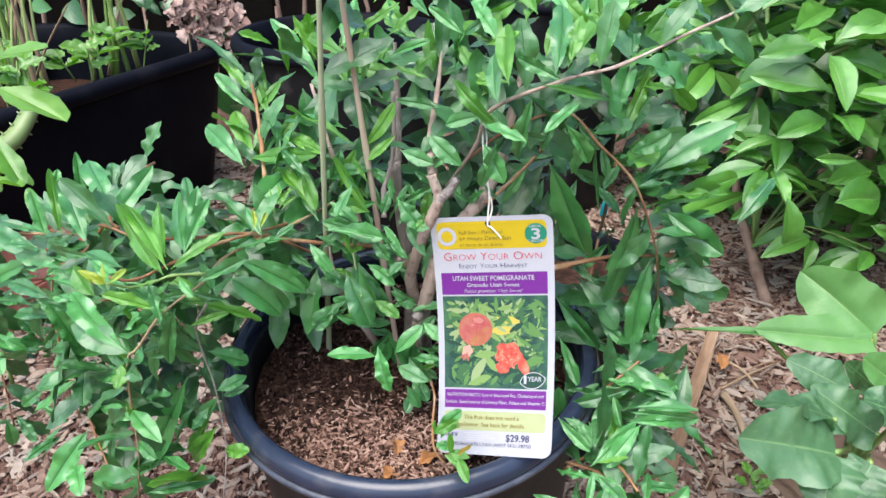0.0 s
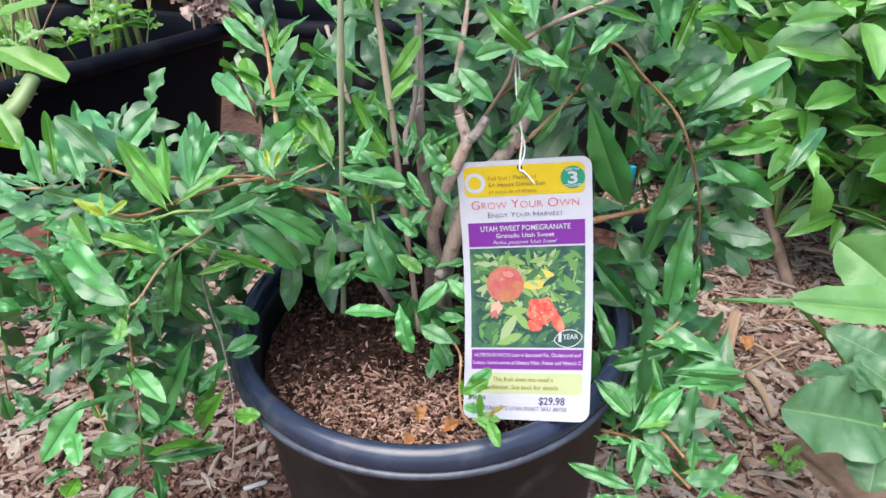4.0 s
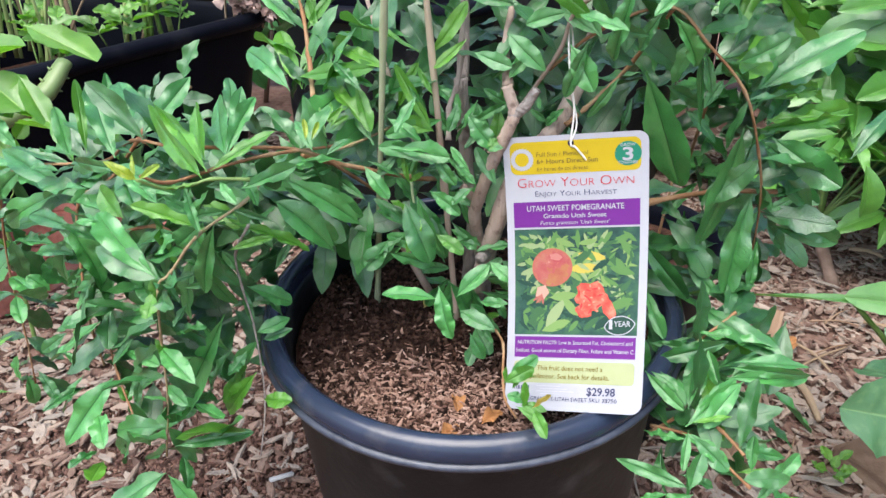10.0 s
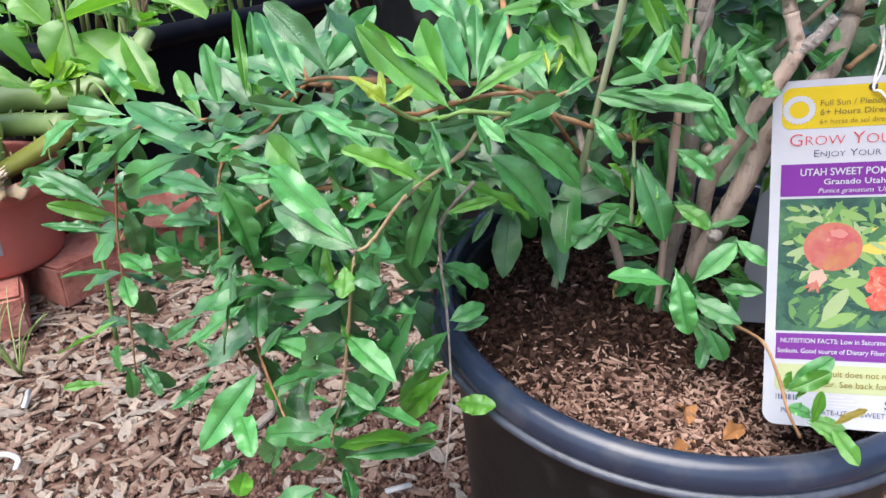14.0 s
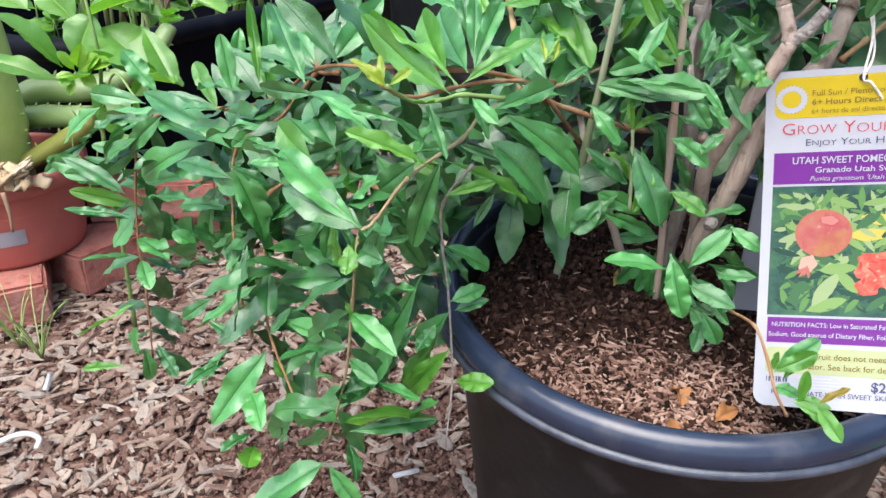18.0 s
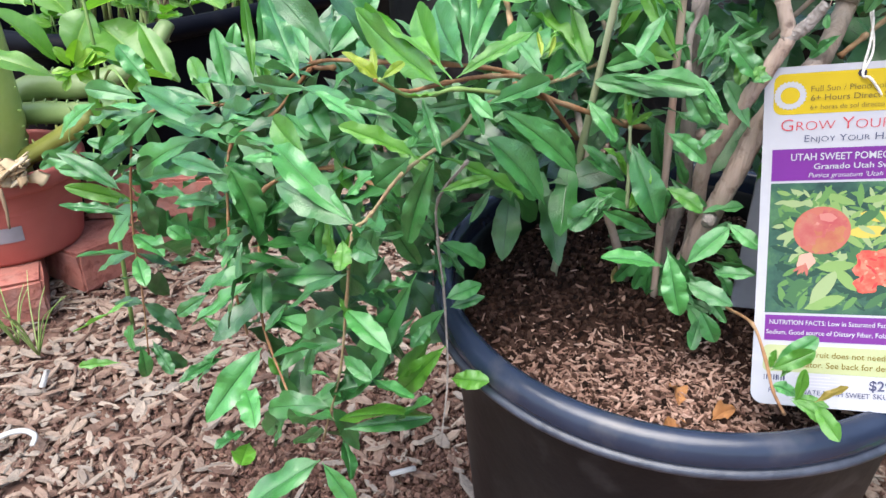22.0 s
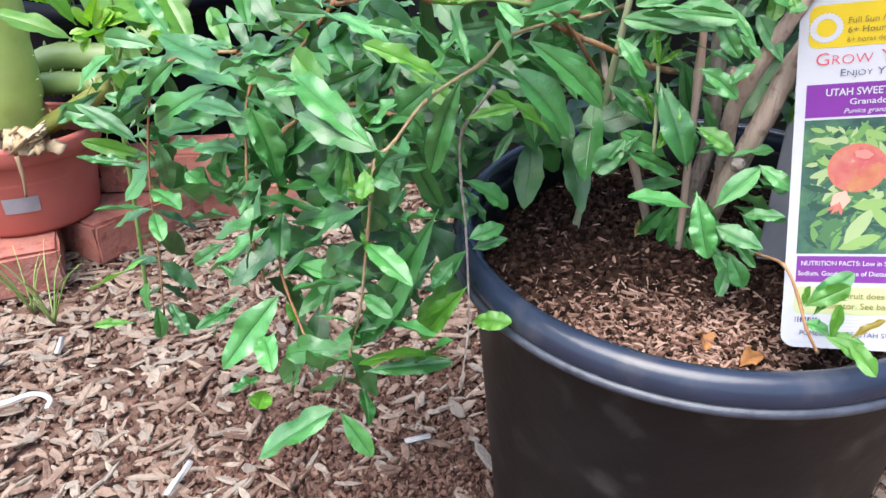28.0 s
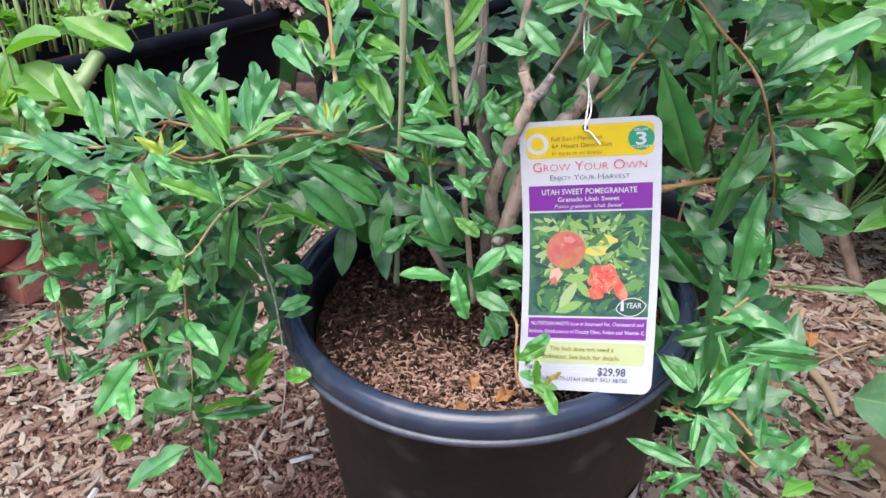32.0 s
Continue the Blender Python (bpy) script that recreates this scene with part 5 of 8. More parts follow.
leaf((-.310, .503, .405), (-.344, .520, .402), (-.288, -.456, .842), 0.22)
leaf((-.271, .461, .411), (-.312, .477, .399), (-.358, -.281, .890), 0.22)
leaf((-.182, .390, .437), (-.205, .395, .442), (-.025, -.776, .630), 0.22)
leaf((-.243, .418, .408), (-.272, .434, .407), (-.024, -.013, 1.000), 0.26)
leaf((-.316, .508, .339), (-.359, .527, .333), (-.400, -.692, .601), 0.26)
leaf((-.165, .430, .364), (-.174, .424, .387), (.816, -.555, .161), 0.24)
leaf((-.154, .454, .359), (-.143, .460, .377), (-.074, -.929, .363), 0.24)
leaf((-.088, .502, .429), (-.039, .466, .434), (-.576, -.734, .360), 0.14)
leaf((-.096, .498, .418), (-.071, .497, .406), (.291, -.671, .682), 0.27)
leaf((-.064, .489, .397), (-.047, .483, .355), (-.318, -.948, .012), 0.30)
leaf((-.042, .503, .367), (-.023, .493, .358), (.143, -.524, .840), 0.40)
leaf((-.130, .448, .424), (-.097, .467, .387), (.579, -.809, .101), 0.30)
leaf((-.131, .475, .390), (-.117, .476, .365), (.363, -.912, .193), 0.44)
leaf((-.074, .488, .368), (-.098, .476, .353), (-.252, -.495, .831), 0.40)
leaf((-.092, .488, .387), (-.068, .495, .372), (.546, -.571, .613), 0.24)
leaf((-.039, .499, .395), (-.023, .504, .384), (.259, -.966, .003), 0.29)
leaf((-.038, .464, .429), (-.025, .462, .417), (.399, -.731, .554), 0.30)
leaf((-.052, .480, .445), (-.071, .495, .446), (-.397, -.529, .750), 0.42, "young")
leaf((-.037, .478, .464), (-.041, .472, .447), (-.225, -.890, .396), 0.38)
leaf((-.029, .494, .445), (-.006, .493, .461), (-.230, -.944, .235), 0.22)
leaf((-.011, .507, .454), (-.012, .500, .428), (.002, -.963, .268), 0.42, "young")
leaf((-.013, .460, .439), (-.018, .463, .447), (.350, -.813, .466), 0.71, "young")
leaf((-.106, .518, .466), (-.093, .499, .438), (.309, -.713, .630), 0.26, "young")
leaf((-.067, .476, .475), (-.056, .476, .459), (.088, -.996, .021), 0.24)
leaf((-.069, .492, .405), (-.073, .491, .424), (.023, -1.000, -.020), 0.24, "young")
leaf((-.069, .491, .406), (-.059, .485, .416), (-.515, -.854, .074), 0.26, "young")
leaf((-.068, .497, .404), (-.063, .498, .420), (-.544, -.806, .233), 0.22, "young")
leaf((-.067, .497, .379), (-.081, .492, .393), (.696, -.474, .540), 0.29, "young")
leaf((-.066, .497, .373), (-.073, .494, .390), (-.058, -.981, -.187), 0.22, "young")
leaf((.011, .465, .472), (.011, .463, .465), (-.469, -.865, .177), 0.55)
leaf((-.079, .509, .381), (-.071, .507, .361), (.148, -.977, .156), 0.29)
leaf((-.122, .497, .445), (-.113, .504, .452), (.300, -.834, .463), 0.29, "young")
leaf((-.120, .496, .443), (-.122, .510, .454), (-.284, -.623, .729), 0.29, "young")
leaf((-.119, .496, .443), (-.108, .501, .448), (.300, -.915, .270), 0.29, "young")
leaf((-.066, .522, .422), (-.073, .515, .397), (.155, -.961, .229), 0.29)
leaf((-.039, .505, .411), (-.046, .511, .389), (-.637, -.771, .005), 0.25)
leaf((-.022, .494, .442), (-.033, .487, .431), (-.144, -.755, .640), 0.29)
leaf((.007, .488, .458), (.018, .485, .451), (-.184, -.969, .163), 0.38)
leaf((.027, .474, .469), (.038, .471, .459), (.161, -.866, .473), 0.29)
leaf((-.090, .540, .453), (-.102, .530, .438), (-.386, -.559, .734), 0.29)
leaf((-.060, .521, .450), (-.066, .528, .427), (-.057, -.965, -.256), 0.29)
leaf((-.022, .510, .465), (-.004, .505, .455), (-.099, -.934, .344), 0.29)
leaf((.031, .494, .457), (.018, .497, .445), (-.530, -.760, .377), 0.29)
leaf((-.052, .505, .420), (-.061, .516, .433), (.132, -.671, .730), 0.29)
leaf((-.036, .526, .381), (-.027, .522, .361), (.277, -.910, .309), 0.29)
leaf((-.061, .528, .403), (-.040, .527, .391), (.015, -.995, .098), 0.29)
leaf((-.083, .537, .447), (-.071, .536, .428), (.499, -.796, .343), 0.29)
leaf((.144, .502, .465), (.210, .542, .459), (.438, -.617, .654), 0.20, "young")
leaf((.167, .512, .442), (.240, .557, .439), (.338, -.483, .807), 0.19, "young")
leaf((.183, .517, .429), (.215, .508, .397), (-.146, -.979, .140), 0.30)
leaf((.162, .506, .442), (.182, .532, .458), (-.252, -.344, .905), 0.29)
leaf((.144, .487, .471), (.175, .517, .488), (.343, -.715, .609), 0.23)
leaf((.105, .459, .520), (.118, .466, .532), (-.398, -.501, .769), 0.29)
leaf((.177, .496, .381), (.222, .496, .369), (.142, -.818, .557), 0.27)
leaf((.167, .497, .397), (.194, .502, .404), (-.070, -.655, .752), 0.29)
leaf((.158, .499, .409), (.173, .496, .389), (-.093, -.992, .081), 0.30)
leaf((.120, .461, .514), (.102, .459, .520), (.237, -.941, .241), 0.29)
leaf((.094, .454, .502), (.087, .457, .482), (-.791, -.588, .169), 0.29)
leaf((.066, .445, .511), (.043, .435, .516), (.412, -.882, .229), 0.29)
leaf((.045, .474, .508), (.033, .481, .485), (-.651, -.756, .070), 0.29)
leaf((.071, .443, .523), (.061, .450, .503), (-.588, -.808, -.022), 0.38)
leaf((.093, .438, .306), (.139, .437, .322), (-.219, -.810, .545), 0.24)
leaf((.121, .458, .316), (.164, .428, .323), (-.342, -.283, .896), 0.22)
leaf((.135, .419, .315), (.185, .419, .310), (.053, -.886, .461), 0.19)
leaf((.094, .423, .308), (.104, .399, .301), (.102, -.268, .958), 0.29)
leaf((.140, .409, .312), (.111, .383, .301), (-.103, -.293, .951), 0.30)
leaf((.031, .482, .522), (.043, .462, .507), (-.196, -.670, .716), 0.29)
leaf((.058, .501, .469), (.044, .500, .455), (-.545, -.634, .548), 0.29)
leaf((.074, .507, .460), (.067, .496, .441), (.041, -.895, .444), 0.29)
leaf((.142, .399, .274), (.166, .402, .273), (.103, -.971, -.214), 0.30)
leaf((.111, .403, .241), (.133, .400, .235), (.221, -.260, .940), 0.26)
leaf((.131, .391, .235), (.138, .383, .213), (-.496, -.850, .177), 0.29)
leaf((.115, .426, .271), (.129, .459, .285), (.598, -.512, .616), 0.25)
leaf((.153, .386, .250), (.177, .388, .236), (.370, .580, .726), 0.25)
leaf((.126, .402, .289), (.123, .434, .302), (.141, -.376, .916), 0.38, "young")
leaf((.143, .373, .241), (.173, .381, .203), (.473, .708, .525), 0.29)
leaf((.134, .383, .282), (.164, .384, .275), (.195, -.529, .826), 0.27)
leaf((.105, .376, .234), (.090, .380, .212), (-.409, -.902, .134), 0.30, "young")
leaf((.129, .526, .303), (.182, .537, .308), (-.191, .550, .813), 0.30, "young")
leaf((.116, .405, .295), (.128, .387, .286), (-.042, -.455, .890), 0.38, "young")
leaf((.127, .474, .279), (.151, .451, .279), (-.223, -.236, .946), 0.25)
leaf((.104, .428, .243), (.104, .405, .220), (-.778, -.456, .431), 0.31)
leaf((.131, .483, .306), (.174, .504, .309), (.039, -.246, .968), 0.27)
leaf((.107, .428, .299), (.118, .403, .292), (-.280, -.376, .883), 0.38)
leaf((.128, .415, .283), (.123, .395, .260), (-.986, .138, .097), 0.29)
leaf((.154, .517, .293), (.191, .529, .293), (-.028, .037, .999), 0.32)
leaf((.117, .427, .251), (.120, .403, .218), (.998, .061, .031), 0.29)
leaf((.138, .446, .295), (.184, .470, .301), (.088, -.418, .904), 0.31)
leaf((.140, .476, .304), (.160, .452, .302), (-.645, -.551, .529), 0.31, "young")
leaf((.138, .423, .304), (.162, .436, .313), (-.254, -.183, .950), 0.31)
leaf((-.201, .462, .407), (-.173, .451, .389), (.242, -.621, .746), 0.32, "young")
leaf((-.230, .457, .401), (-.204, .429, .374), (-.682, -.725, .099), 0.24, "young")
leaf((-.239, .520, .398), (-.298, .553, .400), (-.472, -.812, -.342), 0.30)
leaf((-.287, .526, .317), (-.360, .553, .298), (-.355, -.321, .878), 0.31)
leaf((-.296, .522, .335), (-.334, .515, .308), (.174, -.985, -.010), 0.30)
leaf((-.322, .542, .367), (-.391, .579, .373), (.151, .131, .980), 0.28)
leaf((-.316, .546, .328), (-.316, .507, .286), (.810, -.425, .403), 0.30)
leaf((-.283, .519, .345), (-.314, .514, .368), (.137, -.990, -.014), 0.28)
leaf((-.441, .628, .281), (-.493, .611, .304), (.444, -.775, .450), 0.24, "young")
leaf((-.204, .439, .405), (-.187, .429, .381), (.203, -.832, .517), 0.38)
leaf((-.226, .466, .396), (-.258, .476, .363), (-.468, -.861, .197), 0.28)
leaf((-.267, .534, .394), (-.314, .575, .414), (-.307, -.680, .666), 0.24, "young")
leaf((-.236, .463, .365), (-.259, .470, .314), (-.778, -.568, .268), 0.29)
leaf((-.211, .457, .413), (-.251, .468, .390), (-.133, -.960, -.244), 0.32)
leaf((-.285, .502, .377), (-.312, .510, .338), (-.107, -.987, -.119), 0.29)
leaf((-.416, .629, .298), (-.475, .617, .255), (-.584, -.040, .811), 0.27)
leaf((-.240, .490, .384), (-.289, .505, .348), (-.407, -.894, .188), 0.31)
leaf((-.218, .468, .371), (-.249, .475, .329), (-.526, -.816, .238), 0.27)
leaf((-.224, .451, .388), (-.247, .458, .361), (-.758, -.033, .651), 0.30)
leaf((-.198, .434, .376), (-.181, .447, .334), (.418, -.903, -.099), 0.24)
leaf((-.226, .476, .385), (-.236, .467, .355), (.014, -.957, .290), 0.32, "young")
leaf((-.196, .431, .379), (-.211, .431, .334), (-.519, -.838, .170), 0.31)
leaf((-.326, .515, .348), (-.341, .521, .306), (-.426, -.904, .022), 0.30)
leaf((-.335, .564, .280), (-.411, .601, .278), (.187, .428, .884), 0.38)
leaf((-.427, .618, .330), (-.472, .621, .337), (.109, -.432, .895), 0.29)
leaf((-.413, .597, .351), (-.461, .596, .318), (.053, -.998, -.037), 0.26)
leaf((-.224, .462, .379), (-.272, .479, .357), (-.386, -.912, .142), 0.38)
leaf((-.397, .619, .366), (-.463, .625, .362), (-.095, -.523, .847), 0.27)
leaf((-.205, .449, .396), (-.238, .456, .376), (-.088, -.977, -.196), 0.28)
leaf((-.218, .452, .408), (-.255, .464, .390), (-.331, -.942, .051), 0.24)
leaf((-.207, .435, .394), (-.241, .447, .379), (-.502, -.597, .625), 0.26)
leaf((-.206, .441, .372), (-.180, .459, .349), (.695, -.670, .262), 0.31)
leaf((-.209, .450, .361), (-.232, .454, .332), (.450, -.774, -.446), 0.30)
leaf((-.381, .609, .322), (-.463, .627, .300), (-.326, -.744, .584), 0.28)
leaf((-.349, .589, .378), (-.374, .614, .409), (.319, -.583, .747), 0.27, "young")
leaf((-.211, .452, .297), (-.190, .464, .255), (.769, -.606, .205), 0.30)
leaf((-.443, .581, .320), (-.471, .581, .330), (.314, -.413, .855), 0.38, "young")
leaf((-.396, .594, .375), (-.440, .600, .352), (-.431, -.635, .641), 0.26)
leaf((-.396, .576, .386), (-.437, .576, .395), (.176, -.568, .804), 0.29)
leaf((-.445, .599, .376), (-.485, .603, .347), (-.395, -.807, .439), 0.38)
leaf((-.413, .578, .377), (-.458, .583, .354), (-.414, -.621, .666), 0.29)
leaf((-.383, .571, .379), (-.421, .578, .351), (-.199, -.979, .042), 0.31)
leaf((-.435, .580, .328), (-.474, .577, .330), (.086, -.915, .394), 0.26)
leaf((-.390, .586, .392), (-.413, .587, .421), (.115, -.984, .139), 0.38)
leaf((-.467, .610, .345), (-.504, .601, .320), (.079, -.976, .202), 0.24)
leaf((-.454, .603, .322), (-.501, .601, .330), (.110, -.922, .372), 0.38)
leaf((-.433, .605, .363), (-.455, .607, .334), (.585, -.645, -.491), 0.28)
leaf((-.139, .578, .485), (-.153, .602, .503), (.128, -.541, .831), 0.22, "young")
leaf((-.125, .600, .543), (-.091, .583, .564), (-.555, -.780, .288), 0.20, "young")
leaf((-.108, .564, .470), (-.119, .598, .491), (.532, -.308, .789), 0.26, "young")
leaf((-.144, .594, .496), (-.154, .615, .525), (-.048, -.818, .573), 0.24, "young")
leaf((-.103, .596, .525), (-.102, .588, .558), (.202, -.949, -.244), 0.26, "young")
leaf((-.137, .566, .465), (-.117, .576, .488), (-.367, -.693, .620), 0.24, "young")
leaf((-.126, .602, .514), (-.127, .595, .545), (.825, -.555, -.103), 0.21, "young")
leaf((-.142, .625, .532), (-.164, .609, .546), (.640, -.252, .726), 0.23, "young")
leaf((-.102, .586, .540), (-.103, .579, .566), (-.189, -.947, -.261), 0.27, "young")
leaf((-.063, .507, .528), (-.058, .512, .549), (.600, -.799, .036), 0.24, "young")
leaf((-.048, .508, .541), (-.054, .523, .561), (.940, -.045, .337), 0.24, "young")
leaf((-.039, .510, .560), (-.015, .505, .581), (-.629, -.393, .671), 0.22, "young")
leaf((-.070, .549, .542), (-.077, .585, .567), (.844, -.180, .505), 0.24, "young")
leaf((-.067, .516, .525), (-.079, .544, .546), (-.217, -.651, .727), 0.24, "young")
leaf((-.041, .540, .561), (-.018, .525, .557), (-.223, -.535, .815), 0.22)
leaf((-.061, .542, .536), (-.057, .559, .560), (.018, -.802, .598), 0.26, "young")
leaf((-.052, .530, .533), (-.039, .532, .550), (-.590, -.615, .524), 0.25, "young")
leaf((-.050, .549, .577), (-.034, .552, .591), (-.333, -.752, .569), 0.22, "young")
leaf((-.059, .533, .536), (-.057, .550, .560), (-.174, -.789, .589), 0.22, "young")
leaf((-.079, .564, .542), (-.068, .573, .559), (.566, -.824, .038), 0.24, "young")
leaf((-.055, .547, .562), (-.089, .576, .569), (-.068, -.296, .953), 0.24, "young")
leaf((-.081, .549, .513), (-.065, .542, .539), (.272, -.875, -.401), 0.21, "young")
leaf((-.037, .524, .566), (-.041, .554, .586), (.947, -.085, .309), 0.24)
leaf((.029, .473, .539), (.010, .503, .556), (.062, -.454, .889), 0.27, "young")
leaf((.038, .467, .558), (.021, .494, .571), (.493, -.076, .867), 0.39)
leaf((.123, .538, .561), (.158, .566, .567), (.582, -.782, .225), 0.24, "young")
leaf((.031, .481, .563), (.013, .503, .572), (-.033, -.398, .917), 0.25, "young")
leaf((.141, .534, .567), (.179, .550, .582), (-.218, -.334, .917), 0.30, "young")
leaf((.135, .547, .570), (.125, .556, .594), (.705, -.488, .514), 0.25)
leaf((.107, .517, .564), (.110, .560, .593), (-.784, -.298, .545), 0.30, "young")
leaf((.046, .519, .584), (.062, .561, .610), (.639, -.568, .518), 0.27, "young")
leaf((.176, .582, .573), (.205, .584, .562), (.308, -.687, .658), 0.30, "young")
leaf((.043, .463, .542), (.022, .479, .539), (-.403, -.378, .833), 0.25, "young")
leaf((.142, .545, .546), (.169, .574, .570), (.079, -.690, .720), 0.24, "young")
leaf((.111, .503, .570), (.123, .544, .596), (.084, -.562, .823), 0.38)
leaf((.170, .544, .576), (.194, .555, .589), (.474, -.852, -.220), 0.28, "young")
leaf((.131, .512, .545), (.136, .545, .567), (-.177, -.511, .841), 0.27)
leaf((.171, .544, .541), (.209, .556, .542), (.128, -.522, .843), 0.38, "young")
leaf((.099, .502, .578), (.129, .518, .566), (.540, -.733, .414), 0.38, "young")
leaf((.055, .525, .580), (.044, .555, .598), (-.518, -.571, .636), 0.32, "young")
leaf((.128, .553, .570), (.137, .575, .596), (-.905, -.123, .408), 0.27, "young")
leaf((.061, .491, .579), (.049, .529, .602), (-.588, -.548, .596), 0.30, "young")
leaf((.103, .493, .567), (.077, .498, .585), (-.448, -.755, -.478), 0.30, "young")
leaf((.039, .503, .554), (.034, .531, .573), (-.070, -.540, .839), 0.31, "young")
leaf((.075, .457, .585), (.065, .480, .597), (-.410, -.576, .707), 0.27)
leaf((.168, .546, .521), (.195, .557, .497), (.279, -.954, -.108), 0.32, "young")
leaf((.137, .526, .540), (.172, .569, .561), (.434, -.660, .614), 0.27, "young")
leaf((.083, .457, .562), (.106, .493, .582), (-.163, -.399, .902), 0.30, "young")
leaf((.091, .495, .569), (.097, .523, .587), (-.221, -.498, .839), 0.27)
leaf((.061, .445, .562), (.069, .459, .581), (-.011, -.792, .610), 0.30, "young")
leaf((.053, .490, .573), (.073, .523, .591), (-.725, .056, .687), 0.30, "young")
leaf((.166, .574, .569), (.209, .585, .572), (.255, -.941, -.222), 0.31, "young")
leaf((.071, .420, .561), (.075, .435, .580), (.076, -.798, .598), 0.27, "young")
leaf((.078, .516, .578), (.094, .548, .597), (-.022, -.514, .857), 0.30, "young")
leaf((.129, .491, .536), (.156, .522, .551), (.630, -.695, .347), 0.28, "young")
leaf((.088, .448, .555), (.107, .476, .570), (-.178, -.364, .914), 0.30, "young")
leaf((.119, .521, .574), (.147, .546, .586), (.205, -.622, .755), 0.25, "young")
leaf((-.023, .515, .530), (-.006, .511, .552), (-.500, -.837, .222), 0.39, "young")
leaf((-.002, .523, .531), (.026, .514, .550), (-.547, -.613, .570), 0.27)
leaf((-.007, .528, .532), (-.012, .540, .567), (-.094, -.948, .304), 0.30, "young")
leaf((-.004, .529, .560), (.000, .550, .588), (.519, -.725, .453), 0.27)
leaf((.017, .485, .524), (.043, .470, .549), (-.658, -.697, .285), 0.29, "young")
leaf((.009, .498, .540), (.009, .508, .562), (-.975, -.200, .102), 0.30)
leaf((-.017, .523, .557), (-.045, .551, .568), (.189, -.186, .964), 0.26, "young")
leaf((.004, .546, .561), (-.007, .577, .588), (.135, -.630, .765), 0.30)
leaf((-.022, .544, .553), (-.044, .581, .573), (-.755, -.599, .265), 0.28, "young")
leaf((.024, .506, .571), (.032, .548, .601), (-.615, -.379, .692), 0.27)
leaf((.022, .502, .571), (.045, .488, .586), (-.209, -.849, -.485), 0.29, "young")
leaf((.011, .527, .529), (.041, .510, .549), (-.644, -.316, .696), 0.32)
leaf((-.030, .517, .530), (-.066, .534, .539), (-.205, -.780, .592), 0.28, "young")
leaf((.004, .501, .546), (.016, .508, .568), (.679, -.717, -.156), 0.27)
leaf((-.019, .479, .342), (.001, .482, .344), (-.055, -.270, .961), 0.30)
leaf((-.021, .474, .334), (.005, .474, .330), (-.021, -.989, -.149), 0.27)
leaf((-.020, .463, .318), (-.012, .446, .312), (-.445, -.498, .744), 0.31)
leaf((-.042, .515, .319), (-.043, .521, .283), (-.214, -.968, -.133), 0.26)
leaf((-.035, .521, .296), (-.027, .517, .274), (.020, -.986, .166), 0.28)
leaf((-.029, .500, .325), (-.018, .506, .293), (.315, -.947, -.064), 0.27)
leaf((-.041, .515, .318), (-.050, .520, .288), (-.268, -.960, -.085), 0.30)
leaf((-.008, .487, .347), (.009, .485, .340), (-.246, -.934, -.260), 0.29)
leaf((-.050, .487, .346), (-.081, .474, .362), (.312, -.938, -.153), 0.25)
leaf((-.033, .536, .274), (-.049, .529, .261), (-.432, -.452, .780), 0.25, "young")
leaf((-.025, .516, .288), (-.004, .497, .288), (-.656, -.724, -.212), 0.24)
leaf((-.014, .485, .326), (-.001, .476, .312), (.221, -.734, .642), 0.30)
leaf((-.044, .520, .317), (-.063, .528, .289), (.042, -.951, -.306), 0.30)
leaf((-.041, .509, .333), (-.071, .527, .322), (-.568, -.761, .312), 0.24)
leaf((-.034, .521, .298), (-.017, .498, .291), (-.283, -.453, .845), 0.30)
leaf((-.044, .544, .297), (-.051, .538, .274), (.359, -.921, .150), 0.26)
leaf((-.025, .486, .358), (-.001, .489, .363), (-.183, -.183, .966), 0.27)
leaf((-.056, .499, .351), (-.082, .487, .371), (.644, -.577, .503), 0.30)
leaf((-.030, .517, .308), (-.047, .524, .276), (-.719, -.652, .239), 0.27)
leaf((-.018, .496, .332), (.007, .493, .324), (.272, -.390, .879), 0.31, "young")
leaf((-.040, .510, .457), (-.058, .509, .468), (.352, -.795, .493), 0.28)
leaf((-.056, .514, .440), (-.072, .529, .456), (-.149, -.764, .628), 0.27, "young")
leaf((-.044, .500, .433), (-.046, .506, .450), (-.435, -.865, .249), 0.29)
leaf((-.022, .499, .436), (-.023, .507, .456), (.462, -.824, .327), 0.24)
leaf((-.040, .525, .366), (-.051, .518, .399), (-.243, -.924, -.295), 0.25)
leaf((.009, .509, .370), (.016, .502, .396), (-.690, -.724, .001), 0.24, "young")
leaf((.013, .495, .419), (.026, .492, .439), (-.845, -.098, .525), 0.22, "young")
leaf((-.028, .506, .380), (-.025, .502, .401), (-.704, -.707, -.062), 0.28)
leaf((-.015, .519, .440), (-.001, .516, .461), (-.825, -.171, .539), 0.26, "young")
leaf((-.009, .515, .450), (-.008, .514, .466), (-.247, -.966, -.078), 0.28, "young")
leaf((-.036, .492, .448), (-.039, .495, .465), (.239, -.947, .216), 0.24)
leaf((-.015, .516, .435), (-.030, .522, .451), (.006, -.947, .321), 0.25)
leaf((-.008, .520, .455), (-.011, .521, .475), (.700, -.701, .138), 0.24)
leaf((-.042, .491, .440), (-.056, .495, .463), (-.487, -.862, -.140), 0.28)
leaf((-.066, .520, .372), (-.078, .522, .399), (.692, -.630, .353), 0.27)
leaf((.016, .497, .399), (.027, .502, .421), (-.536, -.741, .405), 0.29)
leaf((-.043, .517, .407), (-.059, .527, .402), (-.575, -.686, .445), 0.26)
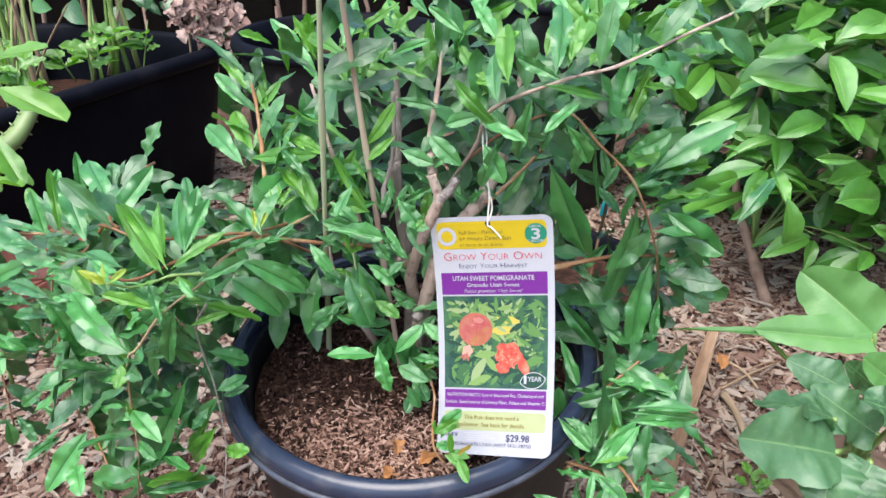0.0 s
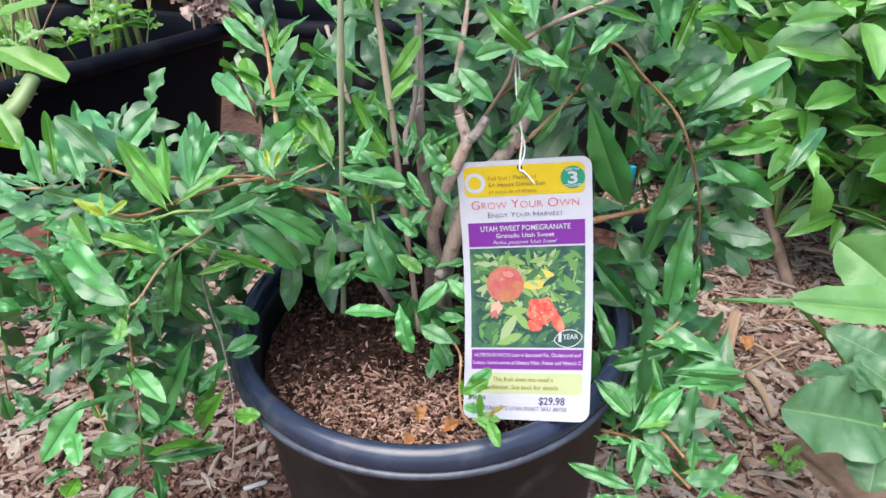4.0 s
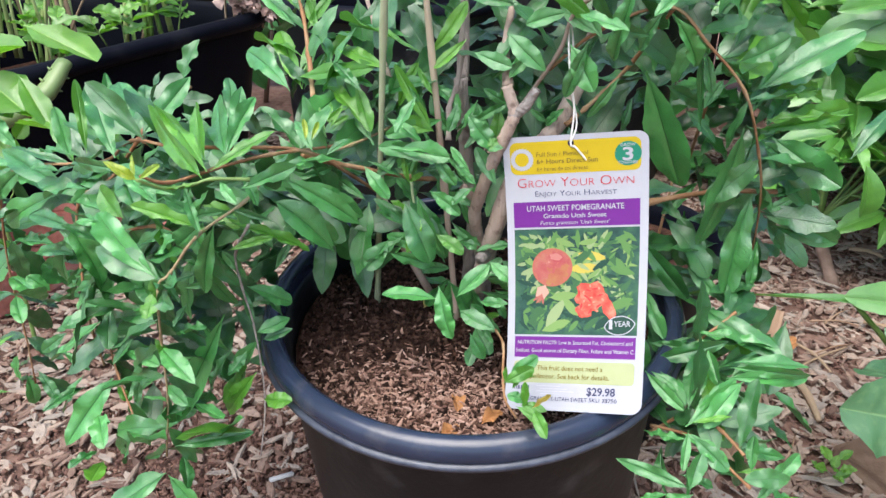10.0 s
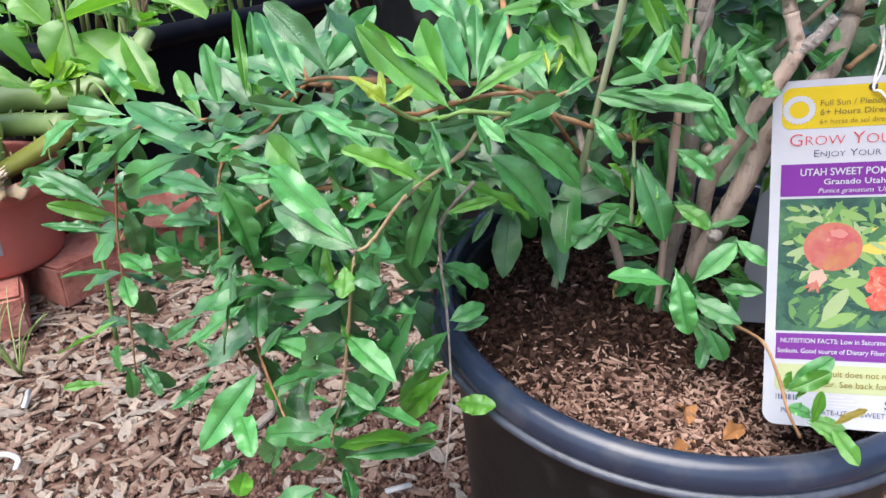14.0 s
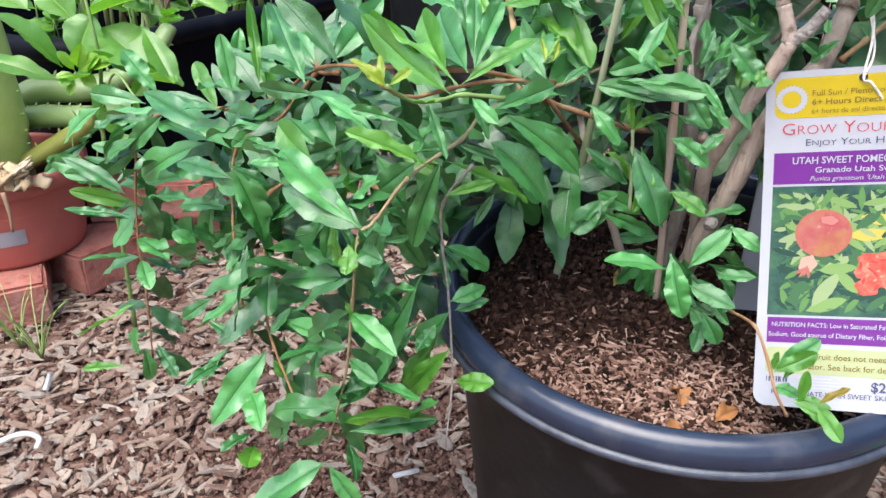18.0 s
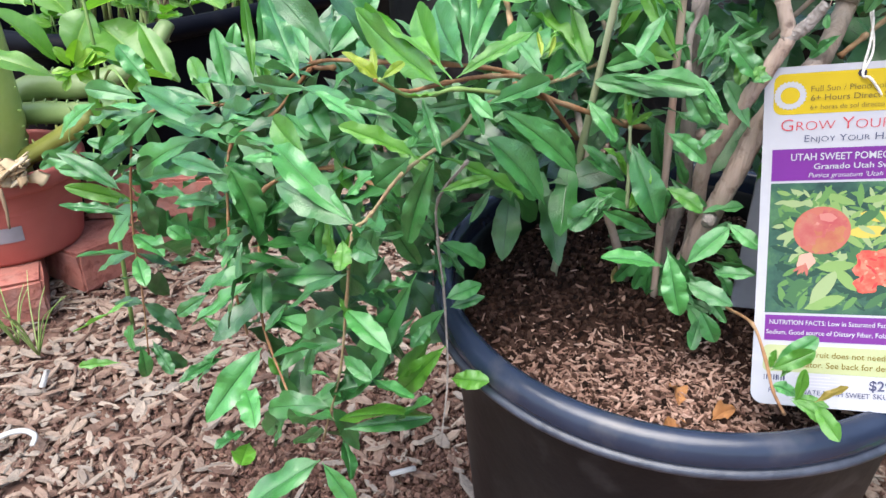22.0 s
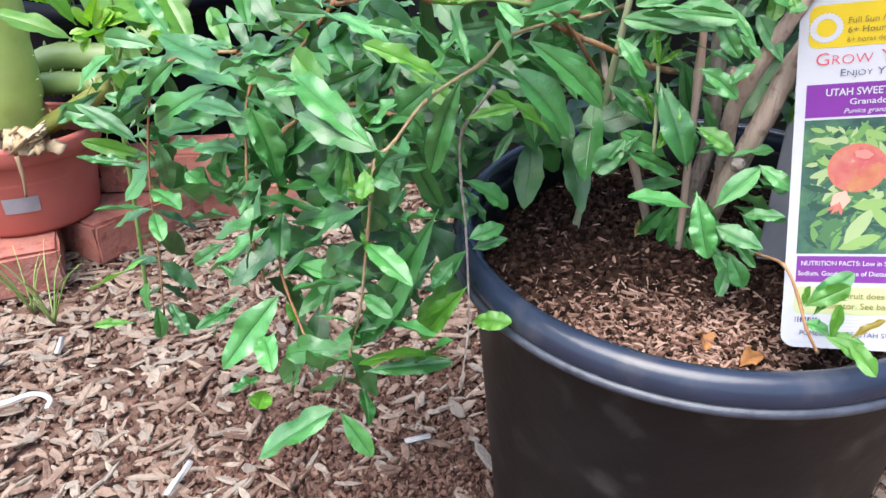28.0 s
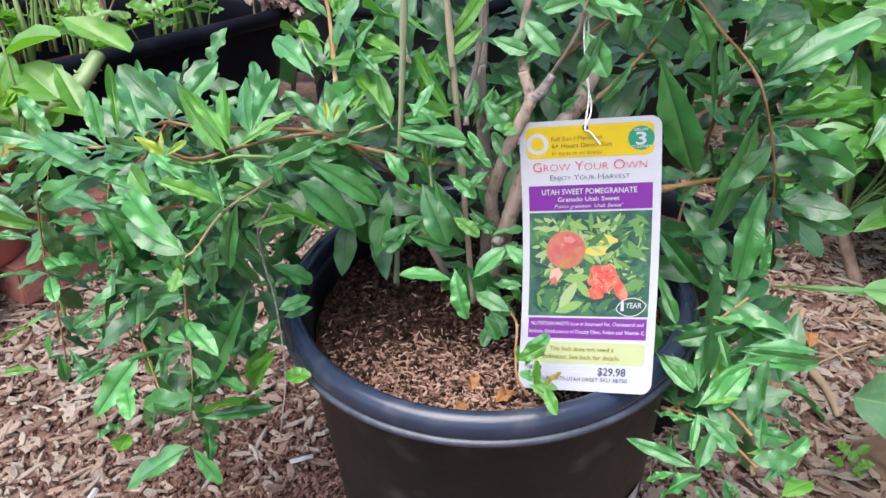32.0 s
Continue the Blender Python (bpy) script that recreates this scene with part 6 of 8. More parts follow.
leaf((-.064, .540, .440), (-.075, .549, .455), (-.560, -.828, .024), 0.25, "young")
leaf((-.231, .446, .368), (-.237, .448, .337), (.425, -.893, -.146), 0.32)
leaf((-.228, .437, .367), (-.224, .434, .338), (-.406, -.913, .036), 0.30, "young")
leaf((-.201, .446, .374), (-.213, .445, .346), (-.698, -.640, .320), 0.27, "young")
leaf((-.228, .477, .410), (-.269, .496, .404), (-.416, -.907, -.066), 0.27)
leaf((-.242, .482, .406), (-.270, .487, .398), (-.175, .407, .896), 0.24)
leaf((-.186, .431, .410), (-.163, .427, .411), (-.122, -.850, -.512), 0.30)
leaf((-.217, .457, .400), (-.220, .448, .379), (.729, -.658, .187), 0.30)
leaf((-.192, .441, .398), (-.194, .437, .373), (.030, -.989, .144), 0.32)
leaf((-.226, .439, .368), (-.213, .434, .344), (.699, -.504, .508), 0.25)
leaf((-.190, .439, .409), (-.168, .436, .403), (.145, -.568, .810), 0.28)
leaf((-.216, .448, .364), (-.195, .446, .349), (.416, -.638, .648), 0.26)
leaf((-.182, .440, .379), (-.208, .439, .367), (-.361, -.505, .784), 0.30)
leaf((-.224, .474, .407), (-.255, .483, .391), (.143, -.736, -.662), 0.32)
leaf((-.205, .468, .414), (-.213, .458, .394), (.571, -.800, .186), 0.31)
leaf((.134, .434, .298), (.154, .404, .292), (-.798, -.557, .230), 0.27)
leaf((.083, .429, .299), (.109, .415, .287), (.234, -.332, .914), 0.31, "young")
leaf((.125, .501, .278), (.158, .492, .295), (-.433, .018, .901), 0.31)
leaf((.137, .465, .286), (.161, .480, .301), (.035, -.752, .658), 0.38, "young")
leaf((.089, .442, .297), (.100, .419, .281), (-.923, -.371, -.102), 0.30)
leaf((.130, .494, .277), (.154, .482, .291), (-.545, -.786, .293), 0.25)
leaf((.130, .440, .287), (.132, .407, .273), (-.618, -.331, .713), 0.27)
leaf((.151, .488, .296), (.187, .473, .296), (.033, .102, .994), 0.30, "young")
leaf((.099, .453, .278), (.074, .443, .273), (-.007, -.469, .883), 0.38)
leaf((.093, .487, .294), (.081, .504, .313), (-.826, -.563, -.028), 0.30)
leaf((.118, .456, .274), (.157, .460, .289), (-.345, .305, .888), 0.28)
leaf((.125, .466, .276), (.150, .452, .286), (.255, .842, .475), 0.29)
leaf((.093, .433, .280), (.129, .426, .284), (-.202, -.961, .191), 0.25, "young")
leaf((.117, .485, .280), (.127, .519, .307), (.081, -.630, .772), 0.26)
leaf((-.154, .367, .460), (-.126, .385, .476), (.019, -.836, .548), 0.21, "young")
leaf((-.156, .367, .460), (-.202, .430, .477), (.091, -.628, .773), 0.14, "young")
leaf((-.159, .367, .456), (-.206, .425, .472), (.097, -.622, .777), 0.14, "young")
leaf((-.161, .380, .461), (-.178, .420, .475), (.095, -.839, .536), 0.26, "young")
leaf((-.154, .390, .459), (-.174, .440, .473), (.069, -.749, .659), 0.27)
leaf((-.151, .380, .461), (-.142, .410, .487), (.039, -.915, .402), 0.20)
leaf((-.155, .410, .468), (-.162, .440, .488), (.067, -.923, .378), 0.23)
leaf((-.152, .400, .461), (-.154, .430, .487), (.053, -.918, .393), 0.21)
leaf((-.167, .365, .454), (-.159, .350, .436), (.100, -.913, .395), 0.18)
leaf((-.143, .370, .449), (-.118, .390, .455), (-.006, -.608, .794), 0.21)
leaf((-.150, .366, .455), (-.140, .355, .449), (.030, -.714, .700), 0.34)
leaf((-.160, .365, .455), (-.171, .350, .457), (.056, -.476, .877), 0.24, "young")
leaf((-.179, .342, .465), (-.190, .337, .475), (.163, -.812, .560), 0.34, "yellow")
leaf((-.180, .342, .465), (-.182, .348, .475), (.169, -.930, .325), 0.26, "yellow")
leaf((-.178, .342, .465), (-.171, .350, .470), (.146, -.931, .335), 0.34, "yellow")
leaf((-.121, .430, .455), (-.123, .440, .464), (-.030, -.908, .418), 0.23, "yellow")
leaf((-.118, .430, .455), (-.115, .440, .463), (-.044, -.907, .418), 0.20, "yellow")
leaf((-.120, .440, .445), (-.133, .460, .459), (-.016, -.836, .548), 0.23)
leaf((-.113, .440, .442), (-.100, .450, .450), (-.055, -.734, .677), 0.26)
leaf((-.237, .440, .439), (-.265, .480, .471), (.279, -.894, .350), 0.24)
leaf((-.299, .500, .415), (-.307, .510, .449), (.354, -.880, .316), 0.32)
leaf((-.276, .480, .427), (-.284, .500, .471), (.330, -.914, .237), 0.15, "young")
leaf((-.228, .460, .446), (-.208, .500, .473), (.178, -.834, .523), 0.27)
leaf((-.242, .470, .452), (-.242, .480, .464), (.246, -.884, .399), 0.30)
leaf((.147, .490, .471), (.202, .500, .508), (-.403, -.909, .105), 0.30)
leaf((.124, .480, .498), (.140, .500, .524), (-.309, -.871, .382), 0.34)
leaf((.128, .480, .490), (.152, .470, .504), (-.304, -.789, .534), 0.50)
leaf((.157, .500, .448), (.202, .480, .460), (-.201, -.437, .877), 0.24, "young")
leaf((.149, .500, .460), (.185, .490, .473), (-.192, -.449, .873), 0.20)
leaf((.164, .500, .437), (.201, .470, .416), (-.337, -.714, .614), 0.40)
leaf((.190, .520, .401), (.204, .500, .391), (-.333, -.697, .635), 0.44)
leaf((.228, .520, .416), (.261, .540, .449), (-.428, -.771, .472), 0.28)
leaf((.060, .470, .527), (.056, .460, .499), (-.191, -.943, .274), 0.42)
leaf((.026, .460, .503), (.040, .450, .479), (-.139, -.935, .326), 0.50)
leaf((-.070, .470, .402), (-.054, .455, .364), (-.155, -.853, .498), 0.44)
leaf((-.049, .450, .342), (-.083, .440, .352), (-.092, -.516, .851), 0.36)
leaf((-.048, .450, .351), (-.039, .435, .320), (-.166, -.681, .713), 0.40)
leaf((-.034, .455, .330), (-.013, .440, .324), (-.173, -.585, .793), 0.46)
leaf((-.036, .455, .340), (-.016, .460, .362), (-.217, -.773, .596), 0.40)
leaf((-.050, .465, .381), (-.032, .455, .373), (-.155, -.649, .745), 0.46, "young")
leaf((-.083, .480, .369), (-.098, .475, .349), (-.082, -.812, .578), 0.60)
leaf((-.015, .465, .362), (.001, .455, .353), (-.232, -.703, .672), 0.50)
leaf((-.021, .455, .337), (-.003, .445, .342), (-.163, -.500, .850), 0.36)
leaf((-.027, .445, .319), (-.017, .440, .302), (-.219, -.717, .662), 0.50)
leaf((-.082, .460, .441), (-.045, .450, .440), (-.087, -.482, .872), 0.22)
leaf((-.054, .465, .411), (-.034, .455, .401), (-.177, -.770, .612), 0.42)
leaf((-.049, .460, .437), (-.039, .455, .418), (-.200, -.862, .466), 0.42)
leaf((-.060, .465, .391), (-.067, .460, .369), (-.132, -.749, .649), 0.34, "young")
leaf((-.031, .470, .460), (-.015, .460, .439), (-.248, -.874, .417), 0.42)
leaf((-.062, .470, .470), (-.074, .460, .450), (-.148, -.905, .398), 0.36)
leaf((-.027, .462, .415), (-.040, .455, .407), (-.200, -.771, .604), 0.45)
leaf((-.095, .470, .425), (-.080, .460, .407), (-.089, -.796, .598), 0.40)
leaf((-.014, .465, .440), (-.028, .470, .458), (-.233, -.809, .540), 0.40)
leaf((-.075, .470, .437), (-.041, .455, .437), (.040, -.576, .817), 0.34)
leaf((-.080, .480, .453), (-.060, .470, .442), (.073, -.789, .610), 0.40)
leaf((-.028, .460, .498), (-.007, .450, .492), (-.023, -.834, .552), 0.42)
leaf((-.034, .500, .451), (-.052, .510, .467), (.024, -.811, .585), 0.36)
leaf((-.009, .460, .509), (.010, .450, .489), (-.064, -.903, .425), 0.42)
leaf((.026, .470, .519), (.001, .470, .513), (-.084, -.853, .515), 0.40)
leaf((-.099, .500, .465), (-.119, .520, .478), (.149, -.882, .448), 0.30)
leaf((.041, .460, .509), (.023, .470, .519), (-.121, -.847, .519), 0.40)
leaf((-.012, .470, .413), (-.026, .480, .435), (-.019, -.841, .540), 0.34)
leaf((-.432, .585, .291), (-.470, .566, .306), (.336, -.287, .897), 0.25)
leaf((-.437, .589, .256), (-.463, .560, .265), (.314, -.266, .911), 0.30)
leaf((-.280, .476, .333), (-.293, .475, .375), (.101, -.315, .944), 0.40)
leaf((-.204, .393, .376), (-.185, .373, .396), (.397, -.412, .820), 0.40)
leaf((-.209, .393, .376), (-.206, .379, .367), (-.091, -.364, .927), 0.60, "young")
leaf((-.204, .393, .373), (-.191, .376, .378), (-.292, -.403, .868), 0.50)
leaf((-.415, .591, .241), (-.367, .583, .258), (.394, -.281, .875), 0.30)
leaf((-.288, .470, .306), (-.329, .465, .273), (.387, -.355, .851), 0.32)
leaf((-.274, .470, .309), (-.232, .452, .325), (-.187, -.428, .884), 0.35)
leaf((-.279, .472, .316), (-.276, .446, .300), (-.084, -.385, .919), 0.40)
leaf((-.427, .586, .274), (-.391, .557, .273), (.451, -.330, .829), 0.40)
leaf((-.342, .494, .306), (-.338, .465, .331), (.190, -.316, .930), 0.55)
leaf((-.335, .495, .314), (-.344, .489, .331), (.421, -.295, .857), 0.50)
leaf((-.431, .589, .253), (-.412, .560, .244), (.461, -.316, .829), 0.40)
leaf((-.446, .594, .208), (-.498, .583, .178), (-.042, -.353, .935), 0.20, "young")
leaf((-.452, .597, .182), (-.460, .596, .152), (.046, -.290, .956), 0.50)
leaf((-.452, .600, .157), (-.451, .600, .121), (.310, -.298, .903), 0.40)
leaf((-.439, .599, .164), (-.420, .590, .136), (.370, -.280, .886), 0.30)
leaf((-.474, .601, .136), (-.510, .592, .136), (.170, -.262, .950), 0.20, "young")
leaf((-.326, .488, .283), (-.349, .486, .266), (.524, -.340, .781), 0.35)
leaf((-.280, .453, .269), (-.313, .431, .225), (.416, -.337, .845), 0.34)
leaf((-.225, .400, .311), (-.242, .376, .319), (.014, -.320, .947), 0.40)
leaf((-.274, .447, .267), (-.268, .447, .253), (-.216, -.350, .911), 0.50, "young")
leaf((-.288, .439, .247), (-.271, .411, .247), (-.074, -.272, .959), 0.50)
leaf((-.318, .479, .240), (-.337, .451, .241), (.441, -.291, .849), 0.28)
leaf((-.317, .479, .251), (-.337, .468, .221), (.151, -.274, .950), 0.25)
leaf((-.228, .411, .271), (-.198, .408, .283), (.217, -.279, .935), 0.50)
leaf((-.228, .418, .246), (-.169, .392, .280), (-.211, -.259, .942), 0.30, "young")
leaf((-.254, .423, .247), (-.267, .420, .222), (.002, -.282, .959), 0.45)
leaf((-.245, .420, .238), (-.232, .392, .275), (-.010, -.260, .965), 0.50)
leaf((-.239, .422, .211), (-.287, .406, .183), (-.021, -.291, .956), 0.40)
leaf((-.238, .422, .209), (-.218, .417, .180), (-.227, -.308, .924), 0.36)
leaf((-.223, .420, .230), (-.214, .399, .222), (.421, -.299, .856), 0.50)
leaf((-.192, .424, .275), (-.170, .423, .301), (.352, -.308, .884), 0.50, "young")
leaf((-.181, .430, .313), (-.201, .418, .278), (-.120, -.323, .939), 0.30)
leaf((-.210, .395, .337), (-.186, .370, .330), (.044, -.355, .934), 0.36)
leaf((-.213, .394, .344), (-.206, .392, .332), (.417, -.385, .823), 0.50, "young")
leaf((-.172, .430, .311), (-.180, .415, .302), (.307, -.379, .873), 0.50)
leaf((-.202, .405, .288), (-.175, .383, .293), (.328, -.290, .899), 0.30)
leaf((-.190, .411, .256), (-.167, .388, .290), (-.222, -.314, .923), 0.35)
leaf((-.230, .400, .311), (-.234, .396, .293), (.346, -.331, .878), 0.30)
leaf((-.273, .461, .287), (-.240, .447, .286), (.377, -.274, .885), 0.26)
leaf((-.283, .423, .219), (-.279, .394, .229), (.095, -.280, .955), 0.50, "young")
leaf((-.285, .423, .228), (-.292, .401, .235), (.128, -.306, .943), 0.40)
leaf((-.206, .393, .359), (-.215, .381, .372), (-.167, -.380, .910), 0.35)
leaf((-.259, .476, .331), (-.230, .446, .340), (.386, -.322, .864), 0.35)
leaf((-.198, .393, .348), (-.177, .378, .362), (-.060, -.427, .902), 0.35)
leaf((-.189, .393, .369), (-.196, .385, .358), (.233, -.314, .920), 0.40)
leaf((-.302, .497, .320), (-.314, .486, .305), (.307, -.302, .902), 0.35)
leaf((-.321, .497, .319), (-.323, .476, .342), (.252, -.312, .916), 0.35)
leaf((-.330, .484, .268), (-.308, .474, .259), (.306, -.334, .891), 0.30)
leaf((-.265, .465, .295), (-.275, .450, .283), (.279, -.300, .912), 0.35)
leaf((-.253, .439, .264), (-.230, .430, .268), (.358, -.282, .890), 0.30)
leaf((-.215, .402, .304), (-.197, .384, .303), (-.248, -.312, .917), 0.35)
leaf((.088, .470, .514), (.103, .460, .499), (-.238, -.816, .527), 0.40)
leaf((.079, .470, .520), (.098, .480, .529), (-.225, -.838, .498), 0.40)
leaf((.102, .475, .504), (.086, .470, .492), (-.230, -.811, .538), 0.40)
leaf((.100, .475, .507), (.118, .480, .512), (-.256, -.816, .518), 0.34)
leaf((.095, .490, .466), (.085, .480, .442), (-.238, -.896, .375), 0.30)
leaf((.108, .480, .495), (.114, .475, .472), (-.287, -.902, .323), 0.30)
leaf((.124, .490, .477), (.112, .480, .462), (-.277, -.847, .454), 0.34)
leaf((.149, .500, .453), (.159, .510, .473), (-.324, -.831, .452), 0.34)
leaf((.116, .530, .446), (.137, .520, .428), (-.244, -.765, .596), 0.34)
leaf((.161, .510, .432), (.180, .500, .420), (-.275, -.644, .714), 0.34)
branch([(-.138, .375, .453), (-.154, .367, .456), (-.162, .362, .455), (-.171, .352, .457), (-.179, .342, .465)], 0.0009, 0.0007, "green")

# inner leaves behind the outer ones
def inner(count, lo, hi, size=(0.034, 0.056)):
    for k in range(count):
        c = Vector([fill.uniform(a, b) for a, b in zip(lo, hi)])
        way = Vector((fill.uniform(-1, 1), fill.uniform(-0.6, 0.5), fill.uniform(-0.8, 0.4))).normalized()
        rest.append((fill.randrange(len(REST_SHAPES)), leaf_pose(c, c + way * fill.uniform(*size), Vector((fill.uniform(-0.5, 0.5), -0.45, 0.75)), fill.uniform(0.24, 0.36))))


inner(110, (-0.11, 0.53, 0.37), (0.10, 0.62, 0.47))
inner(80, (0.0, 0.50, 0.46), (0.17, 0.62, 0.62))
inner(150, (-0.27, 0.49, 0.345), (-0.09, 0.60, 0.42), (0.036, 0.056))
inner(40, (-0.40, 0.56, 0.27), (-0.26, 0.62, 0.37))
inner(50, (-0.30, 0.46, 0.24), (-0.19, 0.54, 0.35))
inner(90, (0.09, 0.49, 0.2), (0.2, 0.58, 0.42))
inner(45, (-0.13, 0.53, 0.45), (0.02, 0.62, 0.54))


def joined_leaves(name, shapes, poses, material, parent, label):
    V, F, UV, k = [], [], [], 0
    data = []
    for me in shapes:
        v = np.array([tuple(q.co) for q in me.vertices])
        uv = np.zeros((len(v), 2))
        for lp, d in zip(me.loops, me.uv_layers[0].data):
            uv[lp.vertex_index] = d.uv
        data.append((v, [tuple(p.vertices) for p in me.polygons], uv))
    for i, m in poses:
        v, f, uv = data[i]
        a = np.array(m)
        V.append(v @ a[:3, :3].T + a[:3, 3])
        F += [tuple(q + k for q in p) for p in f]
        UV.append(uv)
        k += len(v)
    return tagged(part(name, (np.concatenate(V).tolist(), F), material, parent, label, uvs=np.concatenate(UV)), kind="stuff")


joined_leaves("inner_foliage", REST_SHAPES, rest, L_SHADED, plant, "inner leaves with shade painted into their green")

# ---- the black tub behind, with onions and weeds ----
tub = thing("planter_tub", (-0.86, 1.5, 0), "large black plastic planter tub with rounded rim", "planter")


def tub_ring(inset, z, n=14):
    """A rounded rectangle turned to the tub's long side."""
    long, wide, r = 0.36 - inset, 0.30 - inset, 0.10
    c, a0 = Vector((-0.86, 1.46)), radians(-23)
    out = []
    for q, (sx, sy) in enumerate(((1, 1), (-1, 1), (-1, -1), (1, -1))):
        for k in range(n):
            a = math.pi / 2 * (q + k / (n - 1))
            x, y = sx * (wide - r) + r * math.cos(a), sy * (long - r) + r * math.sin(a)
            out.append((c.x + x * math.cos(a0) - y * math.sin(a0), c.y + x * math.sin(a0) + y * math.cos(a0), z))
    return out


def rings(levels):
    V, F = [], []
    for i, (inset, z) in enumerate(levels):
        ring = tub_ring(inset, z)
        V += ring
        n = len(ring)
        if i:
            o = (i - 1) * n
            F += [(o + k, o + (k + 1) % n, o + n + (k + 1) % n, o + n + k) for k in range(n)]
    return V, F


part("wall", rings([(0.05, 0.0), (0.035, 0.1), (0.02, 0.22), (0.012, 0.30)]), M_TUB, tub)
part("rim", rings([(0.012, 0.298), (0.0, 0.302), (-0.006, 0.312), (-0.004, 0.324), (0.004, 0.331), (0.014, 0.331), (0.02, 0.322), (0.022, 0.29), (0.03, 0.2)]), M_TUB, tub)
_ring = tub_ring(0.03, 0.2)
part("soil_bed", (_ring, [tuple(range(len(_ring)))]), M_SOIL, tub, smooth=False)

blades = random.Random(8)
for clump in range(9):
    cx, cy = -0.9 + blades.uniform(-0.2, 0.22), 1.46 + blades.uniform(-0.25, 0.25)
    weed = thing("onion_plant", (cx, cy, 0.25), "clump of green onion stalks growing in tub", "plant", "onions in the tub")
    for k in range(5):
        a, h = blades.uniform(0, 6.28), blades.uniform(0.2, 0.5)
        lean = blades.uniform(0.02, 0.16)
        x, y = cx + blades.uniform(-0.03, 0.03), cy + blades.uniform(-0.03, 0.03)
        pts = [(x, y, 0.25), (x + lean * 0.4 * math.cos(a), y + lean * 0.4 * math.sin(a), 0.25 + h * 0.5), (x + lean * math.cos(a), y + lean * math.sin(a), 0.25 + h)]
        part("stalk", tube(pts, blades.uniform(0.003, 0.007), 0.0012, 6, 4), blades.choice([M_GRASS, M_GRASS, M_STRAW]), weed)
WEED_SHAPES = leaf_set(L_VINE, ["ovate"], 4, 90)
for k in range(16):
    across, along = blades.uniform(-0.2, 0.24), blades.uniform(-0.3, 0.3)
    cx, cy = -0.86 + across * 0.92 + along * 0.39, 1.46 - across * 0.39 + along * 0.92
    weed = thing("weed", (cx, cy, 0.25), "small leafy green weed", "plant", "weeds in the tub")
    stem_top = (cx + blades.uniform(-0.03, 0.03), cy + blades.uniform(-0.03, 0.03), 0.25 + blades.uniform(0.06, 0.16))
    part("stem", tube([(cx, cy, 0.25), stem_top], 0.002, 0.001, 5, 3), M_STEMGREEN, weed)
    for q in range(6):
        a, t = blades.uniform(0, 6.28), blades.uniform(0.4, 1)
        b = Vector((cx, cy, 0.25)).lerp(Vector(stem_top), t)
        part("leaf", WEED_SHAPES[q % 4], None, weed, "", leaf_pose(b, b + Vector((math.cos(a), math.sin(a), 0.3)) * blades.uniform(0.03, 0.055), (0, -0.3, 1), 0.5))
head = thing("dry_flower_head", (-0.55, 1.66, 0.3), "withered pinkish brown flower head hanging over tub rim", "dead flower")
BRACT_SHAPES = leaf_set(M_DRY, ["ovate", "cordate"], 6, 95, (0.3, 0.8), (0.1, 0.7), (-0.6, 0.9), n=6, m=4)
for k in range(230):
    a, q = blades.uniform(0, 6.28), blades.random() ** 0.5
    c = Vector((-0.495 + 0.08 * q * math.cos(a), 1.62 + 0.045 * blades.uniform(-1, 1), 0.385 + 0.055 * q * math.sin(a) - 0.03 * q * math.cos(a)))
    way = Vector((blades.uniform(-1, 1), blades.uniform(-0.8, 0.3), blades.uniform(-1, 0.5))).normalized()
    part("bract", BRACT_SHAPES[k % 6], None, head, "", leaf_pose(c, c + way * blades.uniform(0.01, 0.03), (blades.uniform(-0.6, 0.6), -0.7, 0.6), blades.uniform(0.5, 0.9)))
for k in range(7):
    part("stalk", tube([(-0.56 + 0.02 * k, 1.66, 0.29), (-0.55 + 0.015 * k, 1.65, 0.36), (-0.5, 1.62, 0.39)], 0.003, 0.002, 5, 4, seed=k), M_STRAW, head)

# ---- other black pots standing behind ----
def small_pot(at, r, h, label, rim=M_RIM):
    p = thing("nursery_pot", at, label, "plant pot")
    part("body", lathe([(0, 0.003), (r * 0.8, 0.003), (r * 0.82, 0), (r * 0.84, 0.01), (r * 0.93, h * 0.95)], at, 48), M_POT, p)
    part("rim", lathe([(r * 0.93, h * 0.94), (r, h * 0.945), (r * 1.01, h * 0.965), (r * 0.985, h * 0.99), (r * 0.95, h), (r * 0.91, h * 0.99), (r * 0.89, h * 0.9), (r * 0.86, h * 0.6)], at, 48), rim, p)
    part("soil_bed", lathe([(0.0, h * 0.86), (r * 0.885, h * 0.85)], at, 48), M_SOIL, p)
    return p


small_pot((0.135, 0.80, 0.0), 0.125, 0.23, "small black nursery pot standing behind the shrub", M_TUB)
# Both tall pots are added to keep the gaps behind the shrub dark.
small_pot((-0.17, 1.3, 0.0), 0.19, 0.42, "tall black nursery pot added as dark backing", M_TUB)
small_pot((0.22, 1.6, 0.0), 0.19, 0.45, "tall black nursery pot added beside the fence as dark backing", M_TUB)

